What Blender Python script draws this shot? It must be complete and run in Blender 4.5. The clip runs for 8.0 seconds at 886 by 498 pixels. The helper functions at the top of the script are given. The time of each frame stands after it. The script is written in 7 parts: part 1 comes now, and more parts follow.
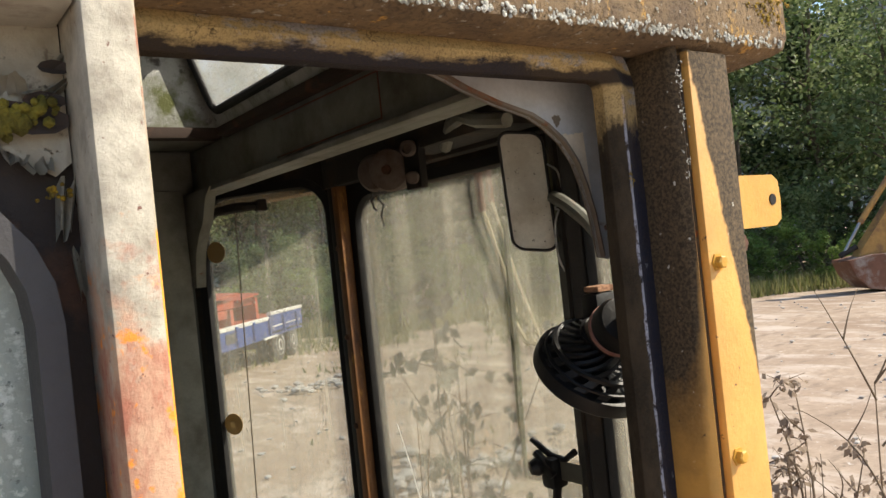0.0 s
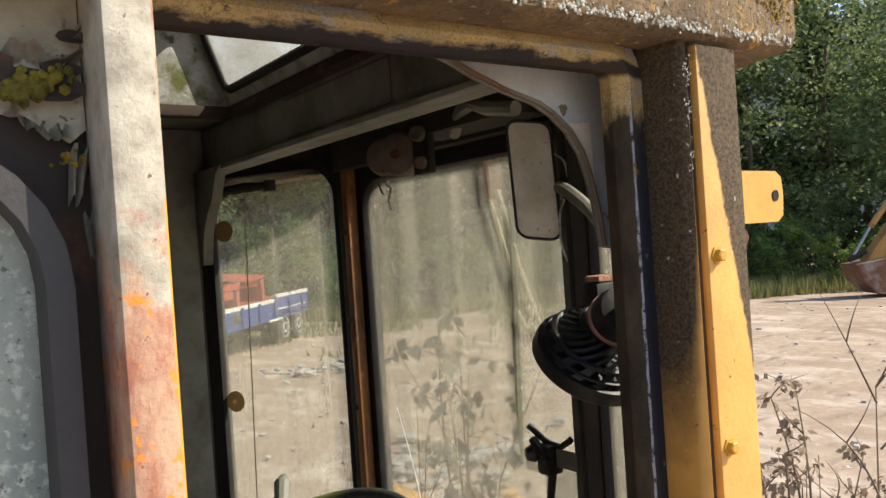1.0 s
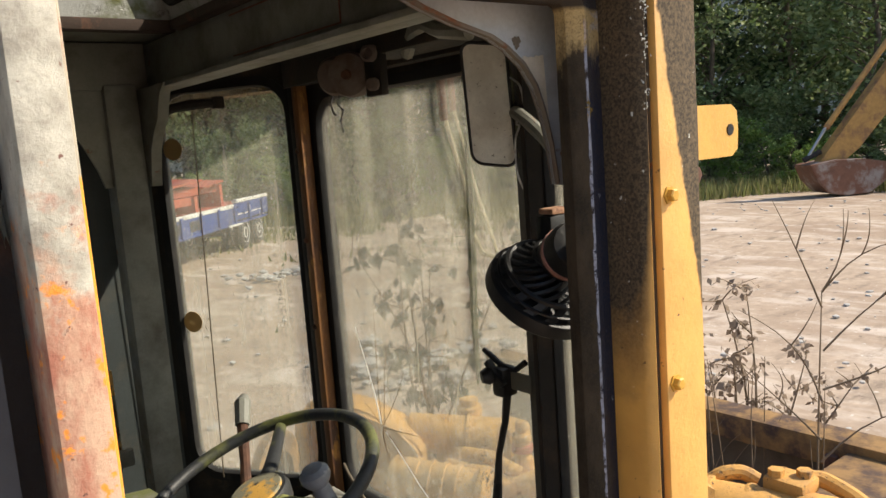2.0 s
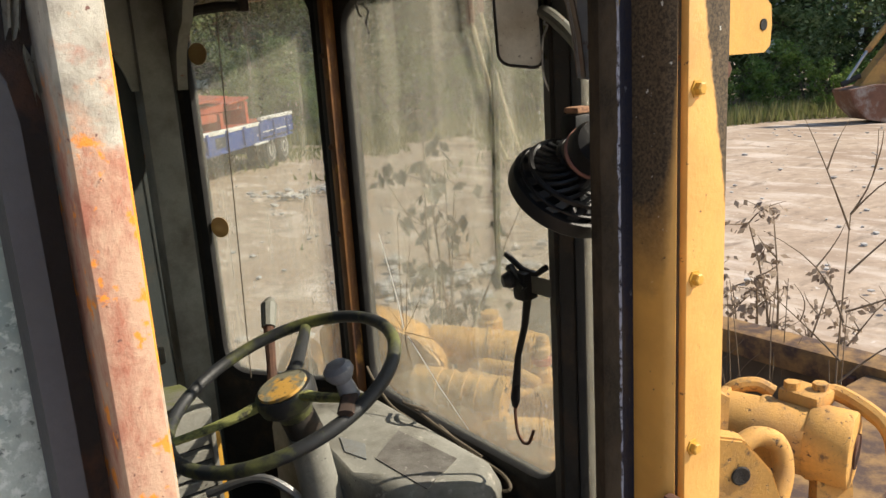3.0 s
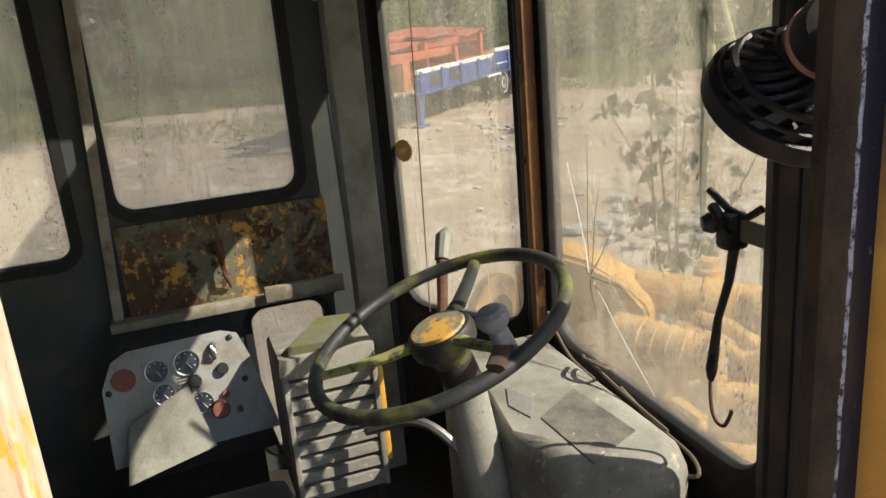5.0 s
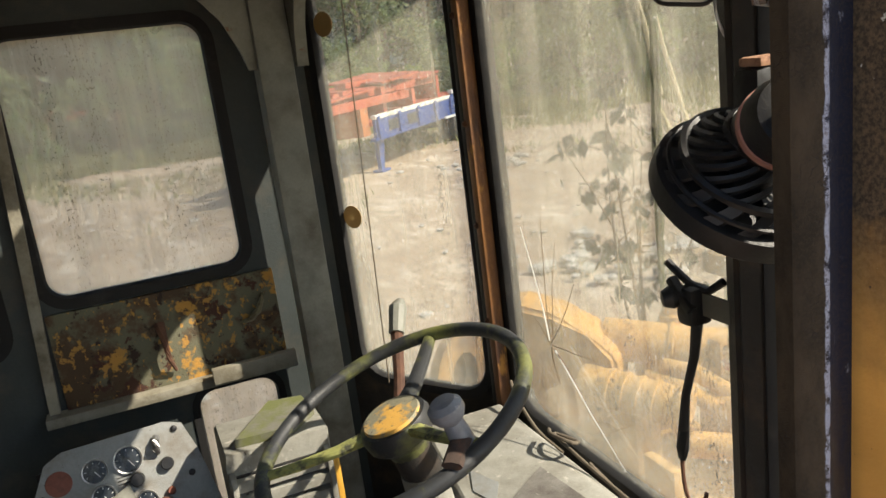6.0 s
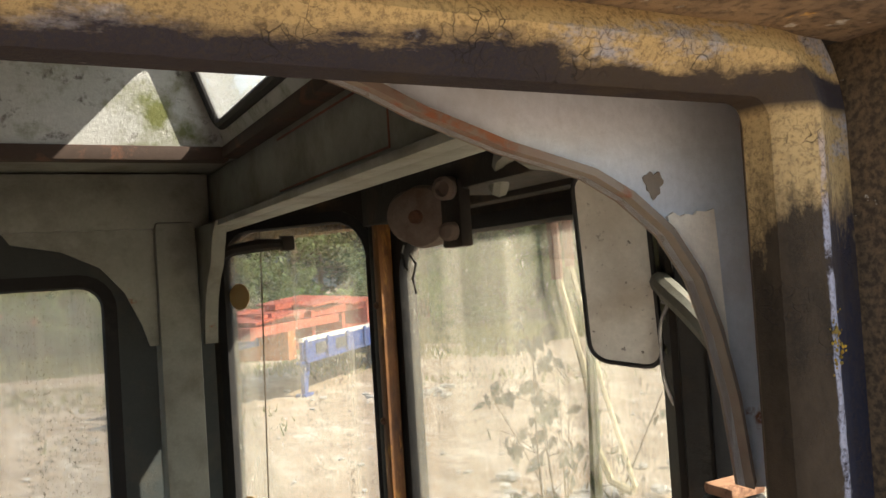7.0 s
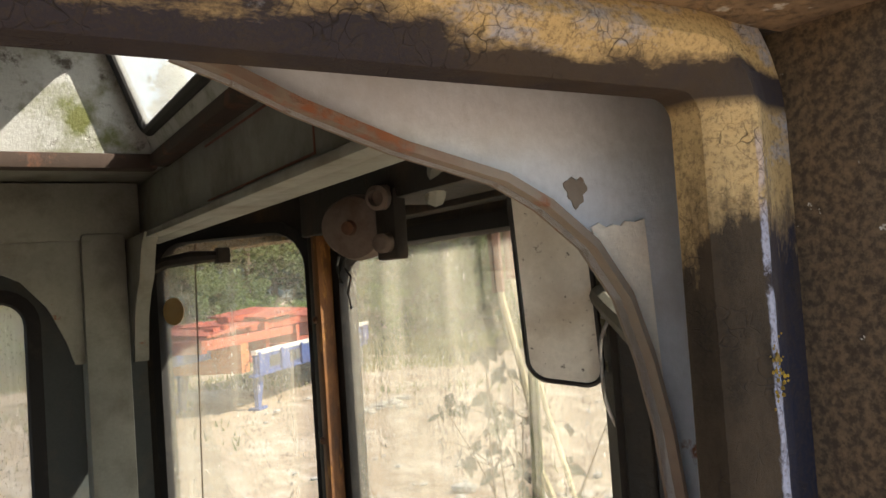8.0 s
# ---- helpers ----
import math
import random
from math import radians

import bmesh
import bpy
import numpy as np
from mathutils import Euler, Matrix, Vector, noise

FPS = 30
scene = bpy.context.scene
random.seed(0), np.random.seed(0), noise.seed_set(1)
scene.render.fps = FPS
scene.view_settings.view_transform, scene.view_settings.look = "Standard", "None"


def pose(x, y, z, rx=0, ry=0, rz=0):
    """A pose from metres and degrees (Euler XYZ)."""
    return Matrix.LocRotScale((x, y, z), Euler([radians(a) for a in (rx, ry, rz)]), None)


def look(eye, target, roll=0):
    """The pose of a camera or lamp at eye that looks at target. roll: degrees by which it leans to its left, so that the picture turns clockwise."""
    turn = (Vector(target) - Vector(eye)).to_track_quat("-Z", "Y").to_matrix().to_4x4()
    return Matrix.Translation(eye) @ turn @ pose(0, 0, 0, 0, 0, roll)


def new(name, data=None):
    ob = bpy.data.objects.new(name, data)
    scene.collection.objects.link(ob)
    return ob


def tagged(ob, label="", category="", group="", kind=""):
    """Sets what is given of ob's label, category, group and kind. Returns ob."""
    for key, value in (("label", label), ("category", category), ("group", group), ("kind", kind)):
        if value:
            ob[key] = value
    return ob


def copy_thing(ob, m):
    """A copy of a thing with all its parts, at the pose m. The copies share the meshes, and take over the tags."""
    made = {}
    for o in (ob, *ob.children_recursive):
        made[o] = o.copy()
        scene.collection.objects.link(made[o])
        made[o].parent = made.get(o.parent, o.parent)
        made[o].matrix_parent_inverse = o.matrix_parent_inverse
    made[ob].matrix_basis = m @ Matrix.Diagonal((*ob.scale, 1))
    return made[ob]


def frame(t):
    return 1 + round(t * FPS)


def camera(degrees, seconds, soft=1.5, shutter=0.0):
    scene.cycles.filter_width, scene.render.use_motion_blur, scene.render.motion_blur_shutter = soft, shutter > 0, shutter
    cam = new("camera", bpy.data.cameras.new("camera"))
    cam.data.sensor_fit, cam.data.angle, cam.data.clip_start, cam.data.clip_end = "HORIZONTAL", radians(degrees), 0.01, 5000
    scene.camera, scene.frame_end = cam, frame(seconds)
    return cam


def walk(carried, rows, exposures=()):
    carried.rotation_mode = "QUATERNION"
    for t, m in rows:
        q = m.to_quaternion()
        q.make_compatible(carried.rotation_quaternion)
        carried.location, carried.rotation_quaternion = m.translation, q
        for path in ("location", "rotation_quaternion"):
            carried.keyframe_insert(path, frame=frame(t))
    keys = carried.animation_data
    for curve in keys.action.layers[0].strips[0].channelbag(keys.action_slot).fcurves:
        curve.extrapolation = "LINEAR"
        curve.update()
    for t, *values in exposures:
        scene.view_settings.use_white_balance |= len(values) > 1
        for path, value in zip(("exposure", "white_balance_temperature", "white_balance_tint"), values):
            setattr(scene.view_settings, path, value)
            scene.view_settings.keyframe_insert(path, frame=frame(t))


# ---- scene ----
cam = camera(58.8, 8.0)
# seconds, eye, target, lean
ROWS = [
    (0, (-0.698, -0.574, 2.977), (0.49, 1.035, 2.986), -6.0),
    (0.5, (-0.682, -0.592, 2.982), (0.524, 1.003, 2.97), -5.6),
    (1, (-0.702, -0.587, 2.97), (0.469, 1.035, 2.953), -3.9),
    (1.5, (-0.688, -0.593, 3.024), (0.505, 1.007, 2.896), -4.6),
    (1.7, (-0.676, -0.583, 3.018), (0.549, 0.985, 2.817), -4.9),
    (2.8, (-0.678, -0.577, 3.0), (0.499, 0.987, 2.592), -3.7),
    (3, (-0.684, -0.59, 2.979), (0.457, 0.986, 2.519), -3.6),
    (3.5, (-0.669, -0.562, 2.959), (0.397, 1.026, 2.372), -3.3),
    (4, (-0.634, -0.56, 2.957), (0.304, 1.111, 2.385), -3.6),
    (4.5, (-0.571, -0.525, 2.928), (0.145, 1.255, 2.363), -4.2),
    (4.7, (-0.537, -0.492, 2.907), (0.103, 1.314, 2.335), -3.9),
    (5.8, (-0.406, -0.369, 2.917), (0.212, 1.449, 2.357), -7.4),
    (6, (-0.417, -0.367, 2.949), (0.286, 1.44, 2.46), -7.3),
    (6.5, (-0.371, -0.306, 3.011), (0.496, 1.483, 2.798), -5.9),
    (7, (-0.326, -0.233, 3.079), (0.612, 1.533, 3.128), -3.6),
    (7.5, (-0.291, -0.212, 3.097), (0.687, 1.527, 3.237), -3.0),
    (8, (-0.278, -0.202, 3.081), (0.757, 1.508, 3.149), -3.9),
]
walk(cam, [(t, look(eye, target, lean)) for t, eye, target, lean in ROWS],
     exposures=[(0.0, 0.50), (3.0, 0.45), (4.5, 0.60), (6.0, 0.95), (6.5, 1.0), (7.0, 1.30), (8.0, 1.36)])

# ---- sky and sun ----
TO_SUN = Vector((0.62, -0.45, 0.665)).normalized()
world = bpy.data.worlds.new("sky")
scene.world = world
world.use_nodes = True
wn = world.node_tree
sky = wn.nodes.new("ShaderNodeTexSky")
sky.sky_type = "NISHITA"
sky.sun_disc = False
sky.sun_elevation = math.asin(TO_SUN.z)
sky.sun_rotation = math.atan2(TO_SUN.x, TO_SUN.y)
wn.links.new(sky.outputs[0], wn.nodes["Background"].inputs[0])
wn.nodes["Background"].inputs[1].default_value = 0.15
sun = new("sun", bpy.data.lights.new("sun", "SUN"))
sun.data.energy, sun.data.angle, sun.data.color = 5.0, radians(0.5), (1.0, 0.90, 0.74)
sun.matrix_world = look(TO_SUN * 40, (0, 0, 0))


# ---- materials ----
def shader(name):
    m = bpy.data.materials.new(name)
    m.use_nodes = True
    nt = m.node_tree
    b = nt.nodes["Principled BSDF"]
    return m, nt, b


def tex(nt, kind, scale, detail=5.0, rough=0.6, stretch=None, seed=0.0):
    """A noise or voronoi pattern in metres, read off the place of the surface."""
    co = nt.nodes.new("ShaderNodeNewGeometry")
    mp = nt.nodes.new("ShaderNodeMapping")
    mp.inputs["Scale"].default_value = stretch or (1, 1, 1)
    mp.inputs["Location"].default_value = (seed, seed * 0.7, seed * 1.3)
    nt.links.new(co.outputs["Position"], mp.inputs[0])
    n = nt.nodes.new("ShaderNodeTexNoise" if kind == "noise" else "ShaderNodeTexVoronoi")
    n.inputs["Scale"].default_value = scale
    if kind == "noise":
        n.inputs["Detail"].default_value = detail
        n.inputs["Roughness"].default_value = rough
    nt.links.new(mp.outputs[0], n.inputs["Vector"])
    return n.outputs["Fac" if kind == "noise" else "Distance"]


def ramp(nt, value, lo, hi):
    r = nt.nodes.new("ShaderNodeMapRange")
    r.inputs[1].default_value, r.inputs[2].default_value = lo, hi
    nt.links.new(value, r.inputs[0])
    return r.outputs[0]


def times_(nt, a, b):
    n = nt.nodes.new("ShaderNodeMath")
    n.operation = "MULTIPLY"
    for k, v in enumerate((a, b)):
        if isinstance(v, (int, float)):
            n.inputs[k].default_value = v
        else:
            nt.links.new(v, n.inputs[k])
    return n.outputs[0]


def blend(nt, fac, a, b):
    n = nt.nodes.new("ShaderNodeMix")
    n.data_type = "RGBA"
    if isinstance(fac, (int, float)):
        n.inputs[0].default_value = fac
    else:
        nt.links.new(fac, n.inputs[0])
    for k, v in ((6, a), (7, b)):
        if isinstance(v, tuple):
            n.inputs[k].default_value = (*v, 1)
        else:
            nt.links.new(v, n.inputs[k])
    return n.outputs[2]


def bump(nt, b, value, strength, depth=0.002):
    n = nt.nodes.new("ShaderNodeBump")
    n.inputs["Strength"].default_value = strength
    n.inputs["Distance"].default_value = depth
    nt.links.new(value, n.inputs["Height"])
    nt.links.new(n.outputs[0], b.inputs["Normal"])


def worn(name, base, layers, rough=0.6, metal=0.0, relief=0.4, grain=140.0):
    """A painted or bare surface under layers of wear: each (colour, scale, lo, hi, stretch, seed)."""
    m, nt, b = shader(name)
    fine = tex(nt, "noise", grain, 6, 0.7)
    col = blend(nt, ramp(nt, tex(nt, "noise", 6, 4, 0.6, seed=3.1), 0.3, 0.7), tuple(c * 0.78 for c in base), tuple(min(1, c * 1.12) for c in base))
    col = blend(nt, times_(nt, ramp(nt, fine, 0.35, 0.75), 0.35), col, tuple(c * 0.5 for c in base))
    masks = None
    for colour, scale, lo, hi, stretch, seed in layers:
        mask = ramp(nt, tex(nt, "noise", scale, 8, 0.65, stretch, seed), lo, hi)
        col = blend(nt, mask, col, colour)
        masks = mask
    nt.links.new(col, b.inputs["Base Color"])
    b.inputs["Roughness"].default_value, b.inputs["Metallic"].default_value = rough, metal
    h = fine
    if masks is not None:
        add = nt.nodes.new("ShaderNodeMath")
        add.operation = "MULTIPLY_ADD"
        add.inputs[1].default_value = -0.8
        nt.links.new(masks, add.inputs[0])
        nt.links.new(fine, add.inputs[2])
        h = add.outputs[0]
    bump(nt, b, h, relief)
    return m


RUST, DEEP, LICHEN, MOSS = (0.20, 0.07, 0.025), (0.035, 0.025, 0.02), (0.55, 0.55, 0.48), (0.13, 0.14, 0.02)
YEL = (0.80, 0.43, 0.07)
M = {}
M["roof"] = worn("lichened_roof_paint", (0.31, 0.215, 0.115), [((0.16, 0.11, 0.065), 10, 0.42, 0.60, None, 2.0), ((0.56, 0.33, 0.09), 24, 0.60, 0.64, (1.4, 1, 0.6), 9.0), ((0.46, 0.44, 0.38), 85, 0.61, 0.68, None, 6.0), ((0.06, 0.045, 0.03), 210, 0.50, 0.74, None, 3.3)], 0.9, relief=1.0)
M["blue"] = worn("weathered_blue_rubber", (0.035, 0.028, 0.022), [((0.010, 0.013, 0.034), 11, 0.44, 0.54, (1, 1, 0.4), 1.0), ((0.20, 0.20, 0.22), 120, 0.62, 0.68, (1, 1, 0.5), 4.0), ((0.13, 0.075, 0.02), 30, 0.66, 0.72, None, 3.0)], 0.8, relief=0.9)
M["grey"] = worn("grey_green_cab_paint", (0.25, 0.255, 0.22), [((0.11, 0.10, 0.075), 8, 0.45, 0.7, None, 1.0), (RUST, 26, 0.66, 0.72, None, 2.0)], 0.6, relief=0.4)
M["pale"] = worn("pale_grey_paint", (0.60, 0.63, 0.66), [((0.42, 0.40, 0.37), 9, 0.5, 0.75, None, 1.0), (RUST, 30, 0.68, 0.73, None, 2.0)], 0.55, relief=0.3)
M["dark"] = worn("dark_dirty_steel", (0.018, 0.015, 0.012), [((0.055, 0.033, 0.019), 12, 0.5, 0.7, None, 1.0), ((0.02, 0.018, 0.016), 30, 0.5, 0.7, None, 2.0)], 0.75, relief=0.7)
M["teal"] = worn("dark_teal_paint", (0.045, 0.055, 0.055), [((0.09, 0.08, 0.06), 8, 0.5, 0.8, None, 1.0)], 0.6)
M["rust"] = worn("flaking_rusty_panel", (0.10, 0.062, 0.036), [((0.15, 0.145, 0.095), 6, 0.45, 0.52, None, 1.0), ((0.07, 0.03, 0.02), 15, 0.57, 0.60, None, 6.0), ((0.52, 0.28, 0.06), 7, 0.55, 0.58, None, 4.0), ((0.46, 0.25, 0.06), 46, 0.57, 0.61, (1, 1, 0.8), 8.0), ((0.045, 0.028, 0.02), 34, 0.60, 0.64, None, 9.0)], 0.85, relief=1.0)
M["door"] = worn("peeling_cream_paint", (0.47, 0.445, 0.375), [((0.27, 0.235, 0.195), 30, 0.52, 0.66, None, 1.0), ((0.10, 0.08, 0.065), 24, 0.62, 0.66, None, 3.0)], 0.7, relief=0.6)
M["liner"] = worn("crumpled_cream_liner", (0.43, 0.40, 0.32), [((0.30, 0.27, 0.21), 18, 0.48, 0.66, None, 1.0), ((0.16, 0.13, 0.10), 42, 0.60, 0.66, None, 3.0), ((0.09, 0.07, 0.055), 110, 0.63, 0.67, None, 5.0)], 0.75, relief=0.7)
M["rubber"] = worn("black_window_rubber", (0.008, 0.008, 0.0085), [((0.035, 0.032, 0.028), 16, 0.55, 0.8, None, 1.0)], 0.7)
M["grey_rubber"] = worn("grey_window_rubber", (0.055, 0.053, 0.058), [((0.05, 0.05, 0.05), 12, 0.5, 0.7, None, 1.0)], 0.7)
M["wheel"] = worn("mouldy_black_bakelite", (0.028, 0.030, 0.032), [((0.16, 0.17, 0.05), 9, 0.50, 0.68, None, 1.0), ((0.45, 0.45, 0.42), 90, 0.71, 0.74, None, 2.0)], 0.5, relief=0.5)
M["hood"] = worn("dusty_grey_cover", (0.28, 0.275, 0.24), [((0.13, 0.12, 0.095), 7, 0.45, 0.7, None, 1.0), ((0.40, 0.38, 0.33), 40, 0.60, 0.72, None, 2.0), ((0.05, 0.045, 0.04), 60, 0.66, 0.7, None, 4.0)], 0.85, relief=0.6)
M["dash"] = worn("scuffed_silver_dash", (0.30, 0.31, 0.30), [((0.20, 0.18, 0.15), 12, 0.5, 0.7, None, 1.0), ((0.08, 0.06, 0.05), 70, 0.66, 0.7, None, 2.0)], 0.55, 0.3)
M["band"] = worn("faded_pink_rubber", (0.42, 0.21, 0.17), [((0.25, 0.13, 0.10), 30, 0.5, 0.7, None, 1.0)], 0.8)
M["tan_pad"] = worn("worn_tan_leather", (0.45, 0.25, 0.15), [((0.15, 0.07, 0.04), 40, 0.5, 0.62, None, 1.0)], 0.8)
M["black"] = worn("black_plastic", (0.012, 0.012, 0.013), [((0.05, 0.045, 0.04), 20, 0.6, 0.8, None, 1.0)], 0.45)
M["steel"] = worn("dull_steel", (0.30, 0.30, 0.30), [(RUST, 40, 0.6, 0.7, None, 1.0)], 0.4, 0.8)
M["knob"] = worn("grey_plastic_knob", (0.22, 0.23, 0.26), [((0.40, 0.40, 0.40), 40, 0.6, 0.7, None, 1.0)], 0.25)
M["rusty"] = worn("rusty_steel", (0.13, 0.06, 0.035), [((0.06, 0.03, 0.02), 20, 0.45, 0.65, None, 1.0)], 0.85)
M["mirror_back"] = worn("grimy_mirror_glass", (0.70, 0.67, 0.60), [((0.46, 0.42, 0.36), 14, 0.45, 0.7, None, 1.0), ((0.08, 0.07, 0.06), 110, 0.62, 0.70, None, 2.0)], 0.6)
M["yellow_cast"] = worn("yellow_castings_paint", (0.66, 0.35, 0.085), [((0.40, 0.22, 0.08), 9, 0.46, 0.7, None, 1.0), ((0.17, 0.10, 0.05), 24, 0.58, 0.68, None, 5.0), ((0.10, 0.06, 0.035), 60, 0.61, 0.67, None, 2.0)], 0.75, relief=0.8)
M["beam"] = worn("rusted_yellow_beam", (0.30, 0.17, 0.06), [((0.07, 0.04, 0.028), 6, 0.42, 0.6, None, 1.0)], 0.85)
M["blue_paint"] = worn("blue_trailer_paint", (0.03, 0.07, 0.27), [((0.10, 0.10, 0.13), 2.0, 0.55, 0.7, None, 1.0)], 0.5)
M["red_paint"] = worn("red_trailer_paint", (0.42, 0.09, 0.05), [((0.25, 0.06, 0.04), 1.2, 0.5, 0.7, None, 1.0)], 0.6)
M["white"] = worn("white_paint", (0.75, 0.74, 0.70), [((0.4, 0.38, 0.33), 3, 0.55, 0.7, None, 1.0)], 0.5)
M["tyre"] = worn("tyre_rubber", (0.03, 0.028, 0.026), [((0.14, 0.12, 0.09), 4, 0.5, 0.7, None, 1.0)], 0.9)
M["bark"] = worn("grey_brown_bark", (0.16, 0.125, 0.09), [((0.08, 0.06, 0.045), 12, 0.5, 0.7, None, 1.0)], 0.9)
M["twig"] = worn("dry_twig", (0.20, 0.14, 0.085), [], 0.9)
M["straw"] = worn("dry_straw", (0.60, 0.52, 0.34), [], 0.9)
M["excavator"] = worn("ochre_excavator_paint", (0.45, 0.25, 0.07), [((0.20, 0.10, 0.05), 1.5, 0.5, 0.65, None, 1.0)], 0.7)
M["moss"] = worn("olive_moss", (0.20, 0.17, 0.02), [((0.08, 0.07, 0.01), 60, 0.45, 0.6, None, 1.0)], 1.0, relief=1.0)
M["lichen_y"] = worn("yellow_lichen", (0.42, 0.27, 0.02), [((0.16, 0.11, 0.02), 150, 0.45, 0.6, None, 1.0)], 1.0, relief=1.0)
M["lichen_w"] = worn("white_lichen", (0.60, 0.60, 0.54), [((0.35, 0.35, 0.3), 80, 0.5, 0.6, None, 1.0)], 1.0, relief=1.0)


def rusted_post():
    """The cream paint of the door's post, which gives way to orange primer and rust towards its foot."""
    m, nt, b = shader("cream_paint_over_orange_primer")
    cream = blend(nt, ramp(nt, tex(nt, "noise", 45, 6), 0.4, 0.7), (0.50, 0.465, 0.38), (0.27, 0.24, 0.19))
    primer = blend(nt, ramp(nt, tex(nt, "noise", 34, 9, 0.7, (1, 1, 0.45), 5), 0.40, 0.56), (0.38, 0.145, 0.09), (0.52, 0.33, 0.22))
    orange = blend(nt, ramp(nt, tex(nt, "noise", 42, 5, seed=9), 0.57, 0.61), primer, (0.80, 0.27, 0.03))
    geo = nt.nodes.new("ShaderNodeNewGeometry")
    sep = nt.nodes.new("ShaderNodeSeparateXYZ")
    nt.links.new(geo.outputs["Position"], sep.inputs[0])
    low = ramp(nt, sep.outputs["Z"], 3.11, 2.71)
    add = nt.nodes.new("ShaderNodeMath")
    nt.links.new(low, add.inputs[0])
    nt.links.new(tex(nt, "noise", 36, 8, 0.65, seed=2), add.inputs[1])
    col = blend(nt, ramp(nt, add.outputs[0], 0.80, 0.97), cream, orange)
    pits = ramp(nt, tex(nt, "noise", 130, 5, seed=7), 0.66, 0.70)
    col = blend(nt, pits, col, (0.17, 0.08, 0.06))
    nt.links.new(col, b.inputs["Base Color"])
    b.inputs["Roughness"].default_value = 0.75
    bump(nt, b, tex(nt, "noise", 160, 8, 0.7), 0.6)
    return m


M["post"] = rusted_post()
M["strip"] = worn("flaked_edge_paint", (0.50, 0.44, 0.33), [((0.78, 0.34, 0.04), 12, 0.50, 0.53, (1, 1, 0.35), 1.0), ((0.36, 0.15, 0.09), 26, 0.56, 0.62, (1, 1, 0.3), 3.0), ((0.06, 0.045, 0.04), 9, 0.66, 0.68, (1, 1, 0.4), 7.0)], 0.75, relief=0.6)


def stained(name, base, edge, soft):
    """Yellow paint under a dark crust of grime, on the pillar with painted shade too, above a slanting edge: height =
    edge[0] + edge[1] * x.
    """
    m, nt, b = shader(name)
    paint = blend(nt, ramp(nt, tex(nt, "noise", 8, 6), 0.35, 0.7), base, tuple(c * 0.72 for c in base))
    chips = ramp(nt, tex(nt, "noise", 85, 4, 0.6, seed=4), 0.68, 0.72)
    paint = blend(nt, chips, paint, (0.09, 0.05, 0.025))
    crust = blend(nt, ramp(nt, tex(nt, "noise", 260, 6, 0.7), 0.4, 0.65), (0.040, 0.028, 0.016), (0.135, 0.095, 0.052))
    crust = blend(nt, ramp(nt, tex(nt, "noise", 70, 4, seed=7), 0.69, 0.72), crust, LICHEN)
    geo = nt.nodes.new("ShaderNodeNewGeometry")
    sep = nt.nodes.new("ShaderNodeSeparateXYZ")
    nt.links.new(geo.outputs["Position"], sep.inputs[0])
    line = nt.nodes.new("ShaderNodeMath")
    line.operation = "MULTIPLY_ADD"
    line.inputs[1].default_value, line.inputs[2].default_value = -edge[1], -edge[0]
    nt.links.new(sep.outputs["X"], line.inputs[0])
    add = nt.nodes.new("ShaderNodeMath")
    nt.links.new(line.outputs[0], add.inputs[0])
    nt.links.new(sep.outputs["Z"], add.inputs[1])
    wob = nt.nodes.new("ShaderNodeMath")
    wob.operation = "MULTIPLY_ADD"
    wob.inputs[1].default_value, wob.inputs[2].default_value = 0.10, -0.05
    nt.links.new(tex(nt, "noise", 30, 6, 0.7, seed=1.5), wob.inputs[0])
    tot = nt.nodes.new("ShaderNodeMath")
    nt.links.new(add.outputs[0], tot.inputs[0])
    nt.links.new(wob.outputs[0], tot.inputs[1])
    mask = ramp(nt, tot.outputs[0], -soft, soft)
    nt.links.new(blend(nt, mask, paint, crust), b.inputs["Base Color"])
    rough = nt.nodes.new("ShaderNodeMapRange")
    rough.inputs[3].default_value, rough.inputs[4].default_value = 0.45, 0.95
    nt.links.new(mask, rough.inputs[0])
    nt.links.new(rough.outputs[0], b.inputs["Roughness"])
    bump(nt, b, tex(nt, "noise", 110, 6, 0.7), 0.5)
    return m


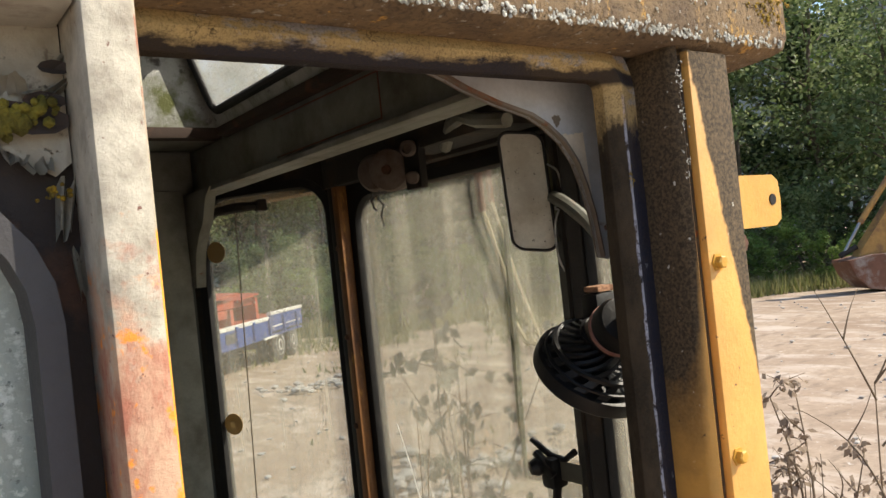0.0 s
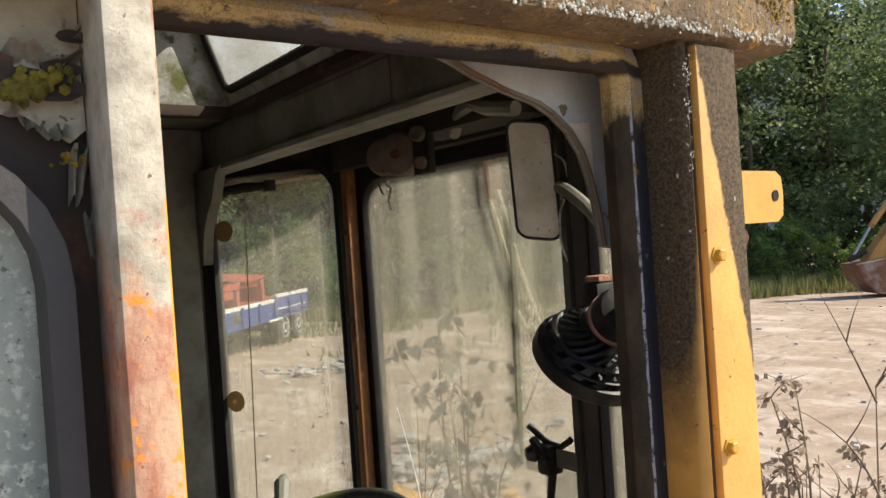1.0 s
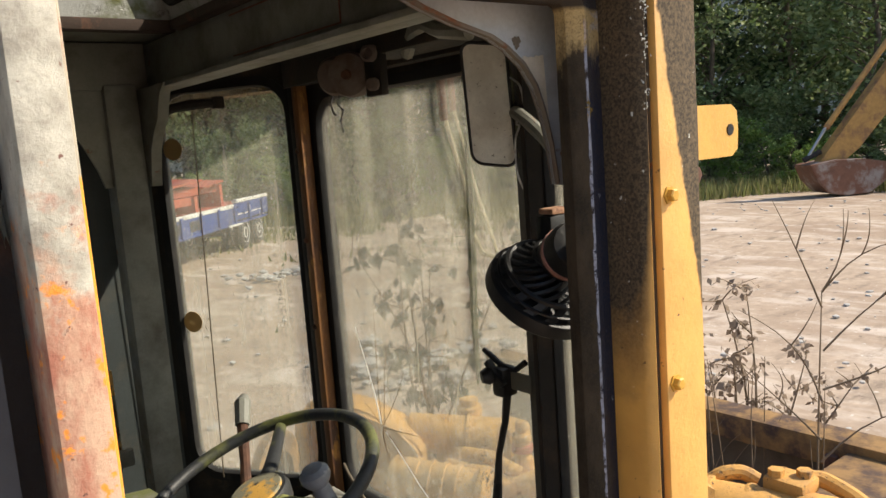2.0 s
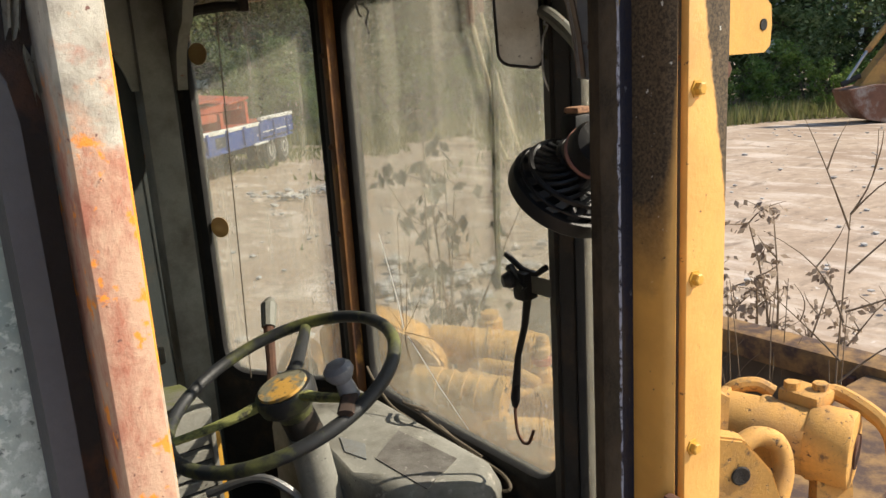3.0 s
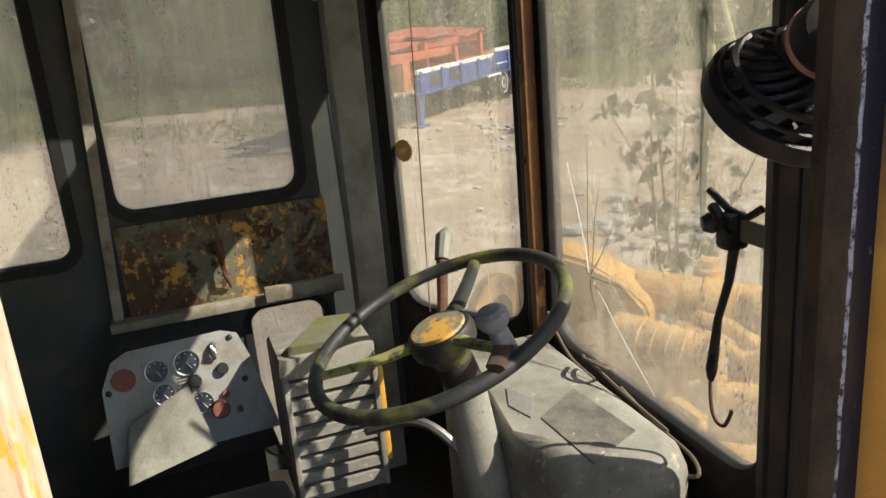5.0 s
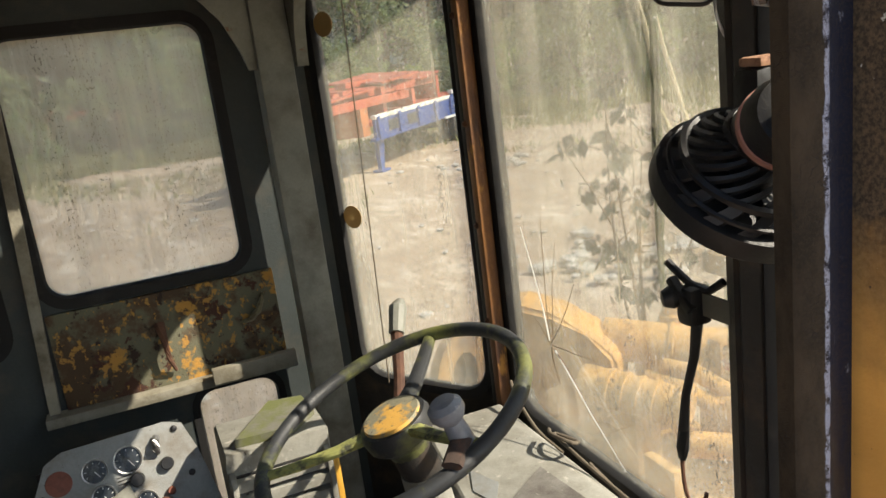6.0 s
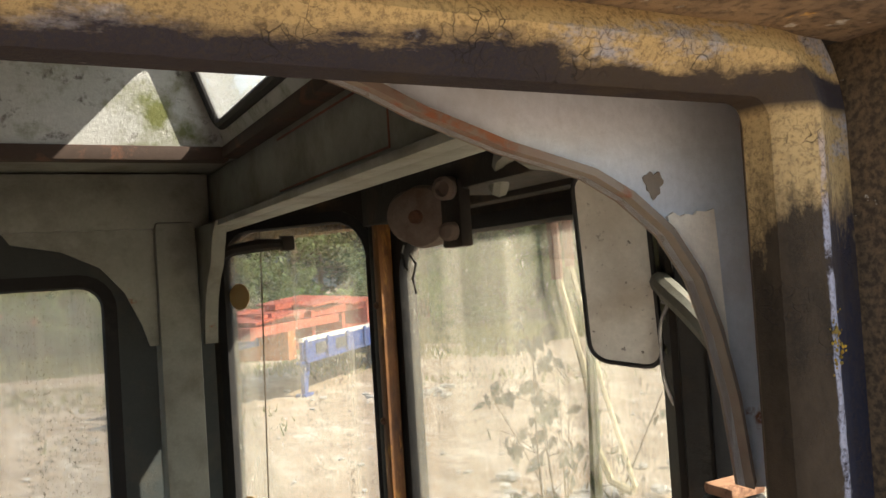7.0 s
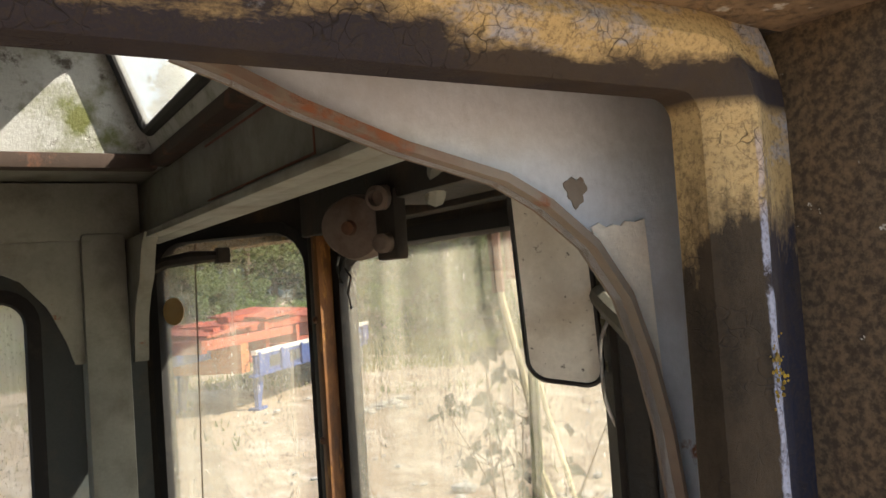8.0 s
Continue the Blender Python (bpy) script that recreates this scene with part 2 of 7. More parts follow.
def glass(name, dirt, streak, tint=(0.62, 0.58, 0.48), lo=0.35, hi=0.75, specks=True):
    """Clear glass under a film of dust, with specks and streaks that run down it."""
    m = bpy.data.materials.new(name)
    m.use_nodes = True
    nt = m.node_tree
    nt.nodes.remove(nt.nodes["Principled BSDF"])
    out = nt.nodes["Material Output"]
    clear = nt.nodes.new("ShaderNodeBsdfTransparent")
    clear.inputs[0].default_value = (0.93, 0.95, 0.92, 1)
    gloss = nt.nodes.new("ShaderNodeBsdfGlossy")
    gloss.inputs["Roughness"].default_value = 0.04
    fres = nt.nodes.new("ShaderNodeFresnel")
    fres.inputs[0].default_value = 1.45
    pane = nt.nodes.new("ShaderNodeMixShader")
    nt.links.new(times_(nt, fres.outputs[0], 0.55), pane.inputs[0])
    nt.links.new(clear.outputs[0], pane.inputs[1])
    nt.links.new(gloss.outputs[0], pane.inputs[2])
    dust = nt.nodes.new("ShaderNodeBsdfDiffuse")
    dust.inputs[0].default_value = (*tint, 1)
    through_ = nt.nodes.new("ShaderNodeBsdfTranslucent")
    through_.inputs[0].default_value = (*tint, 1)
    both = nt.nodes.new("ShaderNodeMixShader")
    both.inputs[0].default_value = 0.7
    nt.links.new(dust.outputs[0], both.inputs[1])
    nt.links.new(through_.outputs[0], both.inputs[2])
    big = ramp(nt, tex(nt, "noise", 3.0, 4, 0.6), 0.3, 0.7)
    film = nt.nodes.new("ShaderNodeMath")
    film.operation = "MULTIPLY_ADD"
    film.inputs[1].default_value, film.inputs[2].default_value = dirt * 0.6, dirt * 0.55
    nt.links.new(big, film.inputs[0])
    run = times_(nt, ramp(nt, tex(nt, "noise", 26, 4, 0.6, (1, 1, 0.04)), 0.5, 0.75), streak)
    s1 = nt.nodes.new("ShaderNodeMath")
    nt.links.new(film.outputs[0], s1.inputs[0])
    nt.links.new(run, s1.inputs[1])
    last = s1.outputs[0]
    mix = nt.nodes.new("ShaderNodeMixShader")
    nt.links.new(last, mix.inputs[0])
    nt.links.new(pane.outputs[0], mix.inputs[1])
    nt.links.new(both.outputs[0], mix.inputs[2])
    top = mix
    if specks:
        spot = nt.nodes.new("ShaderNodeBsdfDiffuse")
        spot.inputs[0].default_value = (0.10, 0.085, 0.06, 1)
        column = ramp(nt, tex(nt, "noise", 30, 3, 0.6, (1, 1, 0.07), 8.0), 0.38, 0.66)
        gate = times_(nt, times_(nt, ramp(nt, tex(nt, "noise", 190, 3, 0.6, (1, 1, 0.55)), 0.57, 0.62), column), ramp(nt, tex(nt, "noise", 5, 3, seed=4), lo, hi))
        top = nt.nodes.new("ShaderNodeMixShader")
        nt.links.new(gate, top.inputs[0])
        nt.links.new(mix.outputs[0], top.inputs[1])
        nt.links.new(spot.outputs[0], top.inputs[2])
        pale = nt.nodes.new("ShaderNodeBsdfTranslucent")
        pale.inputs[0].default_value = (0.8, 0.78, 0.7, 1)
        fleck = nt.nodes.new("ShaderNodeMixShader")
        nt.links.new(times_(nt, ramp(nt, tex(nt, "noise", 190, 2, 0.5, (1, 1, 0.35), 6.0), 0.68, 0.74), 0.35), fleck.inputs[0])
        nt.links.new(top.outputs[0], fleck.inputs[1])
        nt.links.new(pale.outputs[0], fleck.inputs[2])
        top = fleck
    nt.links.new(top.outputs[0], out.inputs[0])
    return m


M["windshield"] = glass("dusty_windscreen_glass", 0.10, 0.12, (0.78, 0.73, 0.60))
M["corner_glass"] = glass("hazy_corner_glass", 0.24, 0.16, (0.80, 0.76, 0.62))
M["side_glass"] = glass("streaked_side_glass", 0.46, 0.20, (0.80, 0.75, 0.62), 0.2, 0.55)
M["door_glass"] = worn("clouded_door_glass", (0.33, 0.37, 0.33), [((0.20, 0.25, 0.23), 30, 0.44, 0.62, (1, 1, 0.6), 1.0), ((0.48, 0.52, 0.48), 110, 0.52, 0.62, None, 2.0), ((0.09, 0.11, 0.10), 150, 0.60, 0.66, None, 6.0), ((0.75, 0.77, 0.70), 62, 0.70, 0.72, None, 4.0)], 0.35, relief=0.5)
M["sky_glass"] = glass("grimy_roof_glass", 0.35, 0.0, (0.5, 0.5, 0.48), specks=False)

# ---- building helpers ----
SIZE = 0.88  # metres to one unit of the cab's drawing
CAB = Matrix.Translation((0, 0, 3)) @ Matrix.Scale(SIZE, 4) @ Matrix.Translation((0, 0, -3))


def mesh_of(name, bm, material, smooth=True):
    bmesh.ops.recalc_face_normals(bm, faces=bm.faces)
    me = bpy.data.meshes.new(name)
    bm.to_mesh(me)
    bm.free()
    me.materials.append(material)
    if smooth:
        me.shade_smooth()
        me.set_sharp_from_angle(angle=radians(35))
    return me


def part(name, bm, material, parent=None, label="", fit=CAB):
    """Links bm as one mesh object, under parent where one is given."""
    if fit is not None:
        bm.transform(fit)
    ob = new(name, mesh_of(name, bm, material))
    if parent is not None:
        ob.parent = parent
        ob.matrix_parent_inverse = parent.matrix_world.inverted()
    if label:
        ob["label"] = label
    return ob


def thing(name, at, label, category, group="", kind="", fit=CAB):
    """An empty at a thing's base, to hold its parts."""
    ob = new(name)
    ob.empty_display_size = 0.05
    ob.matrix_world = Matrix.Translation(fit @ Vector(at) if fit is not None else Vector(at))
    bpy.context.view_layer.update()
    return tagged(ob, label, category, group, kind)


def box(bm, x0, x1, y0, y1, z0, z1, bevel=0.004, turn=None):
    made = bmesh.ops.create_cube(bm, size=1)["verts"]
    m = Matrix.Translation(((x0 + x1) / 2, (y0 + y1) / 2, (z0 + z1) / 2))
    if turn is not None:
        m = m @ turn
    bmesh.ops.transform(bm, matrix=m @ Matrix.Diagonal((x1 - x0, y1 - y0, z1 - z0, 1)), verts=made)
    if bevel:
        edges = {e for v in made for e in v.link_edges}
        bmesh.ops.bevel(bm, geom=list(edges), offset=bevel, segments=2, affect="EDGES", profile=0.6)
    return bm


def prism(bm, pts, push):
    """A closed polygon of 3D points, pushed along a vector into a solid."""
    a = [bm.verts.new(p) for p in pts]
    b = [bm.verts.new(Vector(p) + Vector(push)) for p in pts]
    bm.faces.new(a)
    bm.faces.new(b[::-1])
    for k in range(len(a)):
        bm.faces.new((a[k], b[k], b[k - 1], a[k - 1]))
    return bm


def sweep(bm, pts, radius, seg=10, closed=False, flat=1.0):
    """A round bar along a line of points; radius may be a list."""
    pts = [Vector(p) for p in pts]
    n = len(pts)
    rings = []
    up = Vector((0.123, 0.077, 0.99))
    for k, p in enumerate(pts):
        t = (pts[(k + 1) % n] - pts[k - 1]) if closed else (pts[min(k + 1, n - 1)] - pts[max(k - 1, 0)])
        t = t.normalized()
        side = t.cross(up)
        if side.length < 0.15:
            side = t.cross(Vector((1, 0.1, 0)))
        side.normalize()
        top = side.cross(t)
        r = radius[k] if isinstance(radius, (list, tuple)) else radius
        rings.append([bm.verts.new(p + r * (math.cos(a) * side + flat * math.sin(a) * top)) for a in [2 * math.pi * s / seg for s in range(seg)]])
    for k in range(n if closed else n - 1):
        a, b = rings[k], rings[(k + 1) % n]
        for s in range(seg):
            bm.faces.new((a[s], a[(s + 1) % seg], b[(s + 1) % seg], b[s]))
    if not closed:
        bm.faces.new(rings[0][::-1])
        bm.faces.new(rings[-1])
    return bm


def eased(pts, n=5):
    """A smooth line through the given points."""
    pts = [Vector(p) for p in pts]
    ext = [pts[0] * 2 - pts[1]] + pts + [pts[-1] * 2 - pts[-2]]
    out = []
    for a, b, c, d in zip(ext, ext[1:], ext[2:], ext[3:]):
        for k in range(n):
            t = k / n
            out.append(0.5 * (2 * b + (c - a) * t + (2 * a - 5 * b + 4 * c - d) * t * t + (3 * b - a - 3 * c + d) * t ** 3))
    return out + [pts[-1]]


def lathe(bm, profile, m=Matrix.Identity(4), seg=28):
    """A profile of (radius, height) turned round z, then laid by m."""
    rings = []
    for r, h in profile:
        rings.append([bm.verts.new(m @ Vector((max(r, 1e-4) * math.cos(2 * math.pi * s / seg), max(r, 1e-4) * math.sin(2 * math.pi * s / seg), h))) for s in range(seg)])
    for a, b in zip(rings, rings[1:]):
        for s in range(seg):
            bm.faces.new((a[s], a[(s + 1) % seg], b[(s + 1) % seg], b[s]))
    bm.faces.new(rings[0][::-1])
    bm.faces.new(rings[-1])
    return bm


def along(a, b):
    """A matrix that lays z from a towards b, with its foot at a."""
    a, b = Vector(a), Vector(b)
    return Matrix.Translation(a) @ (b - a).to_track_quat("Z", "Y").to_matrix().to_4x4()


def rounded(u0, u1, v0, v1, r, n=7):
    """A rounded rectangle: four corners, each a list of n points."""
    out = []
    for cu, cv, a0 in ((u1 - r, v1 - r, 0), (u0 + r, v1 - r, 90), (u0 + r, v0 + r, 180), (u1 - r, v0 + r, 270)):
        out.append([(cu + r * math.cos(radians(a0 + 90 * k / (n - 1))), cv + r * math.sin(radians(a0 + 90 * k / (n - 1)))) for k in range(n)])
    return out


class Plane:
    """An upright plane: u runs from a to b in plan, v is height; out is its normal."""

    def __init__(self, a, b):
        self.a, d = Vector((*a, 0)), Vector((b[0] - a[0], b[1] - a[1], 0))
        self.long, self.d = d.length, d.normalized()
        self.out = Vector((self.d.y, -self.d.x, 0))

    def at(self, u, v, w=0.0):
        return self.a + self.d * u + Vector((0, 0, v)) + self.out * w


def holed(bm, pl, outer, hole, w0, w1):
    """A sheet with a rounded hole, between depths w0 and w1 of its plane."""
    u0, u1, v0, v1 = outer
    corners = [(u1, v1), (u0, v1), (u0, v0), (u1, v0)]
    layers = []
    for w in (w0, w1):
        o = [bm.verts.new(pl.at(*c, w)) for c in corners]
        i = [[bm.verts.new(pl.at(*p, w)) for p in arc] for arc in hole]
        for k in range(4):
            for a, b in zip(i[k], i[k][1:]):
                bm.faces.new((o[k], a, b))
            j = (k + 1) % 4
            bm.faces.new((o[k], i[k][-1], i[j][0], o[j]))
        layers.append((o, [v for arc in i for v in arc]))
    for ring in (0, 1):
        a, b = layers[0][ring], layers[1][ring]
        for k in range(len(a)):
            bm.faces.new((a[k], a[k - 1], b[k - 1], b[k]))
    return bm


def gasket(pl, rect, r, width, depth, w=0.0):
    """A rubber seal round a rounded window."""
    u0, u1, v0, v1 = rect
    bm = bmesh.new()
    path = [pl.at(u, v, w) for arc in rounded(u0, u1, v0, v1, r) for u, v in arc]
    n = len(path)
    c = sum(path, Vector()) / n
    rings = []
    for k, p in enumerate(path):
        t = (path[(k + 1) % n] - path[k - 1]).normalized()
        s = t.cross(pl.out).normalized()
        if s.dot(c - p) < 0:
            s = -s
        prof = [(-0.5, -0.5), (0.35, -0.5), (0.5, -0.3), (0.5, 0.3), (0.35, 0.5), (-0.5, 0.5)]
        rings.append([bm.verts.new(p + s * a * width + pl.out * b * depth) for a, b in prof])
    for k in range(n):
        a, b = rings[k - 1], rings[k]
        for j in range(len(a)):
            bm.faces.new((a[j], a[j - 1], b[j - 1], b[j]))
    return bm


def pane(pl, rect, r, w=0.0, thick=0.006):
    u0, u1, v0, v1 = rect
    bm = bmesh.new()
    return prism(bm, [pl.at(u, v, w - thick / 2) for arc in rounded(u0, u1, v0, v1, r) for u, v in arc], pl.out * thick)


def window(name, pl, rect, r, material, label, w=0.0, seal=0.03, seal_material=None, depth=0.04):
    ob = thing(name, pl.at((rect[0] + rect[1]) / 2, rect[2], w), label, "window", kind="structure")
    part("seal", gasket(pl, rect, r, seal, depth, w), seal_material or M["rubber"], ob, "black rubber window seal")
    p = part("pane", pane(pl, (rect[0] - 0.01, rect[1] + 0.01, rect[2] - 0.01, rect[3] + 0.01), r, w), material, ob)
    p.visible_shadow = False
    return ob


def structure(name, bm, material, label, category):
    return tagged(part(name, bm, material), label, category, kind="structure")

M["hatch"] = worn("mossy_hatch_sheet", (0.42, 0.43, 0.42), [((0.10, 0.11, 0.03), 8, 0.5, 0.64, None, 1.0), ((0.05, 0.04, 0.03), 30, 0.58, 0.7, None, 2.0)], 0.28, relief=0.8)
M["mullion"] = worn("rusty_orange_mullion", (0.26, 0.11, 0.03), [((0.07, 0.03, 0.018), 10, 0.42, 0.6, (1, 1, 0.3), 1.0), ((0.42, 0.20, 0.04), 18, 0.6, 0.66, (1, 1, 0.3), 2.0)], 0.6, relief=0.6)
M["lug"] = worn("yellow_lug_paint", (0.78, 0.43, 0.10), [((0.62, 0.32, 0.05), 6, 0.55, 0.75, None, 1.0), ((0.13, 0.08, 0.05), 80, 0.69, 0.73, None, 4.0)], 0.45, relief=0.4)
M["hubcap"] = worn("hub_cap_paint", (0.25, 0.235, 0.16), [((0.60, 0.34, 0.07), 14, 0.50, 0.56, None, 1.0), ((0.10, 0.09, 0.06), 70, 0.58, 0.64, None, 2.0)], 0.7)
M["ground"] = worn("dry_gravel_dirt", (0.44, 0.335, 0.245), [((0.30, 0.215, 0.15), 0.30, 0.42, 0.62, None, 1.0), ((0.54, 0.45, 0.37), 1.6, 0.50, 0.66, (1, 0.35, 1), 2.0), ((0.24, 0.18, 0.13), 2.6, 0.54, 0.68, (0.4, 1, 1), 5.0), ((0.60, 0.54, 0.47), 9.0, 0.62, 0.70, None, 7.0), ((0.17, 0.13, 0.095), 7.0, 0.60, 0.72, None, 3.0)], 0.95, relief=1.0, grain=14)
M["jamb"] = worn("brown_jamb_steel", (0.16, 0.12, 0.075), [((0.06, 0.04, 0.028), 14, 0.45, 0.62, (1, 1, 0.3), 1.0), ((0.30, 0.10, 0.03), 26, 0.64, 0.68, None, 2.0)], 0.75, relief=0.7)
M["flange"] = worn("flange_paint", (0.22, 0.185, 0.145), [((0.16, 0.11, 0.08), 12, 0.5, 0.65, None, 1.0), (RUST, 22, 0.60, 0.66, None, 2.0)], 0.65)
M["cream"] = worn("cream_sun_patch", (0.88, 0.81, 0.68), [], 0.6)
M["glass_dial"] = worn("dark_dial_face", (0.03, 0.035, 0.04), [((0.10, 0.10, 0.09), 30, 0.5, 0.7, None, 1.0)], 0.2)
M["oxide"] = worn("oxide_red_plastic", (0.22, 0.075, 0.05), [((0.12, 0.05, 0.035), 30, 0.5, 0.65, None, 1.0)], 0.7)
M["shelf"] = worn("grey_worn_shelf", (0.30, 0.28, 0.22), [((0.14, 0.12, 0.08), 12, 0.45, 0.65, None, 1.0)], 0.7)
M["seat"] = worn("black_seat_vinyl", (0.02, 0.02, 0.022), [((0.06, 0.058, 0.055), 12, 0.5, 0.7, None, 1.0)], 0.5)
M["silver"] = worn("worn_bright_metal", (0.50, 0.50, 0.50), [((0.2, 0.18, 0.15), 40, 0.5, 0.7, None, 1.0)], 0.35, 0.9)


def foliage(name, a, b):
    m, nt, bs = shader(name)
    info = nt.nodes.new("ShaderNodeNewGeometry")
    col = blend(nt, info.outputs["Random Per Island"], a, b)
    nt.links.new(col, bs.inputs["Base Color"])
    bs.inputs["Roughness"].default_value = 0.6
    back = nt.nodes.new("ShaderNodeBsdfTranslucent")
    nt.links.new(col, back.inputs[0])
    mix = nt.nodes.new("ShaderNodeMixShader")
    mix.inputs[0].default_value = 0.42
    out = nt.nodes["Material Output"]
    nt.links.new(bs.outputs[0], mix.inputs[1])
    nt.links.new(back.outputs[0], mix.inputs[2])
    nt.links.new(mix.outputs[0], out.inputs[0])
    return m


M["leaves"] = foliage("broad_leaves", (0.09, 0.145, 0.04), (0.30, 0.35, 0.16))
M["bright_leaves"] = foliage("bright_shrub_leaves", (0.11, 0.20, 0.035), (0.24, 0.32, 0.08))
M["needles"] = foliage("conifer_needles", (0.035, 0.06, 0.025), (0.09, 0.13, 0.055))
M["grass"] = foliage("dry_green_grass", (0.14, 0.17, 0.05), (0.32, 0.29, 0.13))
M["leaf_dead"] = foliage("dead_leaf", (0.17, 0.12, 0.085), (0.46, 0.37, 0.28))
M["pebble"] = worn("pale_stone", (0.50, 0.47, 0.43), [((0.28, 0.25, 0.22), 6, 0.45, 0.65, None, 1.0)], 0.9)
M["hood_plate"] = worn("scuffed_cover_plate", (0.21, 0.20, 0.18), [((0.08, 0.07, 0.06), 10, 0.42, 0.66, None, 1.0), ((0.48, 0.46, 0.42), 60, 0.62, 0.72, None, 2.0)], 0.8, relief=0.6)
M["mossy"] = worn("mossy_lid", (0.15, 0.145, 0.12), [((0.11, 0.12, 0.04), 12, 0.45, 0.6, None, 1.0)], 0.9)
M["brass"] = worn("dull_brass", (0.30, 0.27, 0.17), [((0.12, 0.09, 0.05), 30, 0.5, 0.65, None, 1.0)], 0.5, 0.3)
M["motor"] = worn("dusty_brown_cast", (0.17, 0.135, 0.115), [((0.09, 0.06, 0.045), 16, 0.45, 0.65, None, 1.0)], 0.85)
M["arm"] = worn("mossy_mirror_arm", (0.20, 0.20, 0.12), [((0.10, 0.09, 0.06), 30, 0.5, 0.65, None, 1.0)], 0.8)
M["arm_flat"] = worn("greenish_flat_bar", (0.16, 0.155, 0.12), [], 0.7)
M["cable"] = worn("dusty_cable", (0.13, 0.105, 0.075), [], 0.9)
M["sucker"] = foliage("tan_sticker_ring", (0.42, 0.31, 0.15), (0.42, 0.31, 0.15))
M["wiper_moss"] = worn("mossy_rubber", (0.10, 0.12, 0.05), [((0.05, 0.05, 0.035), 60, 0.5, 0.6, None, 1.0)], 0.9)
M["blade_sheet"] = worn("brown_blade_sheet", (0.13, 0.10, 0.07), [((0.07, 0.05, 0.035), 3, 0.45, 0.65, None, 1.0)], 0.8)
M["leaf_grey"] = worn("drooping_leaf", (0.075, 0.075, 0.045), [((0.12, 0.09, 0.05), 5, 0.5, 0.65, None, 1.0)], 0.7)
M["trailer_dark"] = worn("dark_trailer_steel", (0.045, 0.045, 0.055), [], 0.7)
M["orange_paint"] = worn("orange_trailer_paint", (0.45, 0.15, 0.05), [((0.2, 0.08, 0.04), 4, 0.5, 0.7, None, 1.0)], 0.6)
M["bucket"] = worn("rusty_bucket_steel", (0.19, 0.085, 0.05), [((0.30, 0.25, 0.22), 2, 0.5, 0.65, None, 1.0)], 0.7)
M["hill"] = worn("far_woods", (0.035, 0.055, 0.06), [((0.02, 0.035, 0.04), 0.05, 0.45, 0.6, None, 1.0)], 1.0, grain=0.3)

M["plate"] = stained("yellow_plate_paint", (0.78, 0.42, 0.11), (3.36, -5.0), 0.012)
# crust at the top; the steep x slope also paints shade down the door side
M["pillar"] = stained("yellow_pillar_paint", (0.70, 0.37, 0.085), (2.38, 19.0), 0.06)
M["yellow"] = worn("yellow_bolt_paint", (0.70, 0.38, 0.055), [((0.2, 0.1, 0.03), 60, 0.6, 0.66, None, 1.0)], 0.5)
M["under"] = worn("bare_door_steel", (0.045, 0.035, 0.03), [((0.10, 0.05, 0.03), 14, 0.5, 0.64, None, 1.0)], 0.85, relief=0.8)
M["sunlit_chalk"] = worn("chalky_worn_rubber", (0.32, 0.31, 0.33), [((0.16, 0.15, 0.15), 50, 0.45, 0.6, None, 1.0)], 0.9)
M["mossy_spoke"] = worn("yellow_green_mould", (0.30, 0.31, 0.10), [((0.06, 0.06, 0.04), 30, 0.50, 0.62, None, 1.0)], 0.8)
M["lip"] = worn("rusted_hatch_lip", (0.05, 0.032, 0.024), [((0.11, 0.05, 0.03), 22, 0.55, 0.66, None, 1.0)], 0.9)


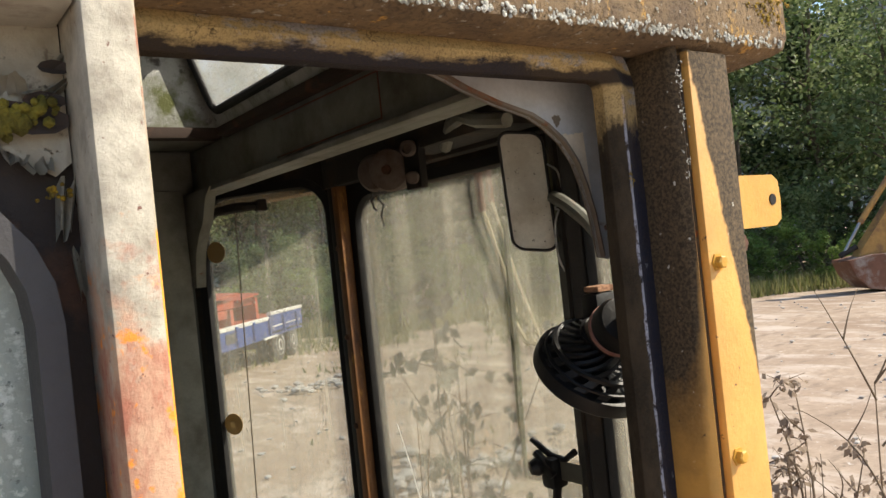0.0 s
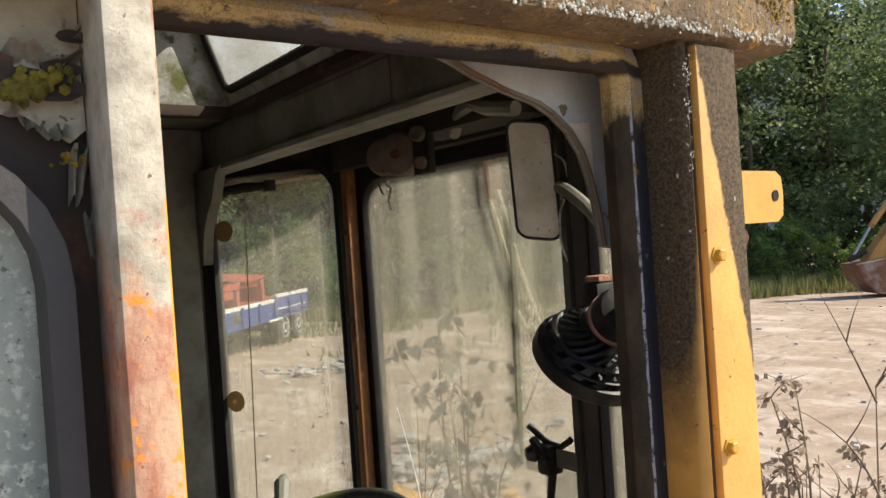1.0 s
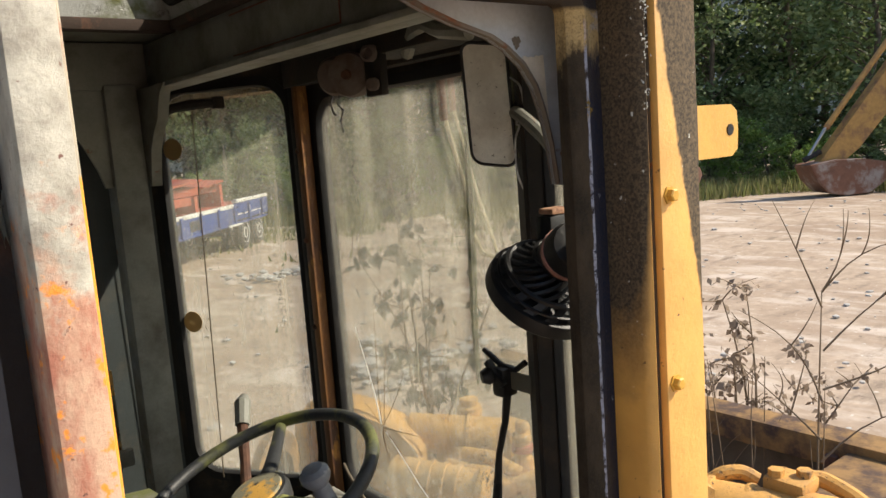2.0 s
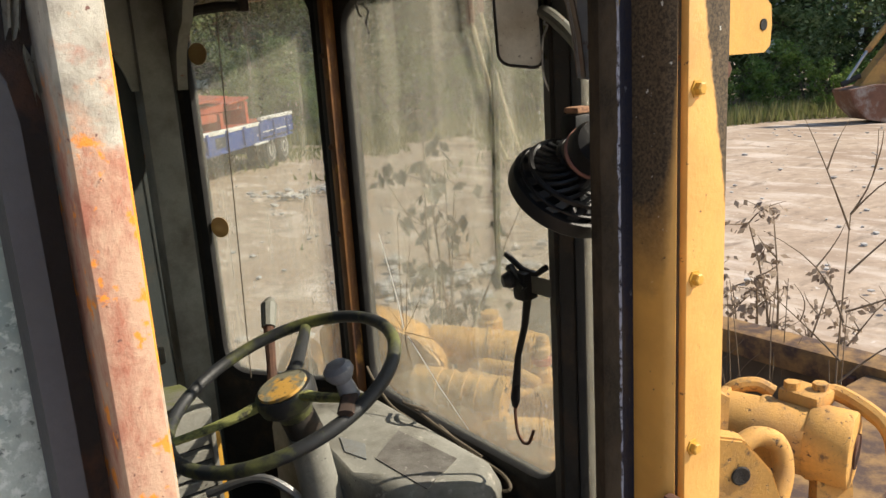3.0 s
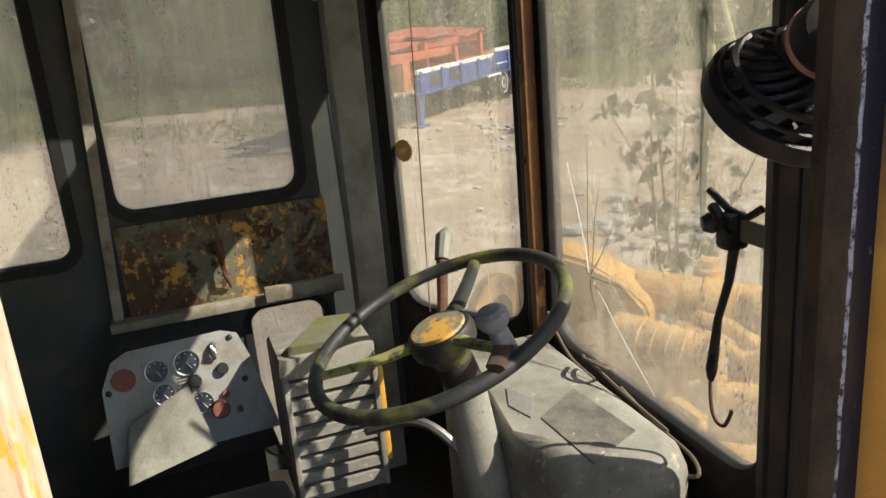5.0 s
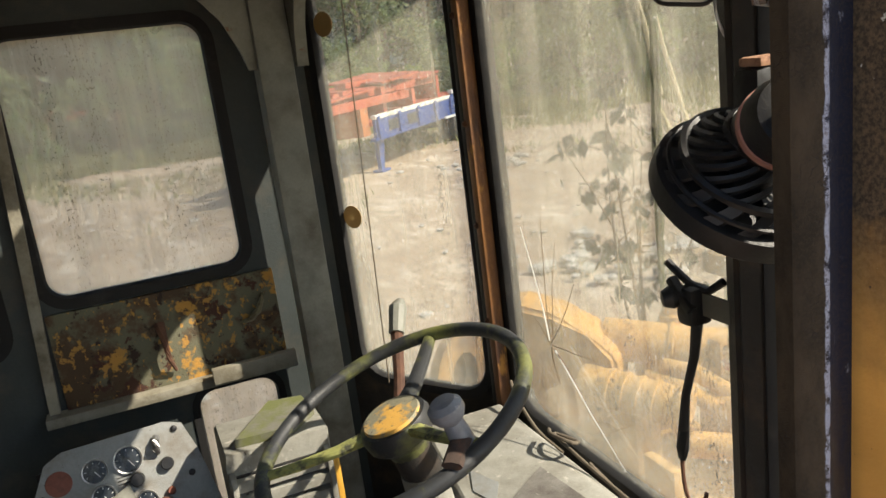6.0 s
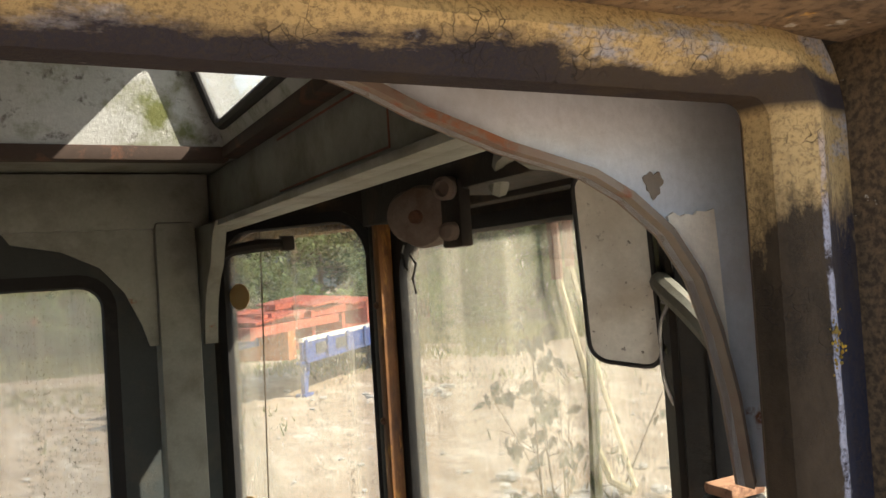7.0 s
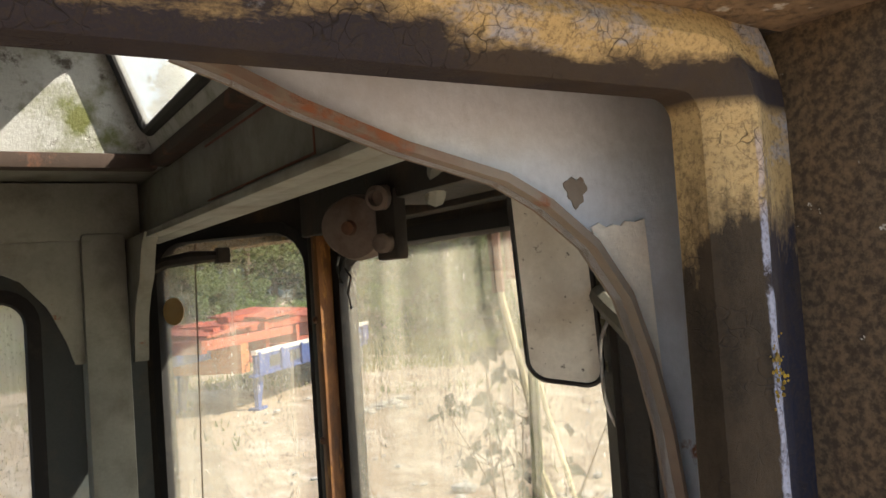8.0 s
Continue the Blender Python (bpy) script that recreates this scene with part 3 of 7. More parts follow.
def cracked_trim():
    """Tan paint over blue over brown rubber, crazed all over."""
    m, nt, b = shader("cracked_trim_paint")
    geo = nt.nodes.new("ShaderNodeNewGeometry")
    sep = nt.nodes.new("ShaderNodeSeparateXYZ")
    nt.links.new(geo.outputs["Position"], sep.inputs[0])
    col = blend(nt, ramp(nt, tex(nt, "noise", 5, 6, 0.6, seed=2.0), 0.38, 0.62), (0.34, 0.245, 0.115), (0.56, 0.40, 0.18))
    col = blend(nt, ramp(nt, tex(nt, "noise", 14, 8, 0.7, (0.5, 1, 1), 5.0), 0.56, 0.62), col, (0.33, 0.32, 0.33))
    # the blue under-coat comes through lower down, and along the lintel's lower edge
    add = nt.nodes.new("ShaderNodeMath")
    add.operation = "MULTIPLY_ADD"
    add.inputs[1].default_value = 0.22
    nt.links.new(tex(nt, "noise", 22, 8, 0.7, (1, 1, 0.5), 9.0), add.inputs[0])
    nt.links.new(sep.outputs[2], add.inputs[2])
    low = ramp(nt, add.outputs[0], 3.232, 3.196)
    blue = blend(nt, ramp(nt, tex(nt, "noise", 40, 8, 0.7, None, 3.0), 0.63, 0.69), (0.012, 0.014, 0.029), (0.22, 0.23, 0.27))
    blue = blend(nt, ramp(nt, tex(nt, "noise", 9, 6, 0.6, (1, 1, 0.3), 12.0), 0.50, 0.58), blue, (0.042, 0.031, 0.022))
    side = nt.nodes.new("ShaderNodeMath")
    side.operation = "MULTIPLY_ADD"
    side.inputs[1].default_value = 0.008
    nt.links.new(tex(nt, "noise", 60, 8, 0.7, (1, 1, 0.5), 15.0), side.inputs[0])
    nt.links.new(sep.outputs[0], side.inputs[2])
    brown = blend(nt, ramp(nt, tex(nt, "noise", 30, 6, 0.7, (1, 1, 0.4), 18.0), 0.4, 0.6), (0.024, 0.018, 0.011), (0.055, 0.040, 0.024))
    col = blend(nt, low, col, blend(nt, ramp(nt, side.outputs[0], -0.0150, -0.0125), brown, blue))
    # sunlight on the ridge is painted in as a broken chalky line
    dist = nt.nodes.new("ShaderNodeMath")
    dist.inputs[1].default_value = 0.0126
    nt.links.new(side.outputs[0], dist.inputs[0])
    mag = nt.nodes.new("ShaderNodeMath")
    mag.operation = "ABSOLUTE"
    nt.links.new(dist.outputs[0], mag.inputs[0])
    sunlit_chalk = blend(nt, low, (0.46, 0.36, 0.28), (0.30, 0.31, 0.37))
    below = ramp(nt, sep.outputs[2], 3.130, 3.125)
    col = blend(nt, times_(nt, below, times_(nt, ramp(nt, mag.outputs[0], 0.0026, 0.0018), ramp(nt, tex(nt, "noise", 90, 5, 0.7, None, 21.0), 0.40, 0.50))), col, sunlit_chalk)
    rim = nt.nodes.new("ShaderNodeMath")
    rim.operation = "MULTIPLY_ADD"
    rim.inputs[1].default_value = 0.035
    nt.links.new(tex(nt, "noise", 35, 8, 0.7, (0.4, 1, 1), 25.0), rim.inputs[0])
    nt.links.new(sep.outputs[2], rim.inputs[2])
    edge = times_(nt, ramp(nt, rim.outputs[0], 3.1750, 3.1695), ramp(nt, sep.outputs[2], 3.1375, 3.1425))
    col = blend(nt, edge, col, blend(nt, 0.35, blue, (0.06, 0.045, 0.033)))
    warp = nt.nodes.new("ShaderNodeTexVoronoi")
    warp.feature = "DISTANCE_TO_EDGE"
    warp.inputs["Scale"].default_value = 150
    off = nt.nodes.new("ShaderNodeVectorMath")
    off.operation = "MULTIPLY_ADD"
    off.inputs[1].default_value = (0.022, 0.022, 0.022)
    jig = nt.nodes.new("ShaderNodeTexNoise")
    jig.inputs["Scale"].default_value = 60
    nt.links.new(jig.outputs["Color"], off.inputs[0])
    nt.links.new(geo.outputs["Position"], jig.inputs["Vector"])
    nt.links.new(geo.outputs["Position"], off.inputs[2])
    nt.links.new(off.outputs[0], warp.inputs["Vector"])
    crack = times_(nt, ramp(nt, warp.outputs["Distance"], 0.045, 0.0), ramp(nt, tex(nt, "noise", 30, 5, 0.6, seed=7.0), 0.50, 0.66))
    col = blend(nt, crack, col, (0.02, 0.016, 0.014))
    fine = tex(nt, "noise", 420, 6, 0.8)
    col = blend(nt, times_(nt, ramp(nt, fine, 0.48, 0.60), 0.50), col, (0.05, 0.037, 0.022))
    nt.links.new(col, b.inputs["Base Color"])
    b.inputs["Roughness"].default_value = 0.9
    b.inputs["Specular IOR Level"].default_value = 0.25
    h = nt.nodes.new("ShaderNodeMath")
    h.operation = "MULTIPLY_ADD"
    h.inputs[1].default_value = -1.5
    nt.links.new(crack, h.inputs[0])
    nt.links.new(fine, h.inputs[2])
    bump(nt, b, h.outputs[0], 0.6)
    return m


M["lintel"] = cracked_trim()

# ---- the cab's shell ----
FLOOR = 1.50
FRONT = Plane((0.36, 1.40), (0.36, 0.46))
FAR_CORNER = Plane((0.06, 1.86), (0.36, 1.40))
NEAR_CORNER = Plane((0.36, 0.46), (0.06, 0.0))
FAR = Plane((-1.50, 1.86), (0.06, 1.86))
REAR = Plane((-1.50, 0.0), (-1.50, 1.86))
NEAR = Plane((0.06, 0.0), (-1.50, 0.0))

bm = bmesh.new()
prism(bm, [(-1.52, 0.0, FLOOR - 0.05), (0.06, 0.0, FLOOR - 0.05), (0.36, 0.46, FLOOR - 0.05), (0.36, 1.40, FLOOR - 0.05), (0.06, 1.86, FLOOR - 0.05), (-1.52, 1.86, FLOOR - 0.05)], (0, 0, 0.05))
structure("floor", bm, M["dark"], "dark dirty steel cab floor", "floor")

bm = bmesh.new()
holed(bm, FRONT, (0.0, FRONT.long, FLOOR, 3.30), rounded(0.075, 0.905, 2.00, 3.168, 0.10), -0.03, 0.0)
structure("wall_front", bm, M["dark"], "dark painted steel front wall round the windscreen", "wall")
bm = bmesh.new()
holed(bm, FAR_CORNER, (0.0, FAR_CORNER.long, FLOOR, 3.30), rounded(0.040, 0.510, 1.99, 3.228, 0.10), -0.03, 0.0)
structure("wall_far_corner", bm, M["dark"], "dark painted steel of the slanted front corner", "wall")
bm = bmesh.new()
holed(bm, NEAR_CORNER, (0.0, NEAR_CORNER.long, FLOOR, 3.30), rounded(0.085, 0.49, 1.99, 3.215, 0.08), -0.03, 0.0)
structure("wall_near_corner", bm, M["dark"], "dark painted steel of the slanted front corner", "wall")
bm = bmesh.new()
holed(bm, FAR, (0.71, 1.56, 2.10, 3.42), rounded(0.762, 1.308, 2.408, 3.112, 0.07), -0.03, 0.0)
holed(bm, FAR, (0.71, 1.56, FLOOR, 2.10), rounded(1.08, 1.33, 1.56, 2.072, 0.06), -0.03, 0.0)
holed(bm, FAR, (0.0, 0.71, FLOOR, 3.42), rounded(0.14, 0.655, 2.30, 3.09, 0.06), -0.03, 0.0)
structure("wall_far", bm, M["teal"], "dark steel side wall with rubber-framed windows", "wall")
bm = bmesh.new()
prism(bm, [REAR.at(0, FLOOR), REAR.at(1.86, FLOOR), REAR.at(1.86, 3.42), REAR.at(0, 3.42)], (-0.03, 0, 0))
structure("wall_rear", bm, M["grey"], "grey painted steel rear wall", "wall")
bm = bmesh.new()
box(bm, -1.50, -0.70, 0.0, 0.03, FLOOR, 3.30)
structure("wall_near", bm, M["grey"], "grey painted steel side wall behind the open door", "wall")

window("window_1", FRONT, (0.075, 0.905, 2.00, 3.168), 0.10, M["windshield"], "dusty cracked windscreen pane in black rubber", -0.015)
window("window_2", FAR_CORNER, (0.040, 0.510, 1.99, 3.228), 0.10, M["corner_glass"], "dusty slanted corner pane in black rubber", -0.015, 0.03)
window("window_3", NEAR_CORNER, (0.085, 0.49, 1.99, 3.215), 0.08, M["windshield"], "dusty slanted corner pane in black rubber", -0.015, 0.022)
window("window_4", FAR, (0.762, 1.308, 2.408, 3.112), 0.07, M["side_glass"], "streaked dirty side pane in black rubber", -0.015, 0.035)
window("window_5", FAR, (1.08, 1.33, 1.56, 2.072), 0.06, M["side_glass"], "small dirty lower side pane in black rubber", -0.015, 0.025)
window("window_6", FAR, (0.14, 0.655, 2.30, 3.09), 0.06, M["side_glass"], "dirty rear side pane in black rubber", -0.015, 0.035)

# ---- roof ----
PLAN = [(-1.60, -0.075), (0.26, -0.075), (0.43, 0.42), (0.43, 1.44), (0.26, 1.94), (-1.60, 1.94)]


def ring_at(grow, z):
    c = Vector((-0.5, 0.93))
    out = []
    for x, y in PLAN:
        d = Vector((x, y)) - c
        k = 1 - grow / d.length
        out.append((c.x + d.x * k, c.y + d.y * k, z))
    return out


bm = bmesh.new()
loops = [[bm.verts.new(p) for p in ring_at(g, z)] for g, z in ((0.10, 3.198), (0.02, 3.198), (0.006, 3.204), (0.0, 3.22), (0.0, 3.40), (0.012, 3.43), (0.05, 3.445), (0.20, 3.45))]
for a, b in zip(loops, loops[1:]):
    for k in range(6):
        bm.faces.new((a[k], a[k - 1], b[k - 1], b[k]))
roof = structure("ceiling", bm, M["roof"], "yellow steel cab roof, stained and grown over with lichen", "roof")
# the deck of the roof, with the opening of the raised hatch in it
HX0, HX1, HY0, HY1, HZ = -1.15, 0.015, 0.36, 1.40, 3.36
bm = bmesh.new()
for x0, x1, y0, y1 in ((-1.55, HX0, 0.0, 1.86), (HX1, 0.40, 0.06, 1.80), (HX0, HX1, -0.02, HY0), (HX0, HX1, HY1, 1.88)):
    box(bm, x0, x1, y0, y1, HZ, HZ + 0.05, 0.0)
structure("ceiling_deck", bm, M["grey"], "grey painted underside of the cab roof", "ceiling")
# the hatch: sloping sheets, with a pane in the front one
bm = bmesh.new()
IN, TOP, LEAN_F = 0.03, 3.66, -0.12
lo = [(HX0, HY0, HZ), (HX1, HY0, HZ), (HX1, HY1, HZ), (HX0, HY1, HZ)]
hi = [(HX0 + IN, HY0 + IN, TOP), (HX1 + LEAN_F, HY0 + IN, TOP), (HX1 + LEAN_F, HY1 - IN, TOP), (HX0 + IN, HY1 - IN, TOP)]
for k in (0, 2, 3):
    j = (k + 1) % 4
    prism(bm, [lo[k], lo[j], hi[j], hi[k]], (0, 0, 0.012))
prism(bm, hi, (0, 0, 0.012))


def slope(s, z):
    """A place on the hatch's front sheet: s across, z up."""
    f = (z - HZ) / (TOP - HZ)
    y0, y1 = HY0 + IN * f, HY1 - IN * f
    return Vector((HX1 + LEAN_F * f, y0 + (y1 - y0) * s, z))


outer = [(1, TOP), (0, TOP), (0, HZ), (1, HZ)]
inner = rounded(0.06, 0.975, HZ + 0.050, TOP - 0.05, 0.03)
o = [bm.verts.new(slope(*p)) for p in outer]
i = [[bm.verts.new(slope(*p)) for p in arc] for arc in inner]
for k in range(4):
    for a, b in zip(i[k], i[k][1:]):
        bm.faces.new((o[k], a, b))
    j = (k + 1) % 4
    bm.faces.new((o[k], i[k][-1], i[j][0], o[j]))
tagged(part("roof_hatch", bm, M["hatch"]), "raised sheet steel roof hatch, mossy, with a front pane", "roof hatch", kind="structure")
bm = bmesh.new()
prism(bm, [slope(*p) for arc in rounded(0.05, 0.982, HZ + 0.042, TOP - 0.04, 0.03) for p in arc], (0.004, 0, 0))
sk = part("window_7", bm, M["sky_glass"])
sk.visible_shadow = False
tagged(sk, "grimy pane in the front of the roof hatch", "window", kind="structure")
bm = bmesh.new()
sweep(bm, [slope(*p) for arc in rounded(0.06, 0.975, HZ + 0.050, TOP - 0.05, 0.03) for p in arc], 0.012, 8, True)
part("seal", bm, M["rubber"], sk, "black rubber window seal")
# folded rusty lips round the hatch
bm = bmesh.new()
box(bm, HX0, HX1, HY1 - 0.015, HY1 + 0.03, HZ - 0.018, HZ + 0.012, 0.005)
box(bm, HX1 - 0.015, HX1 + 0.03, HY0, HY1, HZ - 0.012, HZ + 0.012, 0.005)
structure("trim", bm, M["lip"], "rusty folded lip of the roof hatch", "trim")

# ---- frame members ----
bm = bmesh.new()
box(bm, 0.035, 0.085, 0.02, 1.74, 3.215, HZ - 0.006, 0.006)
box(bm, 0.005, 0.038, 0.30, 1.50, 3.215, 3.228, 0.003)
bf = structure("beam_front", bm, M["grey"], "grey-green steel roof beam, scuffed and rusty", "beam")
for y0, y1, z0, z1 in ((0.62, 1.10, 3.243, 3.246), (0.62, 0.623, 3.246, 3.335), (0.62, 1.10, 3.335, 3.338)):
    part("seam", box(bmesh.new(), 0.0335, 0.036, y0, y1, z0, z1, 0.0), M["oxide"], bf, "rusty weld seam")
bm = bmesh.new()
box(bm, -1.5, 0.03, 1.69, 1.74, 3.225, HZ - 0.004, 0.006)
structure("beam_far", bm, M["grey"], "grey steel roof beam over the side windows", "beam")
bm = bmesh.new()
box(bm, -0.10, -0.005, 1.68, 1.765, FLOOR, 3.24, 0.012)
structure("post_far", bm, M["grey"], "grey-green painted steel corner post", "post")
bm = bmesh.new()
prism(bm, [(0.352, 0.492, FLOOR), (0.324, 0.482, FLOOR), (0.285, 0.420, FLOOR), (0.306, 0.382, FLOOR)], (0, 0, 3.22 - FLOOR))
bmesh.ops.bevel(bm, geom=list(bm.edges), offset=0.008, segments=2, affect="EDGES")
structure("post_near", bm, M["dark"], "dark steel windscreen post", "post")
bm = bmesh.new()
box(bm, 0.318, 0.352, 1.336, 1.372, FLOOR, 3.24, 0.008)
structure("mullion", bm, M["mullion"], "rusty orange steel windscreen mullion with rivets", "mullion")
mull = bpy.data.objects["mullion"]
bm = bmesh.new()
box(bm, 0.322, 0.348, 1.3725, 1.402, FLOOR, 3.238, 0.006)
part("rubber_strip", bm, M["rubber"], mull, "black rubber strip")
for k in range(7):
    bm = bmesh.new()
    lathe(bm, [(0.009, 0), (0.008, 0.005), (0.004, 0.009)], along((0.319, 1.362, 2.243 + 0.2575 * k - 0.257), (0.2, 1.30, 2.243 + 0.2575 * k - 0.257)), 10)
    part("rivet", bm, M["rusty"], mull)
bm = bmesh.new()
box(bm, 0.31, 0.352, 0.46, 1.40, 3.195, 3.31, 0.006)
box(bm, 0.20, 0.312, 0.46, 0.84, 3.205, 3.30, 0.006)
structure("header_front", bm, M["dark"], "dark steel header over the windscreen", "beam")

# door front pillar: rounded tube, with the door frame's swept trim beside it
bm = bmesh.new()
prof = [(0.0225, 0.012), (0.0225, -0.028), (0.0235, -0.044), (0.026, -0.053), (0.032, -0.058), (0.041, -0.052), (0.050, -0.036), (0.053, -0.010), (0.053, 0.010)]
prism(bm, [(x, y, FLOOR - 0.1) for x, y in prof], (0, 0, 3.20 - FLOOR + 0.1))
structure("pillar_front", bm, M["pillar"], "yellow rounded steel door pillar, stained dark at its top, with shade painted down its door side", "pillar")


def trim_sweep(path):
    """The door frame's D-shaped trim along a line of (x, z)."""
    bm = bmesh.new()
    prof = [(0.0, 0.020), (0.0, 0.003), (0.003, -0.001), (0.010, -0.0055), (0.016, -0.0095), (0.020, -0.011), (0.024, -0.0095), (0.032, -0.005), (0.044, 0.001), (0.0615, 0.004), (0.0615, 0.020)]
    rings = []
    for k, p in enumerate(path):
        a, b = Vector(path[max(k - 1, 0)]), Vector(path[min(k + 1, len(path) - 1)])
        d = (b - a).normalized()
        n = Vector((-d.y, d.x))
        rings.append([bm.verts.new((p[0] + n.x * s, w, p[1] + n.y * s)) for s, w in prof])
    for a, b in zip(rings, rings[1:]):
        for k in range(len(prof)):
            bm.faces.new((a[k], a[k - 1], b[k - 1], b[k]))
    bm.faces.new(rings[0])
    bm.faces.new(rings[-1][::-1])
    return bm


bend = [(-0.051 + 0.012 * math.sin(radians(a)), 3.153 + 0.012 * math.cos(radians(a))) for a in range(0, 91, 9)]
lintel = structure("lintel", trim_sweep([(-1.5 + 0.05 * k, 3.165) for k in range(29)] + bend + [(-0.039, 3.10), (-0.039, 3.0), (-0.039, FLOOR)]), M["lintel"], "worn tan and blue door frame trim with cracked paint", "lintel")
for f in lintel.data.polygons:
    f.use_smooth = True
bm = bmesh.new()
box(bm, -0.034, -0.032, 0.0005, 0.004, FLOOR, 3.158, 0.001)
structure("door_jamb", bm, M["flange"], "thin worn steel edge of the door jamb", "jamb")
bm = bmesh.new()
box(bm, 0.020, 0.075, 0.052, 0.074, FLOOR, 3.175, 0.004)
box(bm, 0.046, 0.075, -0.0518, 0.045, FLOOR, 3.19, 0.002)
structure("pillar_back", bm, M["jamb"], "rusty brown inner angle of the door pillar", "pillar")
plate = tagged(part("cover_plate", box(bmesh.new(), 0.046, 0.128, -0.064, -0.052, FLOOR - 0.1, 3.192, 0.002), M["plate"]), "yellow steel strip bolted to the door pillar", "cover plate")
for z in (2.926, 2.683, 2.443, 2.20, 1.95):
    bm = bmesh.new()
    m = along((0.062, -0.064, z), (0.062, -0.3, z))
    lathe(bm, [(0.012, 0), (0.012, 0.002), (0.0085, 0.002), (0.0085, 0.009), (0.0065, 0.0105)], m, 6)
    part("bolt", bm, M["yellow"], plate)
bm = bmesh.new()
box(bm, -1.5, 0.05, -0.050, 0.10, 3.1985, 3.215, 0.0)
structure("gutter", bm, M["dark"], "dark rusty gap under the roof edge", "trim")
bm = bmesh.new()
box(bm, -1.5, 0.03, 0.022, 0.079, 3.190, 3.205, 0.003)
structure("lintel_back", bm, M["dark"], "grey steel back of the door lintel", "beam")

# gussets
arc = [(-0.245, 3.184), (-0.222, 3.176), (-0.197, 3.165), (-0.15, 3.149), (-0.095, 3.135), (-0.069, 3.122), (-0.041, 3.101), (-0.02, 3.073), (-0.007, 3.039), (0.003, 3.0), (0.011, 2.945), (0.04, 2.94), (0.04, 3.20)]
bm = bmesh.new()
prism(bm, [(x, 0.080, z) for x, z in arc], (0, 0.006, 0))
g = tagged(part("gusset", bm, M["pale"]), "pale grey steel corner gusset with a curved flange", "gusset")
bm = bmesh.new()
low = [[bm.verts.new((x, y, z)) for x, z in arc[:11]] for y in (0.073, 0.088)]
top = [[bm.verts.new((x + 0.002, y, z + 0.004)) for x, z in arc[:11]] for y in (0.073, 0.088)]
for k in range(10):
    bm.faces.new((low[0][k], low[0][k + 1], low[1][k + 1], low[1][k]))
    bm.faces.new((top[0][k], top[1][k], top[1][k + 1], top[0][k + 1]))
    bm.faces.new((low[0][k], top[0][k], top[0][k + 1], low[0][k + 1]))
    bm.faces.new((low[1][k], low[1][k + 1], top[1][k + 1], top[1][k]))
part("flange", bm, M["flange"], g, "scuffed flange rusting at its foot")
# sunlight on the gusset, painted as a ragged cream patch
bm = bmesh.new()
prism(bm, [(x, 0.0795, z) for x, z in ((-0.036, 3.098), (-0.039, 3.112), (-0.034, 3.114), (-0.029, 3.1115), (-0.024, 3.113), (-0.018, 3.112), (-0.015, 3.1145), (-0.008, 3.114), (-0.001, 3.1155), (0.0, 3.10), (0.001, 3.08), (0.002, 3.06), (0.004, 3.03), (0.002, 3.02), (-0.002, 3.042), (-0.012, 3.075), (-0.024, 3.090))], (0, -0.0015, 0))
part("patch", bm, M["cream"], g, "ragged cream patch of painted sunlight")
bm = bmesh.new()
prism(bm, [(-0.047 + r * math.cos(a), 0.0795, 3.131 + 1.1 * r * math.sin(a)) for a, r in [(2 * math.pi * k / 30, 0.0068 * (1 + 0.18 * math.sin(6 * math.pi * k / 30) + 0.13 * math.sin(14 * math.pi * k / 30 + 1))) for k in range(30)]], (0, -0.0005, 0))
part("stain", bm, M["flange"], g, "dark mossy stain")
bm = bmesh.new()
arc2 = [(1.48, 3.225), (1.52, 3.20), (1.545, 3.16), (1.56, 3.13), (1.60, 3.10), (1.64, 3.05), (1.66, 2.99), (1.67, 2.945), (1.685, 2.945), (1.72, 3.225)]
prism(bm, [(0.0, y, z) for y, z in arc2], (0.03, 0, 0))
tagged(part("gusset", bm, M["grey"]), "grey-green steel gusset between beam and post", "gusset")
bm = bmesh.new()
arc3 = [(-0.42, 3.23), (-0.40, 3.20), (-0.30, 3.18), (-0.22, 3.14), (-0.17, 3.08), (-0.135, 3.0), (-0.12, 2.95), (-0.095, 2.95), (-0.095, 3.23)]
prism(bm, [(x, 1.70, z) for x, z in arc3], (0, 0.012, 0))
tagged(part("gusset", bm, M["grey"]), "grey steel gusset beside the side window", "gusset")

# ---- the open door, folded back against the cab ----
DOOR = Plane((-0.66, -0.085), (-1.40, -0.085))
DOOR.out = -DOOR.out
door = thing("cab_door", (-1.0, -0.10, 1.5), "cream-painted cab door, peeling and rusty, folded open", "door")
bm = bmesh.new()
holed(bm, DOOR, (0.0, 0.74, FLOOR, 3.165), rounded(0.044, 0.68, 2.05, 3.045, 0.09), -0.012, -0.001)
part("door_panel", bm, M["under"], door, "dark bare steel sheet")
rag = [(0.016, 3.150), (0.016, 3.06), (0.022, 3.052), (0.028, 3.049), (0.033, 3.056), (0.040, 3.054), (0.046, 3.062), (0.056, 3.066), (0.075, 3.070), (0.088, 3.075), (0.12, 3.070), (0.16, 3.08), (0.25, 3.075), (0.40, 3.082), (0.56, 3.076), (0.70, 3.08), (0.70, 3.150)]


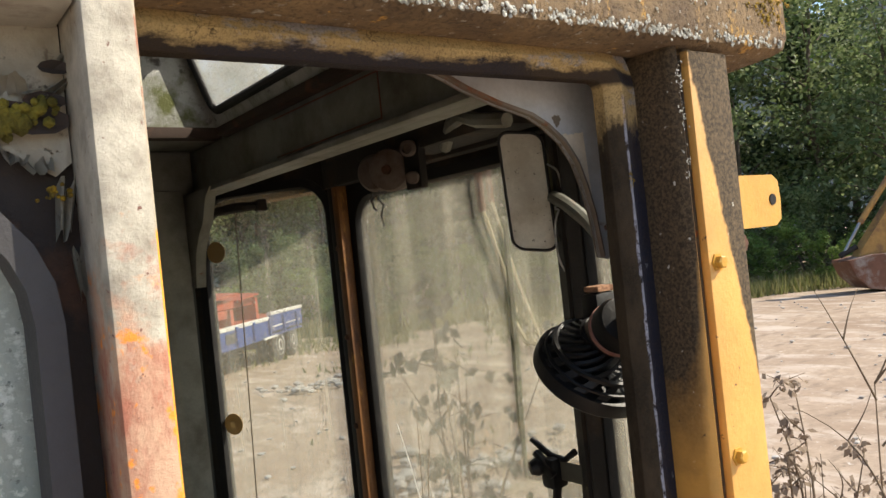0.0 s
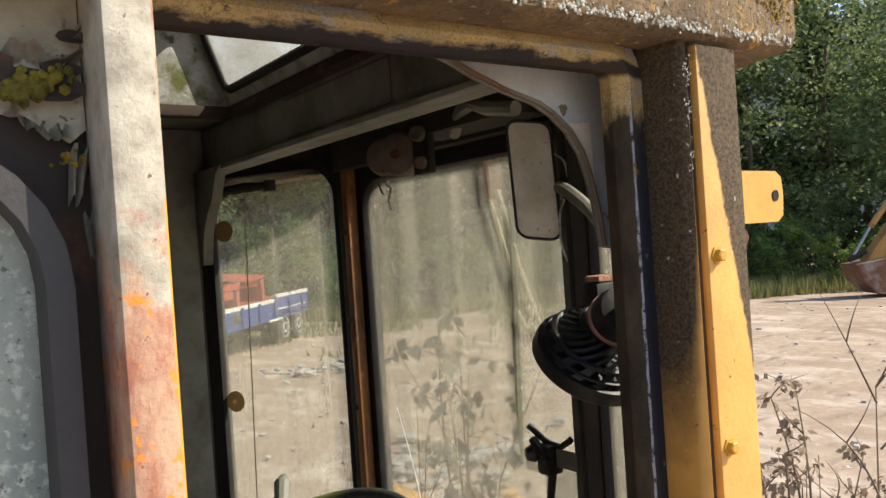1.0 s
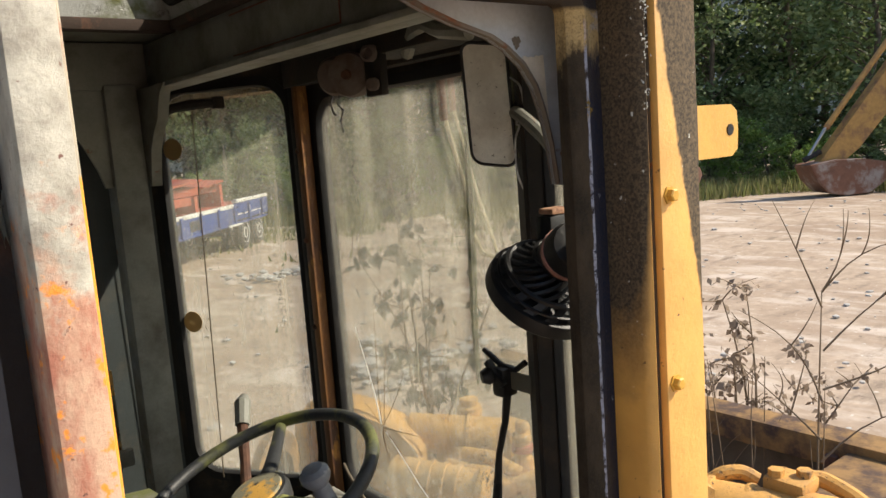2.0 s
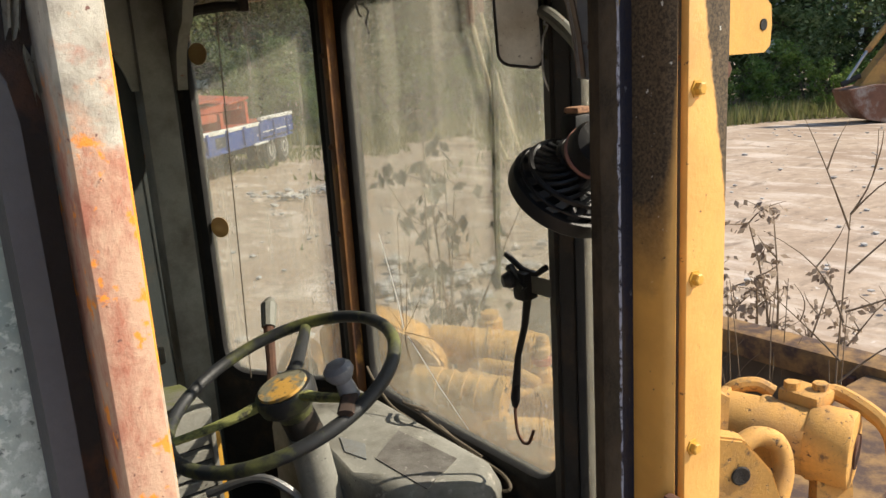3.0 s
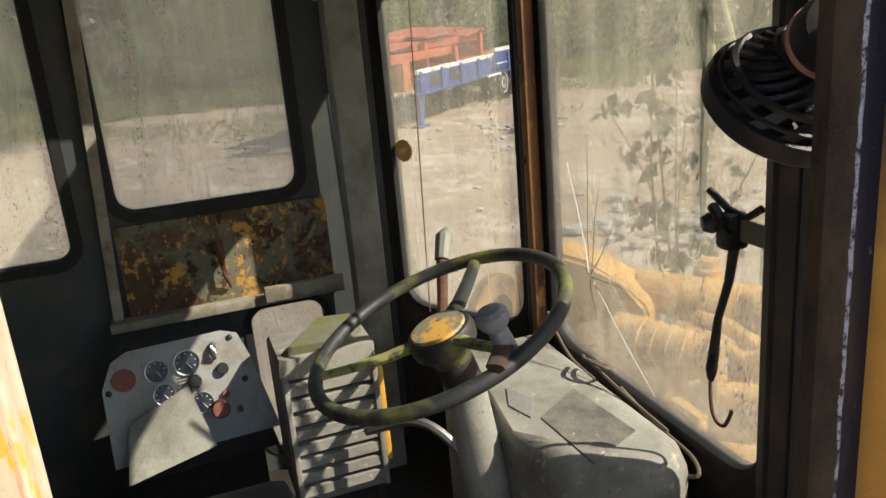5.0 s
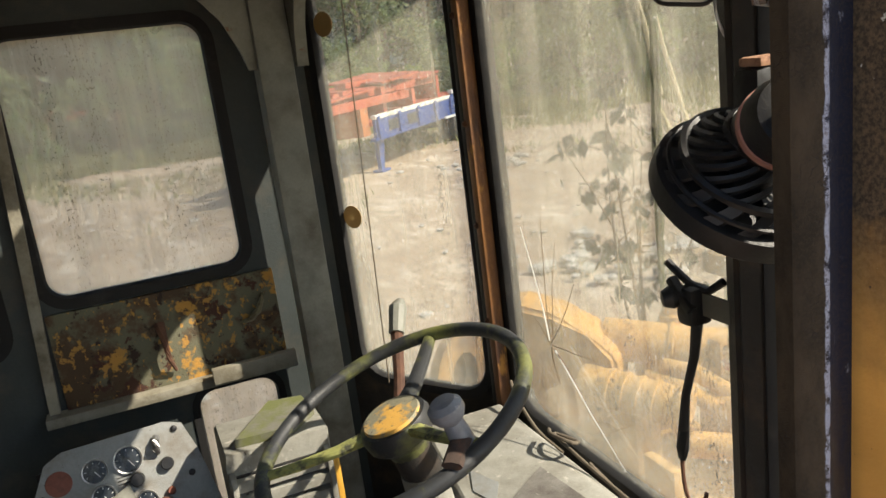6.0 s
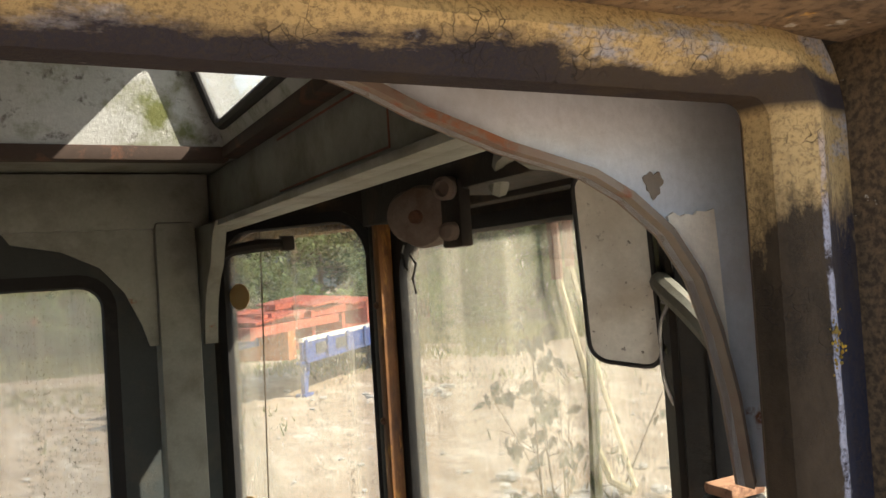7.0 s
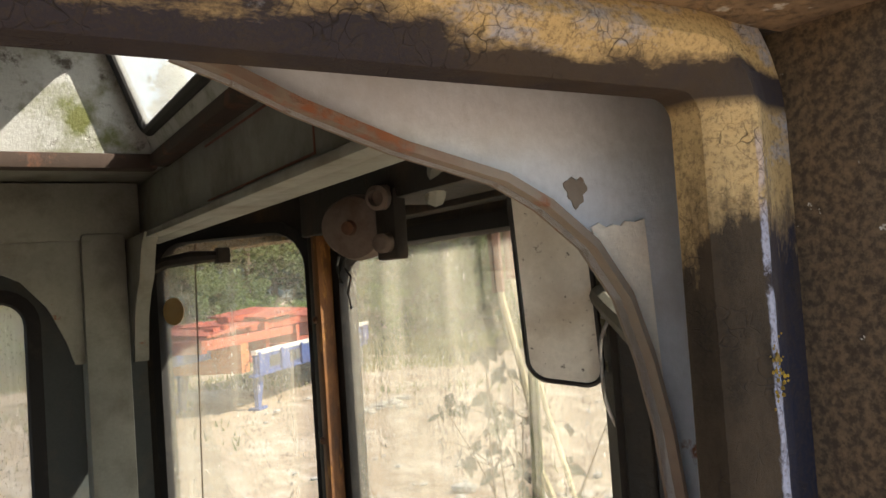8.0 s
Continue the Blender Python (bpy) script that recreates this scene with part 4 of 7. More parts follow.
def liner_sheet(n=46, m=16):
    """The liner as a thin buckled sheet, with its lower edge torn."""
    bm = bmesh.new()
    low = [(u, v) for u, v in rag[1:-1]]
    rows = []
    for k in range(n + 1):
        u = 0.016 + (0.70 - 0.016) * (k / n) ** 1.9
        foot = low[-1][1]
        for (u0, v0), (u1, v1) in zip(low, low[1:]):
            if u0 <= u <= u1 and u1 > u0:
                foot = v0 + (v1 - v0) * (u - u0) / (u1 - u0)
                break
        foot += 0.003 * noise.noise(Vector((u * 160, 0, 2)))
        col = []
        for j in range(m + 1):
            v = foot + (3.150 - foot) * j / m
            w = 0.006 + 0.0035 * noise.noise(Vector((u * 45, v * 55, 0))) + 0.0018 * noise.noise(Vector((u * 120, v * 120, 4))) + 0.010 * max(0.0, 1 - j / 3.0) * max(0.0, noise.noise(Vector((u * 70, 1, 9))))
            col.append((bm.verts.new(DOOR.at(u, v, w)), bm.verts.new(DOOR.at(u, v, w - 0.0015))))
        rows.append(col)
    for a, b in zip(rows, rows[1:]):
        for j in range(m):
            bm.faces.new((a[j][0], a[j + 1][0], b[j + 1][0], b[j][0]))
            bm.faces.new((a[j][1], b[j][1], b[j + 1][1], a[j + 1][1]))
        bm.faces.new((a[0][0], b[0][0], b[0][1], a[0][1]))
    return bm


def flake(u, v, wide, high, curl, turn):
    """A curled scrap of the liner that stands off the door."""
    bm = bmesh.new()
    c, d = math.cos(turn), math.sin(turn)
    grid_ = []
    for k in range(7):
        row = []
        for j in range(5):
            p, q = (k / 6 - 0.5) * wide * (1 - 0.35 * j / 4), (j / 4 - 0.5) * high + 0.15 * high * math.sin(k * 1.7 + u * 90)
            w = 0.008 + curl * (j / 4) ** 2 + 0.003 * math.sin(k * 2.1 + v * 70)
            row.append(bm.verts.new(DOOR.at(u + p * c - q * d, v + p * d + q * c, w)))
        grid_.append(row)
    for a, b in zip(grid_, grid_[1:]):
        for j in range(4):
            bm.faces.new((a[j], a[j + 1], b[j + 1], b[j]))
    bmesh.ops.solidify(bm, geom=list(bm.faces), thickness=0.0012)
    return bm


part("liner", liner_sheet(), M["liner"], door, "peeling cream liner with ragged lower edge")
for u, v, wide, high, curl, turn in ((0.050, 3.108, 0.030, 0.012, 0.009, 0.1), (0.034, 3.100, 0.016, 0.011, 0.007, 1.2), (0.066, 3.100, 0.018, 0.012, 0.008, -0.8), (0.036, 3.056, 0.020, 0.010, 0.008, 2.9), (0.050, 3.062, 0.018, 0.009, 0.007, 3.3), (0.023, 3.028, 0.013, 0.036, 0.004, 3.3), (0.018, 2.985, 0.008, 0.030, 0.004, 3.1), (0.014, 3.128, 0.010, 0.012, 0.005, 0.5), (0.020, 3.108, 0.008, 0.014, 0.005, 0.9)):
    part("flake", flake(u, v, wide, high, curl, turn), M["liner"], door)
bm = bmesh.new()
for u, v, r in ((0.036, 3.085, 0.016), (0.052, 3.09, 0.013), (0.030, 3.098, 0.010), (0.075, 3.10, 0.014), (0.022, 3.12, 0.008), (0.095, 3.115, 0.012), (0.13, 3.10, 0.015)):
    c = DOOR.at(u, v, 0.012)
    n = 9
    top = [bm.verts.new(c + DOOR.out * 0.005 * rndd + DOOR.d * r * math.cos(a) * 1.3 + Vector((0, 0, r * 0.6 * math.sin(a)))) for a, rndd in [(2 * math.pi * k / n, 0.4 + 0.6 * ((k * 7) % 5) / 5) for k in range(n)]]
    mid = bm.verts.new(c - DOOR.out * 0.001)
    for k in range(n):
        bm.faces.new((top[k], top[k - 1], mid))
part("blister", bm, M["under"], door, "burst paint blisters")
bm = bmesh.new()
box(bm, -0.675, -0.642, -0.150, -0.083, FLOOR, 3.186, 0.006)
part("stile", bm, M["post"], door, "cream stile rusting to orange")
bm = bmesh.new()
box(bm, -0.6425, -0.6385, -0.138, -0.122, FLOOR, 3.175, 0.0015)
part("edge_strip", bm, M["strip"], door, "folded edge strip with cream and orange paint")
bm = bmesh.new()
box(bm, -0.6435, -0.6375, -0.112, -0.104, FLOOR, 3.17, 0.002)
part("bead", bm, M["strip"], door)
bm = bmesh.new()
box(bm, -1.40, -0.676, -0.148, -0.083, 3.148, 3.182, 0.006)
part("top_rail", bm, M["door"], door)
part("seal", gasket(DOOR, (0.044, 0.68, 2.05, 3.045), 0.09, 0.020, 0.05, 0.006), M["grey_rubber"], door, "grey rubber window seal")
p = part("pane", pane(DOOR, (0.040, 0.685, 2.045, 3.05), 0.09, 0.004), M["door_glass"], door, "clouded speckled glass")
moss = random.Random(3)
for u0, v0, n, r, mat, lab in ((0.052, 3.082, 46, 0.0045, "moss", "cushion of olive moss"), (0.034, 3.092, 22, 0.003, "moss", "strip of olive moss"), (0.030, 3.040, 14, 0.0016, "lichen_y", "yellow lichen on the torn edge")):
    bm = bmesh.new()
    for _ in range(n):
        s = r * moss.uniform(0.6, 1.5)
        bmesh.ops.create_icosphere(bm, subdivisions=1, radius=s, matrix=Matrix.Translation(DOOR.at(u0 + moss.gauss(0, 0.006), v0 + moss.gauss(0, 0.004), 0.014 + moss.uniform(0, 0.004))))
    part("moss", bm, M[mat], door, lab)

# ---- steering wheel ----
WC, WR, TILT_A, TILT_B = Vector((-0.10, 0.93, 2.277)), 0.277, 0.34, -0.038
wn_ = Vector((-math.sin(TILT_A) * math.cos(TILT_B), -math.sin(TILT_A) * math.sin(TILT_B), math.cos(TILT_A)))
wu = Vector((0, 1, 0)).cross(wn_).normalized()
wv = wn_.cross(wu)


def on_wheel(r, a, h=0.0):
    return WC + r * (math.cos(radians(a)) * wu + math.sin(radians(a)) * wv) + h * wn_


steer = thing("steering_wheel", WC - wn_ * 0.75, "black mouldy steering wheel with three spokes and knob", "steering wheel")
bm = bmesh.new()
sweep(bm, [on_wheel(WR, a) for a in range(0, 360, 5)], 0.0155, 12, True)
part("rim", bm, M["wheel"], steer)
hubm = along(WC - wn_ * 0.05, WC + wn_)
part("hub", lathe(bmesh.new(), [(0.035, -0.06), (0.045, -0.02), (0.07, 0.005), (0.074, 0.03), (0.068, 0.045), (0.0, 0.050)], hubm), M["wheel"], steer)
part("hub_cap", lathe(bmesh.new(), [(0.060, 0.045), (0.058, 0.052), (0.0, 0.055)], hubm), M["hubcap"], steer, "hub cap with worn yellow paint")
for a in (48, 163, 288):
    bm = bmesh.new()
    sweep(bm, [on_wheel(0.05, a, -0.02), on_wheel(0.12, a, -0.02), on_wheel(0.20, a, -0.012), on_wheel(WR, a, 0.0)], [0.022, 0.018, 0.016, 0.014], 10, False, 0.6)
    part("spoke", bm, M["wheel"] if a == 48 else M["mossy_spoke"], steer)
ka = 285
part("knob", lathe(bmesh.new(), [(0.022, 0.0), (0.020, 0.03), (0.018, 0.05), (0.026, 0.058), (0.032, 0.070), (0.031, 0.082), (0.022, 0.091), (0.0, 0.094)], along(on_wheel(0.235, ka, 0.0), on_wheel(0.235, ka, 1.0))), M["knob"], steer, "grey plastic spinner knob")
bm = bmesh.new()
sweep(bm, [on_wheel(0.20, ka + 4, 0.012), on_wheel(0.24, ka, 0.018), on_wheel(WR + 0.01, ka - 12, 0.018)], 0.018, 8, False, 0.5)
part("clamp", bm, M["lip"], steer, "rusty knob clamp")
bm = bmesh.new()
foot = Vector((0.03, 0.93, 1.55))
sweep(bm, [WC - wn_ * 0.05, WC - wn_ * 0.16], 0.042, 16)
part("collar", bm, M["dark"], steer)
bm = bmesh.new()
sweep(bm, [WC - wn_ * 0.14, foot + (WC - foot) * 0.05], [0.045, 0.055], 16)
part("column", bm, M["hood"], steer, "grey-green steering column")

# ---- lichen and moss on the roof's edge ----
lic = random.Random(8)


def clumps(name, n, place, r, mat, label):
    bm = bmesh.new()
    for _ in range(n):
        c = place()
        for _ in range(lic.randrange(2, 6)):
            s = r * lic.uniform(0.4, 1.3)
            bmesh.ops.create_icosphere(bm, subdivisions=1, radius=1, matrix=Matrix.Translation((c[0] + lic.gauss(0, r), c[1] + lic.uniform(-0.002, 0.002), c[2] + lic.gauss(0, r))) @ Matrix.Diagonal((s, s * 0.5, s, 1)))
    tagged(part(name, bm, M[mat]), label, "lichen", kind="stuff")


clumps("white_lichen", 330, lambda: (lic.uniform(-0.75, 0.25), -0.073, 3.205 + abs(lic.gauss(0, 0.008))), 0.0024, "lichen_w", "white crusty lichen along the roof's lower edge")
clumps("white_lichen", 150, lambda: (lic.uniform(-0.75, 0.255), -0.0755, lic.uniform(3.21, 3.38)), 0.0017, "lichen_w", "scattered white lichen on the roof's side")
clumps("yellow_lichen", 260, lambda: (0.215 + lic.gauss(0, 0.022), -0.0755, 3.30 + lic.gauss(0, 0.032)), 0.0022, "lichen_y", "yellow lichen crust near the roof's corner")
clumps("white_lichen", 40, lambda: (0.034 + lic.gauss(0, 0.004), -0.057, lic.uniform(3.03, 3.19)), 0.0011, "lichen_w", "white lichen on the pillar's top")
clumps("yellow_lichen", 26, lambda: (-0.019 + max(-0.004, min(0.004, lic.gauss(0, 0.002))), -0.0105, 3.040 + lic.gauss(0, 0.006)), 0.0009, "lichen_y", "spots of yellow lichen on the door seal")

# ---- things in the cab ----
# cover over the steering gear
cover = thing("engine_cover", (0.17, 0.95, FLOOR), "dusty grey-green sheet metal cover with rounded edges", "cover")
plan = [(0.03, 1.34), (0.025, 0.86), (0.03, 0.78), (0.07, 0.66), (0.10, 0.62), (0.16, 0.60), (0.25, 0.60), (0.30, 0.64), (0.325, 0.70), (0.325, 1.34)]
bm = bmesh.new()
prism(bm, [(x, y, FLOOR) for x, y in plan], (0, 0, 2.038 - FLOOR))
bm.edges.ensure_lookup_table()
rim = [e for e in bm.edges if all(v.co.z > 2.03 for v in e.verts)]
bmesh.ops.bevel(bm, geom=rim, offset=0.055, segments=5, affect="EDGES", profile=0.5)
part("body", bm, M["hood"], cover)
bm = bmesh.new()
prism(bm, [(0.099, 0.878, 2.0385), (0.110, 0.674, 2.0385), (0.245, 0.74, 2.0385), (0.225, 0.965, 2.0385)], (0, 0, 0.0025))
part("lid_plate", bm, M["hood_plate"], cover, "scuffed square access plate")
bm = bmesh.new()
prism(bm, [(0.06, 0.96, 2.0385), (0.08, 0.89, 2.0385), (0.12, 0.96, 2.0385), (0.09, 1.04, 2.0385)], (0, 0, 0.003))
part("label", bm, M["dash"], cover, "torn grey label")
# dusty ledge in front of it
bm = bmesh.new()
box(bm, 0.10, 0.34, 0.40, 0.64, FLOOR, 1.84, 0.03)
tagged(part("toe_board", bm, M["hood"]), "dirty grey metal box beside the cover, with dried mud", "metal box")
# steering gear brackets and levers under the wheel
lever = thing("lever", (-0.12, 1.1, FLOOR), "grey bent control lever beside the steering column", "lever")
bm = bmesh.new()
sweep(bm, eased([(-0.22, 1.20, 1.93), (-0.12, 1.12, 1.97), (-0.06, 1.06, 1.94), (-0.01, 1.00, 1.86), (0.02, 0.98, 1.80), (0.03, 0.98, FLOOR)]), 0.012, 8)
part("rod", bm, M["steel"], lever)
bm = bmesh.new()
sweep(bm, [(0.02, 1.28, 2.10), (0.05, 1.34, 2.17), (0.08, 1.40, 2.28)], [0.016, 0.014, 0.016], 10)
lv = part("control_stick", bm, M["rusty"])
tagged(lv, "short reddish control stick with grey grip", "lever")
bm = bmesh.new()
sweep(bm, [(0.075, 1.39, 2.265), (0.10, 1.43, 2.315), (0.115, 1.45, 2.325)], [0.020, 0.024, 0.012], 10)
part("grip", bm, M["grey"], lv)

# heater with slatted front
heater = thing("heater", (-0.28, 1.38, FLOOR), "grey dusty heater box with a slatted front", "heater")
bm = bmesh.new()
prism(bm, [(-0.40, 1.285, 1.72), (-0.40, 1.27, 2.10), (-0.395, 1.275, 2.125), (-0.395, 1.46, 2.125), (-0.40, 1.50, 2.10), (-0.40, 1.50, 1.72)], (0.235, 0, 0))
part("body", bm, M["hood"], heater)
bm = bmesh.new()
box(bm, -0.385, -0.18, 1.262, 1.268, 1.75, 2.075, 0.0)
part("grille_back", bm, M["black"], heater)
for k in range(8):
    z = 1.765 + 0.040 * k
    bm = bmesh.new()
    prism(bm, [(-0.385, 1.264, z), (-0.385, 1.244, z - 0.002), (-0.385, 1.246, z + 0.022), (-0.385, 1.264, z + 0.026)], (0.205, 0, 0))
    part("slat", bm, M["hood"], heater)
for x in (-0.398, -0.180):
    part("grille_side", box(bmesh.new(), x, x + 0.014, 1.238, 1.275, 1.745, 2.085, 0.004), M["hood"], heater)
bm = bmesh.new()
prism(bm, [(-0.37, 1.30, 2.126), (-0.24, 1.29, 2.126), (-0.17, 1.36, 2.126), (-0.18, 1.45, 2.126), (-0.26, 1.47, 2.126)], (0, 0, 0.02))
part("lid", bm, M["mossy"], heater, "mossy raised lid")
for x in (-0.37, -0.19):
    part("leg", box(bmesh.new(), x, x + 0.02, 1.30, 1.32, FLOOR, 1.73, 0.002), M["dark"], heater)
part("bracket", box(bmesh.new(), -0.162, -0.148, 1.26, 1.28, 1.80, 2.06, 0.003), M["yellow"], heater, "chipped yellow bracket")

# instrument panel
P0, PU, PV = Vector((-0.84, 1.44, 1.86)), Vector((0.995, 0.03, 0.02)).normalized(), Vector((0.0, 0.36, 0.93)).normalized()
PN = PU.cross(PV).normalized()


def on_panel(u, v, w=0.0):
    return P0 + PU * u + PV * v + PN * w


dash = thing("instrument_panel", (-0.65, 1.50, FLOOR), "scuffed silver instrument panel with dials and switches", "instrument panel")
pts = [(0.02, 0.0), (0.02, 0.20), (0.05, 0.265), (0.09, 0.285), (0.33, 0.285), (0.37, 0.27), (0.395, 0.20), (0.44, 0.0)]
bm = bmesh.new()
prism(bm, [on_panel(u, v) for u, v in pts], -PN * 0.012)
part("face", bm, M["dash"], dash)
bm = bmesh.new()
prism(bm, [on_panel(u, v, -0.013) for u, v in ((0.03, -0.05), (0.03, 0.25), (0.36, 0.27), (0.43, -0.05))], -PN * 0.10)
part("housing", bm, M["dark"], dash)
part("pedestal", box(bmesh.new(), -0.80, -0.45, 1.49, 1.60, FLOOR, 1.90, 0.01), M["dark"], dash)
for u, v, r, mat, lab in ((0.075, 0.215, 0.033, "oxide", "blanked dial hole, rusty red"), (0.155, 0.218, 0.030, "glass_dial", "round gauge"), (0.232, 0.222, 0.034, "glass_dial", "large round gauge"), (0.165, 0.155, 0.028, "glass_dial", "round gauge"), (0.255, 0.110, 0.028, "glass_dial", "round gauge")):
    m = along(on_panel(u, v), on_panel(u, v, 1.0))
    dial = part("dial", lathe(bmesh.new(), [(r * 0.9, 0.0), (r * 0.9, 0.003), (0.0, 0.0035)], m), M[mat], dash, lab)
    if mat == "glass_dial":
        part("bezel", lathe(bmesh.new(), [(r * 0.88, 0.003), (r * 0.88, 0.007), (r * 0.98, 0.008), (r, 0.0), (r * 0.86, 0.0)], m), M["silver"], dial)
        bm = bmesh.new()
        c = on_panel(u, v, 0.0045)
        tip = on_panel(u + r * 0.35, v - r * 0.55, 0.0045)
        sweep(bm, [c, tip], 0.0012, 5)
        part("needle", bm, M["white"], dial)
        for k in range(7):
            a = radians(210 - 40 * k)
            bm = bmesh.new()
            sweep(bm, [on_panel(u + r * 0.62 * math.cos(a), v + r * 0.62 * math.sin(a), 0.0042), on_panel(u + r * 0.76 * math.cos(a), v + r * 0.76 * math.sin(a), 0.0042)], 0.0010, 4)
            part("mark", bm, M["white"], dial)
for u, v, r, h, mat, lab in ((0.245, 0.170, 0.017, 0.03, "black", "black push knob"), (0.318, 0.185, 0.016, 0.016, "black", "black keyed switch"), (0.315, 0.118, 0.010, 0.014, "oxide", "red push button"), (0.295, 0.085, 0.024, 0.06, "oxide", "rusty red cylindrical knob"), (0.345, 0.07, 0.008, 0.006, "black", "bolt hole"), (0.37, 0.145, 0.008, 0.004, "black", "bolt hole"), (0.35, 0.262, 0.008, 0.004, "black", "bolt hole"), (0.035, 0.19, 0.008, 0.004, "black", "bolt hole")):
    part("switch", lathe(bmesh.new(), [(r, 0.0), (r, h * 0.8), (r * 0.85, h), (0.0, h)], along(on_panel(u, v, 0.001), on_panel(u, v, 1.0)), 16), M[mat], dash, lab)
bm = bmesh.new()
sweep(bm, [on_panel(0.305, 0.252, 0.004), on_panel(0.302, 0.245, 0.02), on_panel(0.300, 0.232, 0.024), on_panel(0.303, 0.215, 0.010)], [0.010, 0.009, 0.010, 0.006], 8)
part("ignition_key", bm, M["steel"], dash)
for k in range(3):
    bm = bmesh.new()
    sweep(bm, [on_panel(0.20, 0.185 - 0.008 * k, 0.001), on_panel(0.232, 0.186 - 0.008 * k, 0.001)], 0.0013, 4)
    part("mark", bm, M["black"], dash)
bm = bmesh.new()
prism(bm, [on_panel(0.07, 0.10, 0.02), on_panel(0.225, 0.165, 0.02), on_panel(0.27, 0.0, 0.06), on_panel(0.05, -0.04, 0.06)], PN * 0.006)
lid = part("panel_shelf", bm, M["grey"], dash, "grey metal flap with flakes of orange paint")

# seat
seat = thing("operator_seat", (-0.62, 0.95, FLOOR), "black vinyl operator seat with rounded edges", "seat")
bm = bmesh.new()
box(bm, -0.92, -0.42, 0.70, 1.17, 1.78, 1.90, 0.05)
part("cushion", bm, M["seat"], seat)
bm = bmesh.new()
box(bm, -1.02, -0.91, 0.72, 1.15, 1.86, 2.30, 0.045)
part("backrest", bm, M["seat"], seat)
part("base", box(bmesh.new(), -0.78, -0.48, 0.80, 1.10, FLOOR, 1.785, 0.01), M["dark"], seat)

# side wall: flaking panel, ledge, strip
bm = bmesh.new()
box(bm, -0.745, -0.135, 1.842, 1.858, 2.115, 2.388, 0.004)
rp = tagged(part("side_panel", bm, M["rust"]), "flaking rusty steel panel with ochre paint remains", "panel", kind="structure")
bm = bmesh.new()
box(bm, -0.80, -0.115, 1.80, 1.858, 2.090, 2.118, 0.004)
structure("ledge", bm, M["shelf"], "worn grey metal ledge below the flaking panel", "ledge")
bm = bmesh.new()
box(bm, -0.36, -0.12, 1.775, 1.80, 2.105, 2.150, 0.003)
tagged(part("angle_bar", bm, M["shelf"]), "pale grey angle bar fixed along the ledge", "bar")
bm = bmesh.new()
prism(bm, [(-0.792, 1.835, 2.09), (-0.765, 1.835, 2.09), (-0.705, 1.835, 3.25), (-0.735, 1.835, 3.25)], (0, 0.022, 0))
structure("trim_strip", bm, M["shelf"], "pale grey-green strip between the side windows", "trim")
latch = thing("window_latch", (-0.21, 1.82, 2.25), "bent dull brass window latch", "latch")
bm = bmesh.new()
sweep(bm, [(-0.24, 1.842, 2.25), (-0.225, 1.81, 2.262), (-0.20, 1.80, 2.285), (-0.185, 1.80, 2.315), (-0.180, 1.80, 2.335)], [0.012, 0.016, 0.018, 0.015, 0.008], 8, False, 0.5)
part("handle", bm, M["brass"], latch)
bm = bmesh.new()
sweep(bm, [(-0.47, 1.84, 2.30), (-0.465, 1.81, 2.26), (-0.462, 1.81, 2.20), (-0.45, 1.83, 2.16)], [0.016, 0.010, 0.007, 0.005], 7)
tagged(part("rusty_hook", bm, M["rusty"]), "rusty bent hook on the flaking panel", "hook")
# electrics on the header
lamp = thing("wiper_motor", (0.20, 0.92, 3.15), "dusty brown wiper motor under the header, with loose wires", "wiper motor")
m = along((0.21, 0.86, 3.175), (0.02, 0.72, 3.16))
part("motor", lathe(bmesh.new(), [(0.030, -0.02), (0.048, -0.01), (0.050, 0.03), (0.046, 0.045), (0.030, 0.052), (0.0, 0.055)], m), M["motor"], lamp)
part("cap", lathe(bmesh.new(), [(0.012, 0.052), (0.010, 0.062), (0.0, 0.063)], m, 12), M["rusty"], lamp)
m = along((0.24, 0.98, 3.185), (0.05, 0.86, 3.16))
part("gear_case", lathe(bmesh.new(), [(0.030, -0.02), (0.046, -0.012), (0.046, 0.02), (0.038, 0.034), (0.0, 0.038)], m), M["motor"], lamp)
part("mount", box(bmesh.new(), 0.195, 0.215, 0.74, 0.80, 3.12, 3.22, 0.004), M["dark"], lamp)
m = along((0.20, 0.77, 3.21), (0.05, 0.66, 3.19))
part("plug", lathe(bmesh.new(), [(0.018, 0.0), (0.018, 0.03), (0.012, 0.034), (0.012, 0.02), (0.0, 0.02)], m, 14), M["motor"], lamp)
m = along((0.20, 0.765, 3.145), (0.05, 0.655, 3.13))
part("plug", lathe(bmesh.new(), [(0.014, 0.0), (0.014, 0.03), (0.009, 0.034), (0.0, 0.034)], m, 14), M["motor"], lamp)
for dy, pts in ((0.0, ((0, 0), (0.01, -0.02), (-0.012, -0.035), (0.004, -0.06), (-0.006, -0.085))), (0.03, ((0, 0), (0.012, -0.015), (0.0, -0.04), (-0.01, -0.045)))):
    bm = bmesh.new()
    sweep(bm, [(0.20, 0.92 + dy + a, 3.135 + b) for a, b in pts], 0.0022, 6)
    part("wire", bm, M["black"], lamp)
bm = bmesh.new()
sweep(bm, [(0.24, 0.70, 3.20), (0.20, 0.62, 3.235), (0.15, 0.52, 3.23), (0.12, 0.44, 3.205), (0.12, 0.36, 3.19)], 0.014, 8)
tagged(part("conduit", bm, M["grey"]), "grey-green cable conduit along the header", "conduit")
bm = bmesh.new()
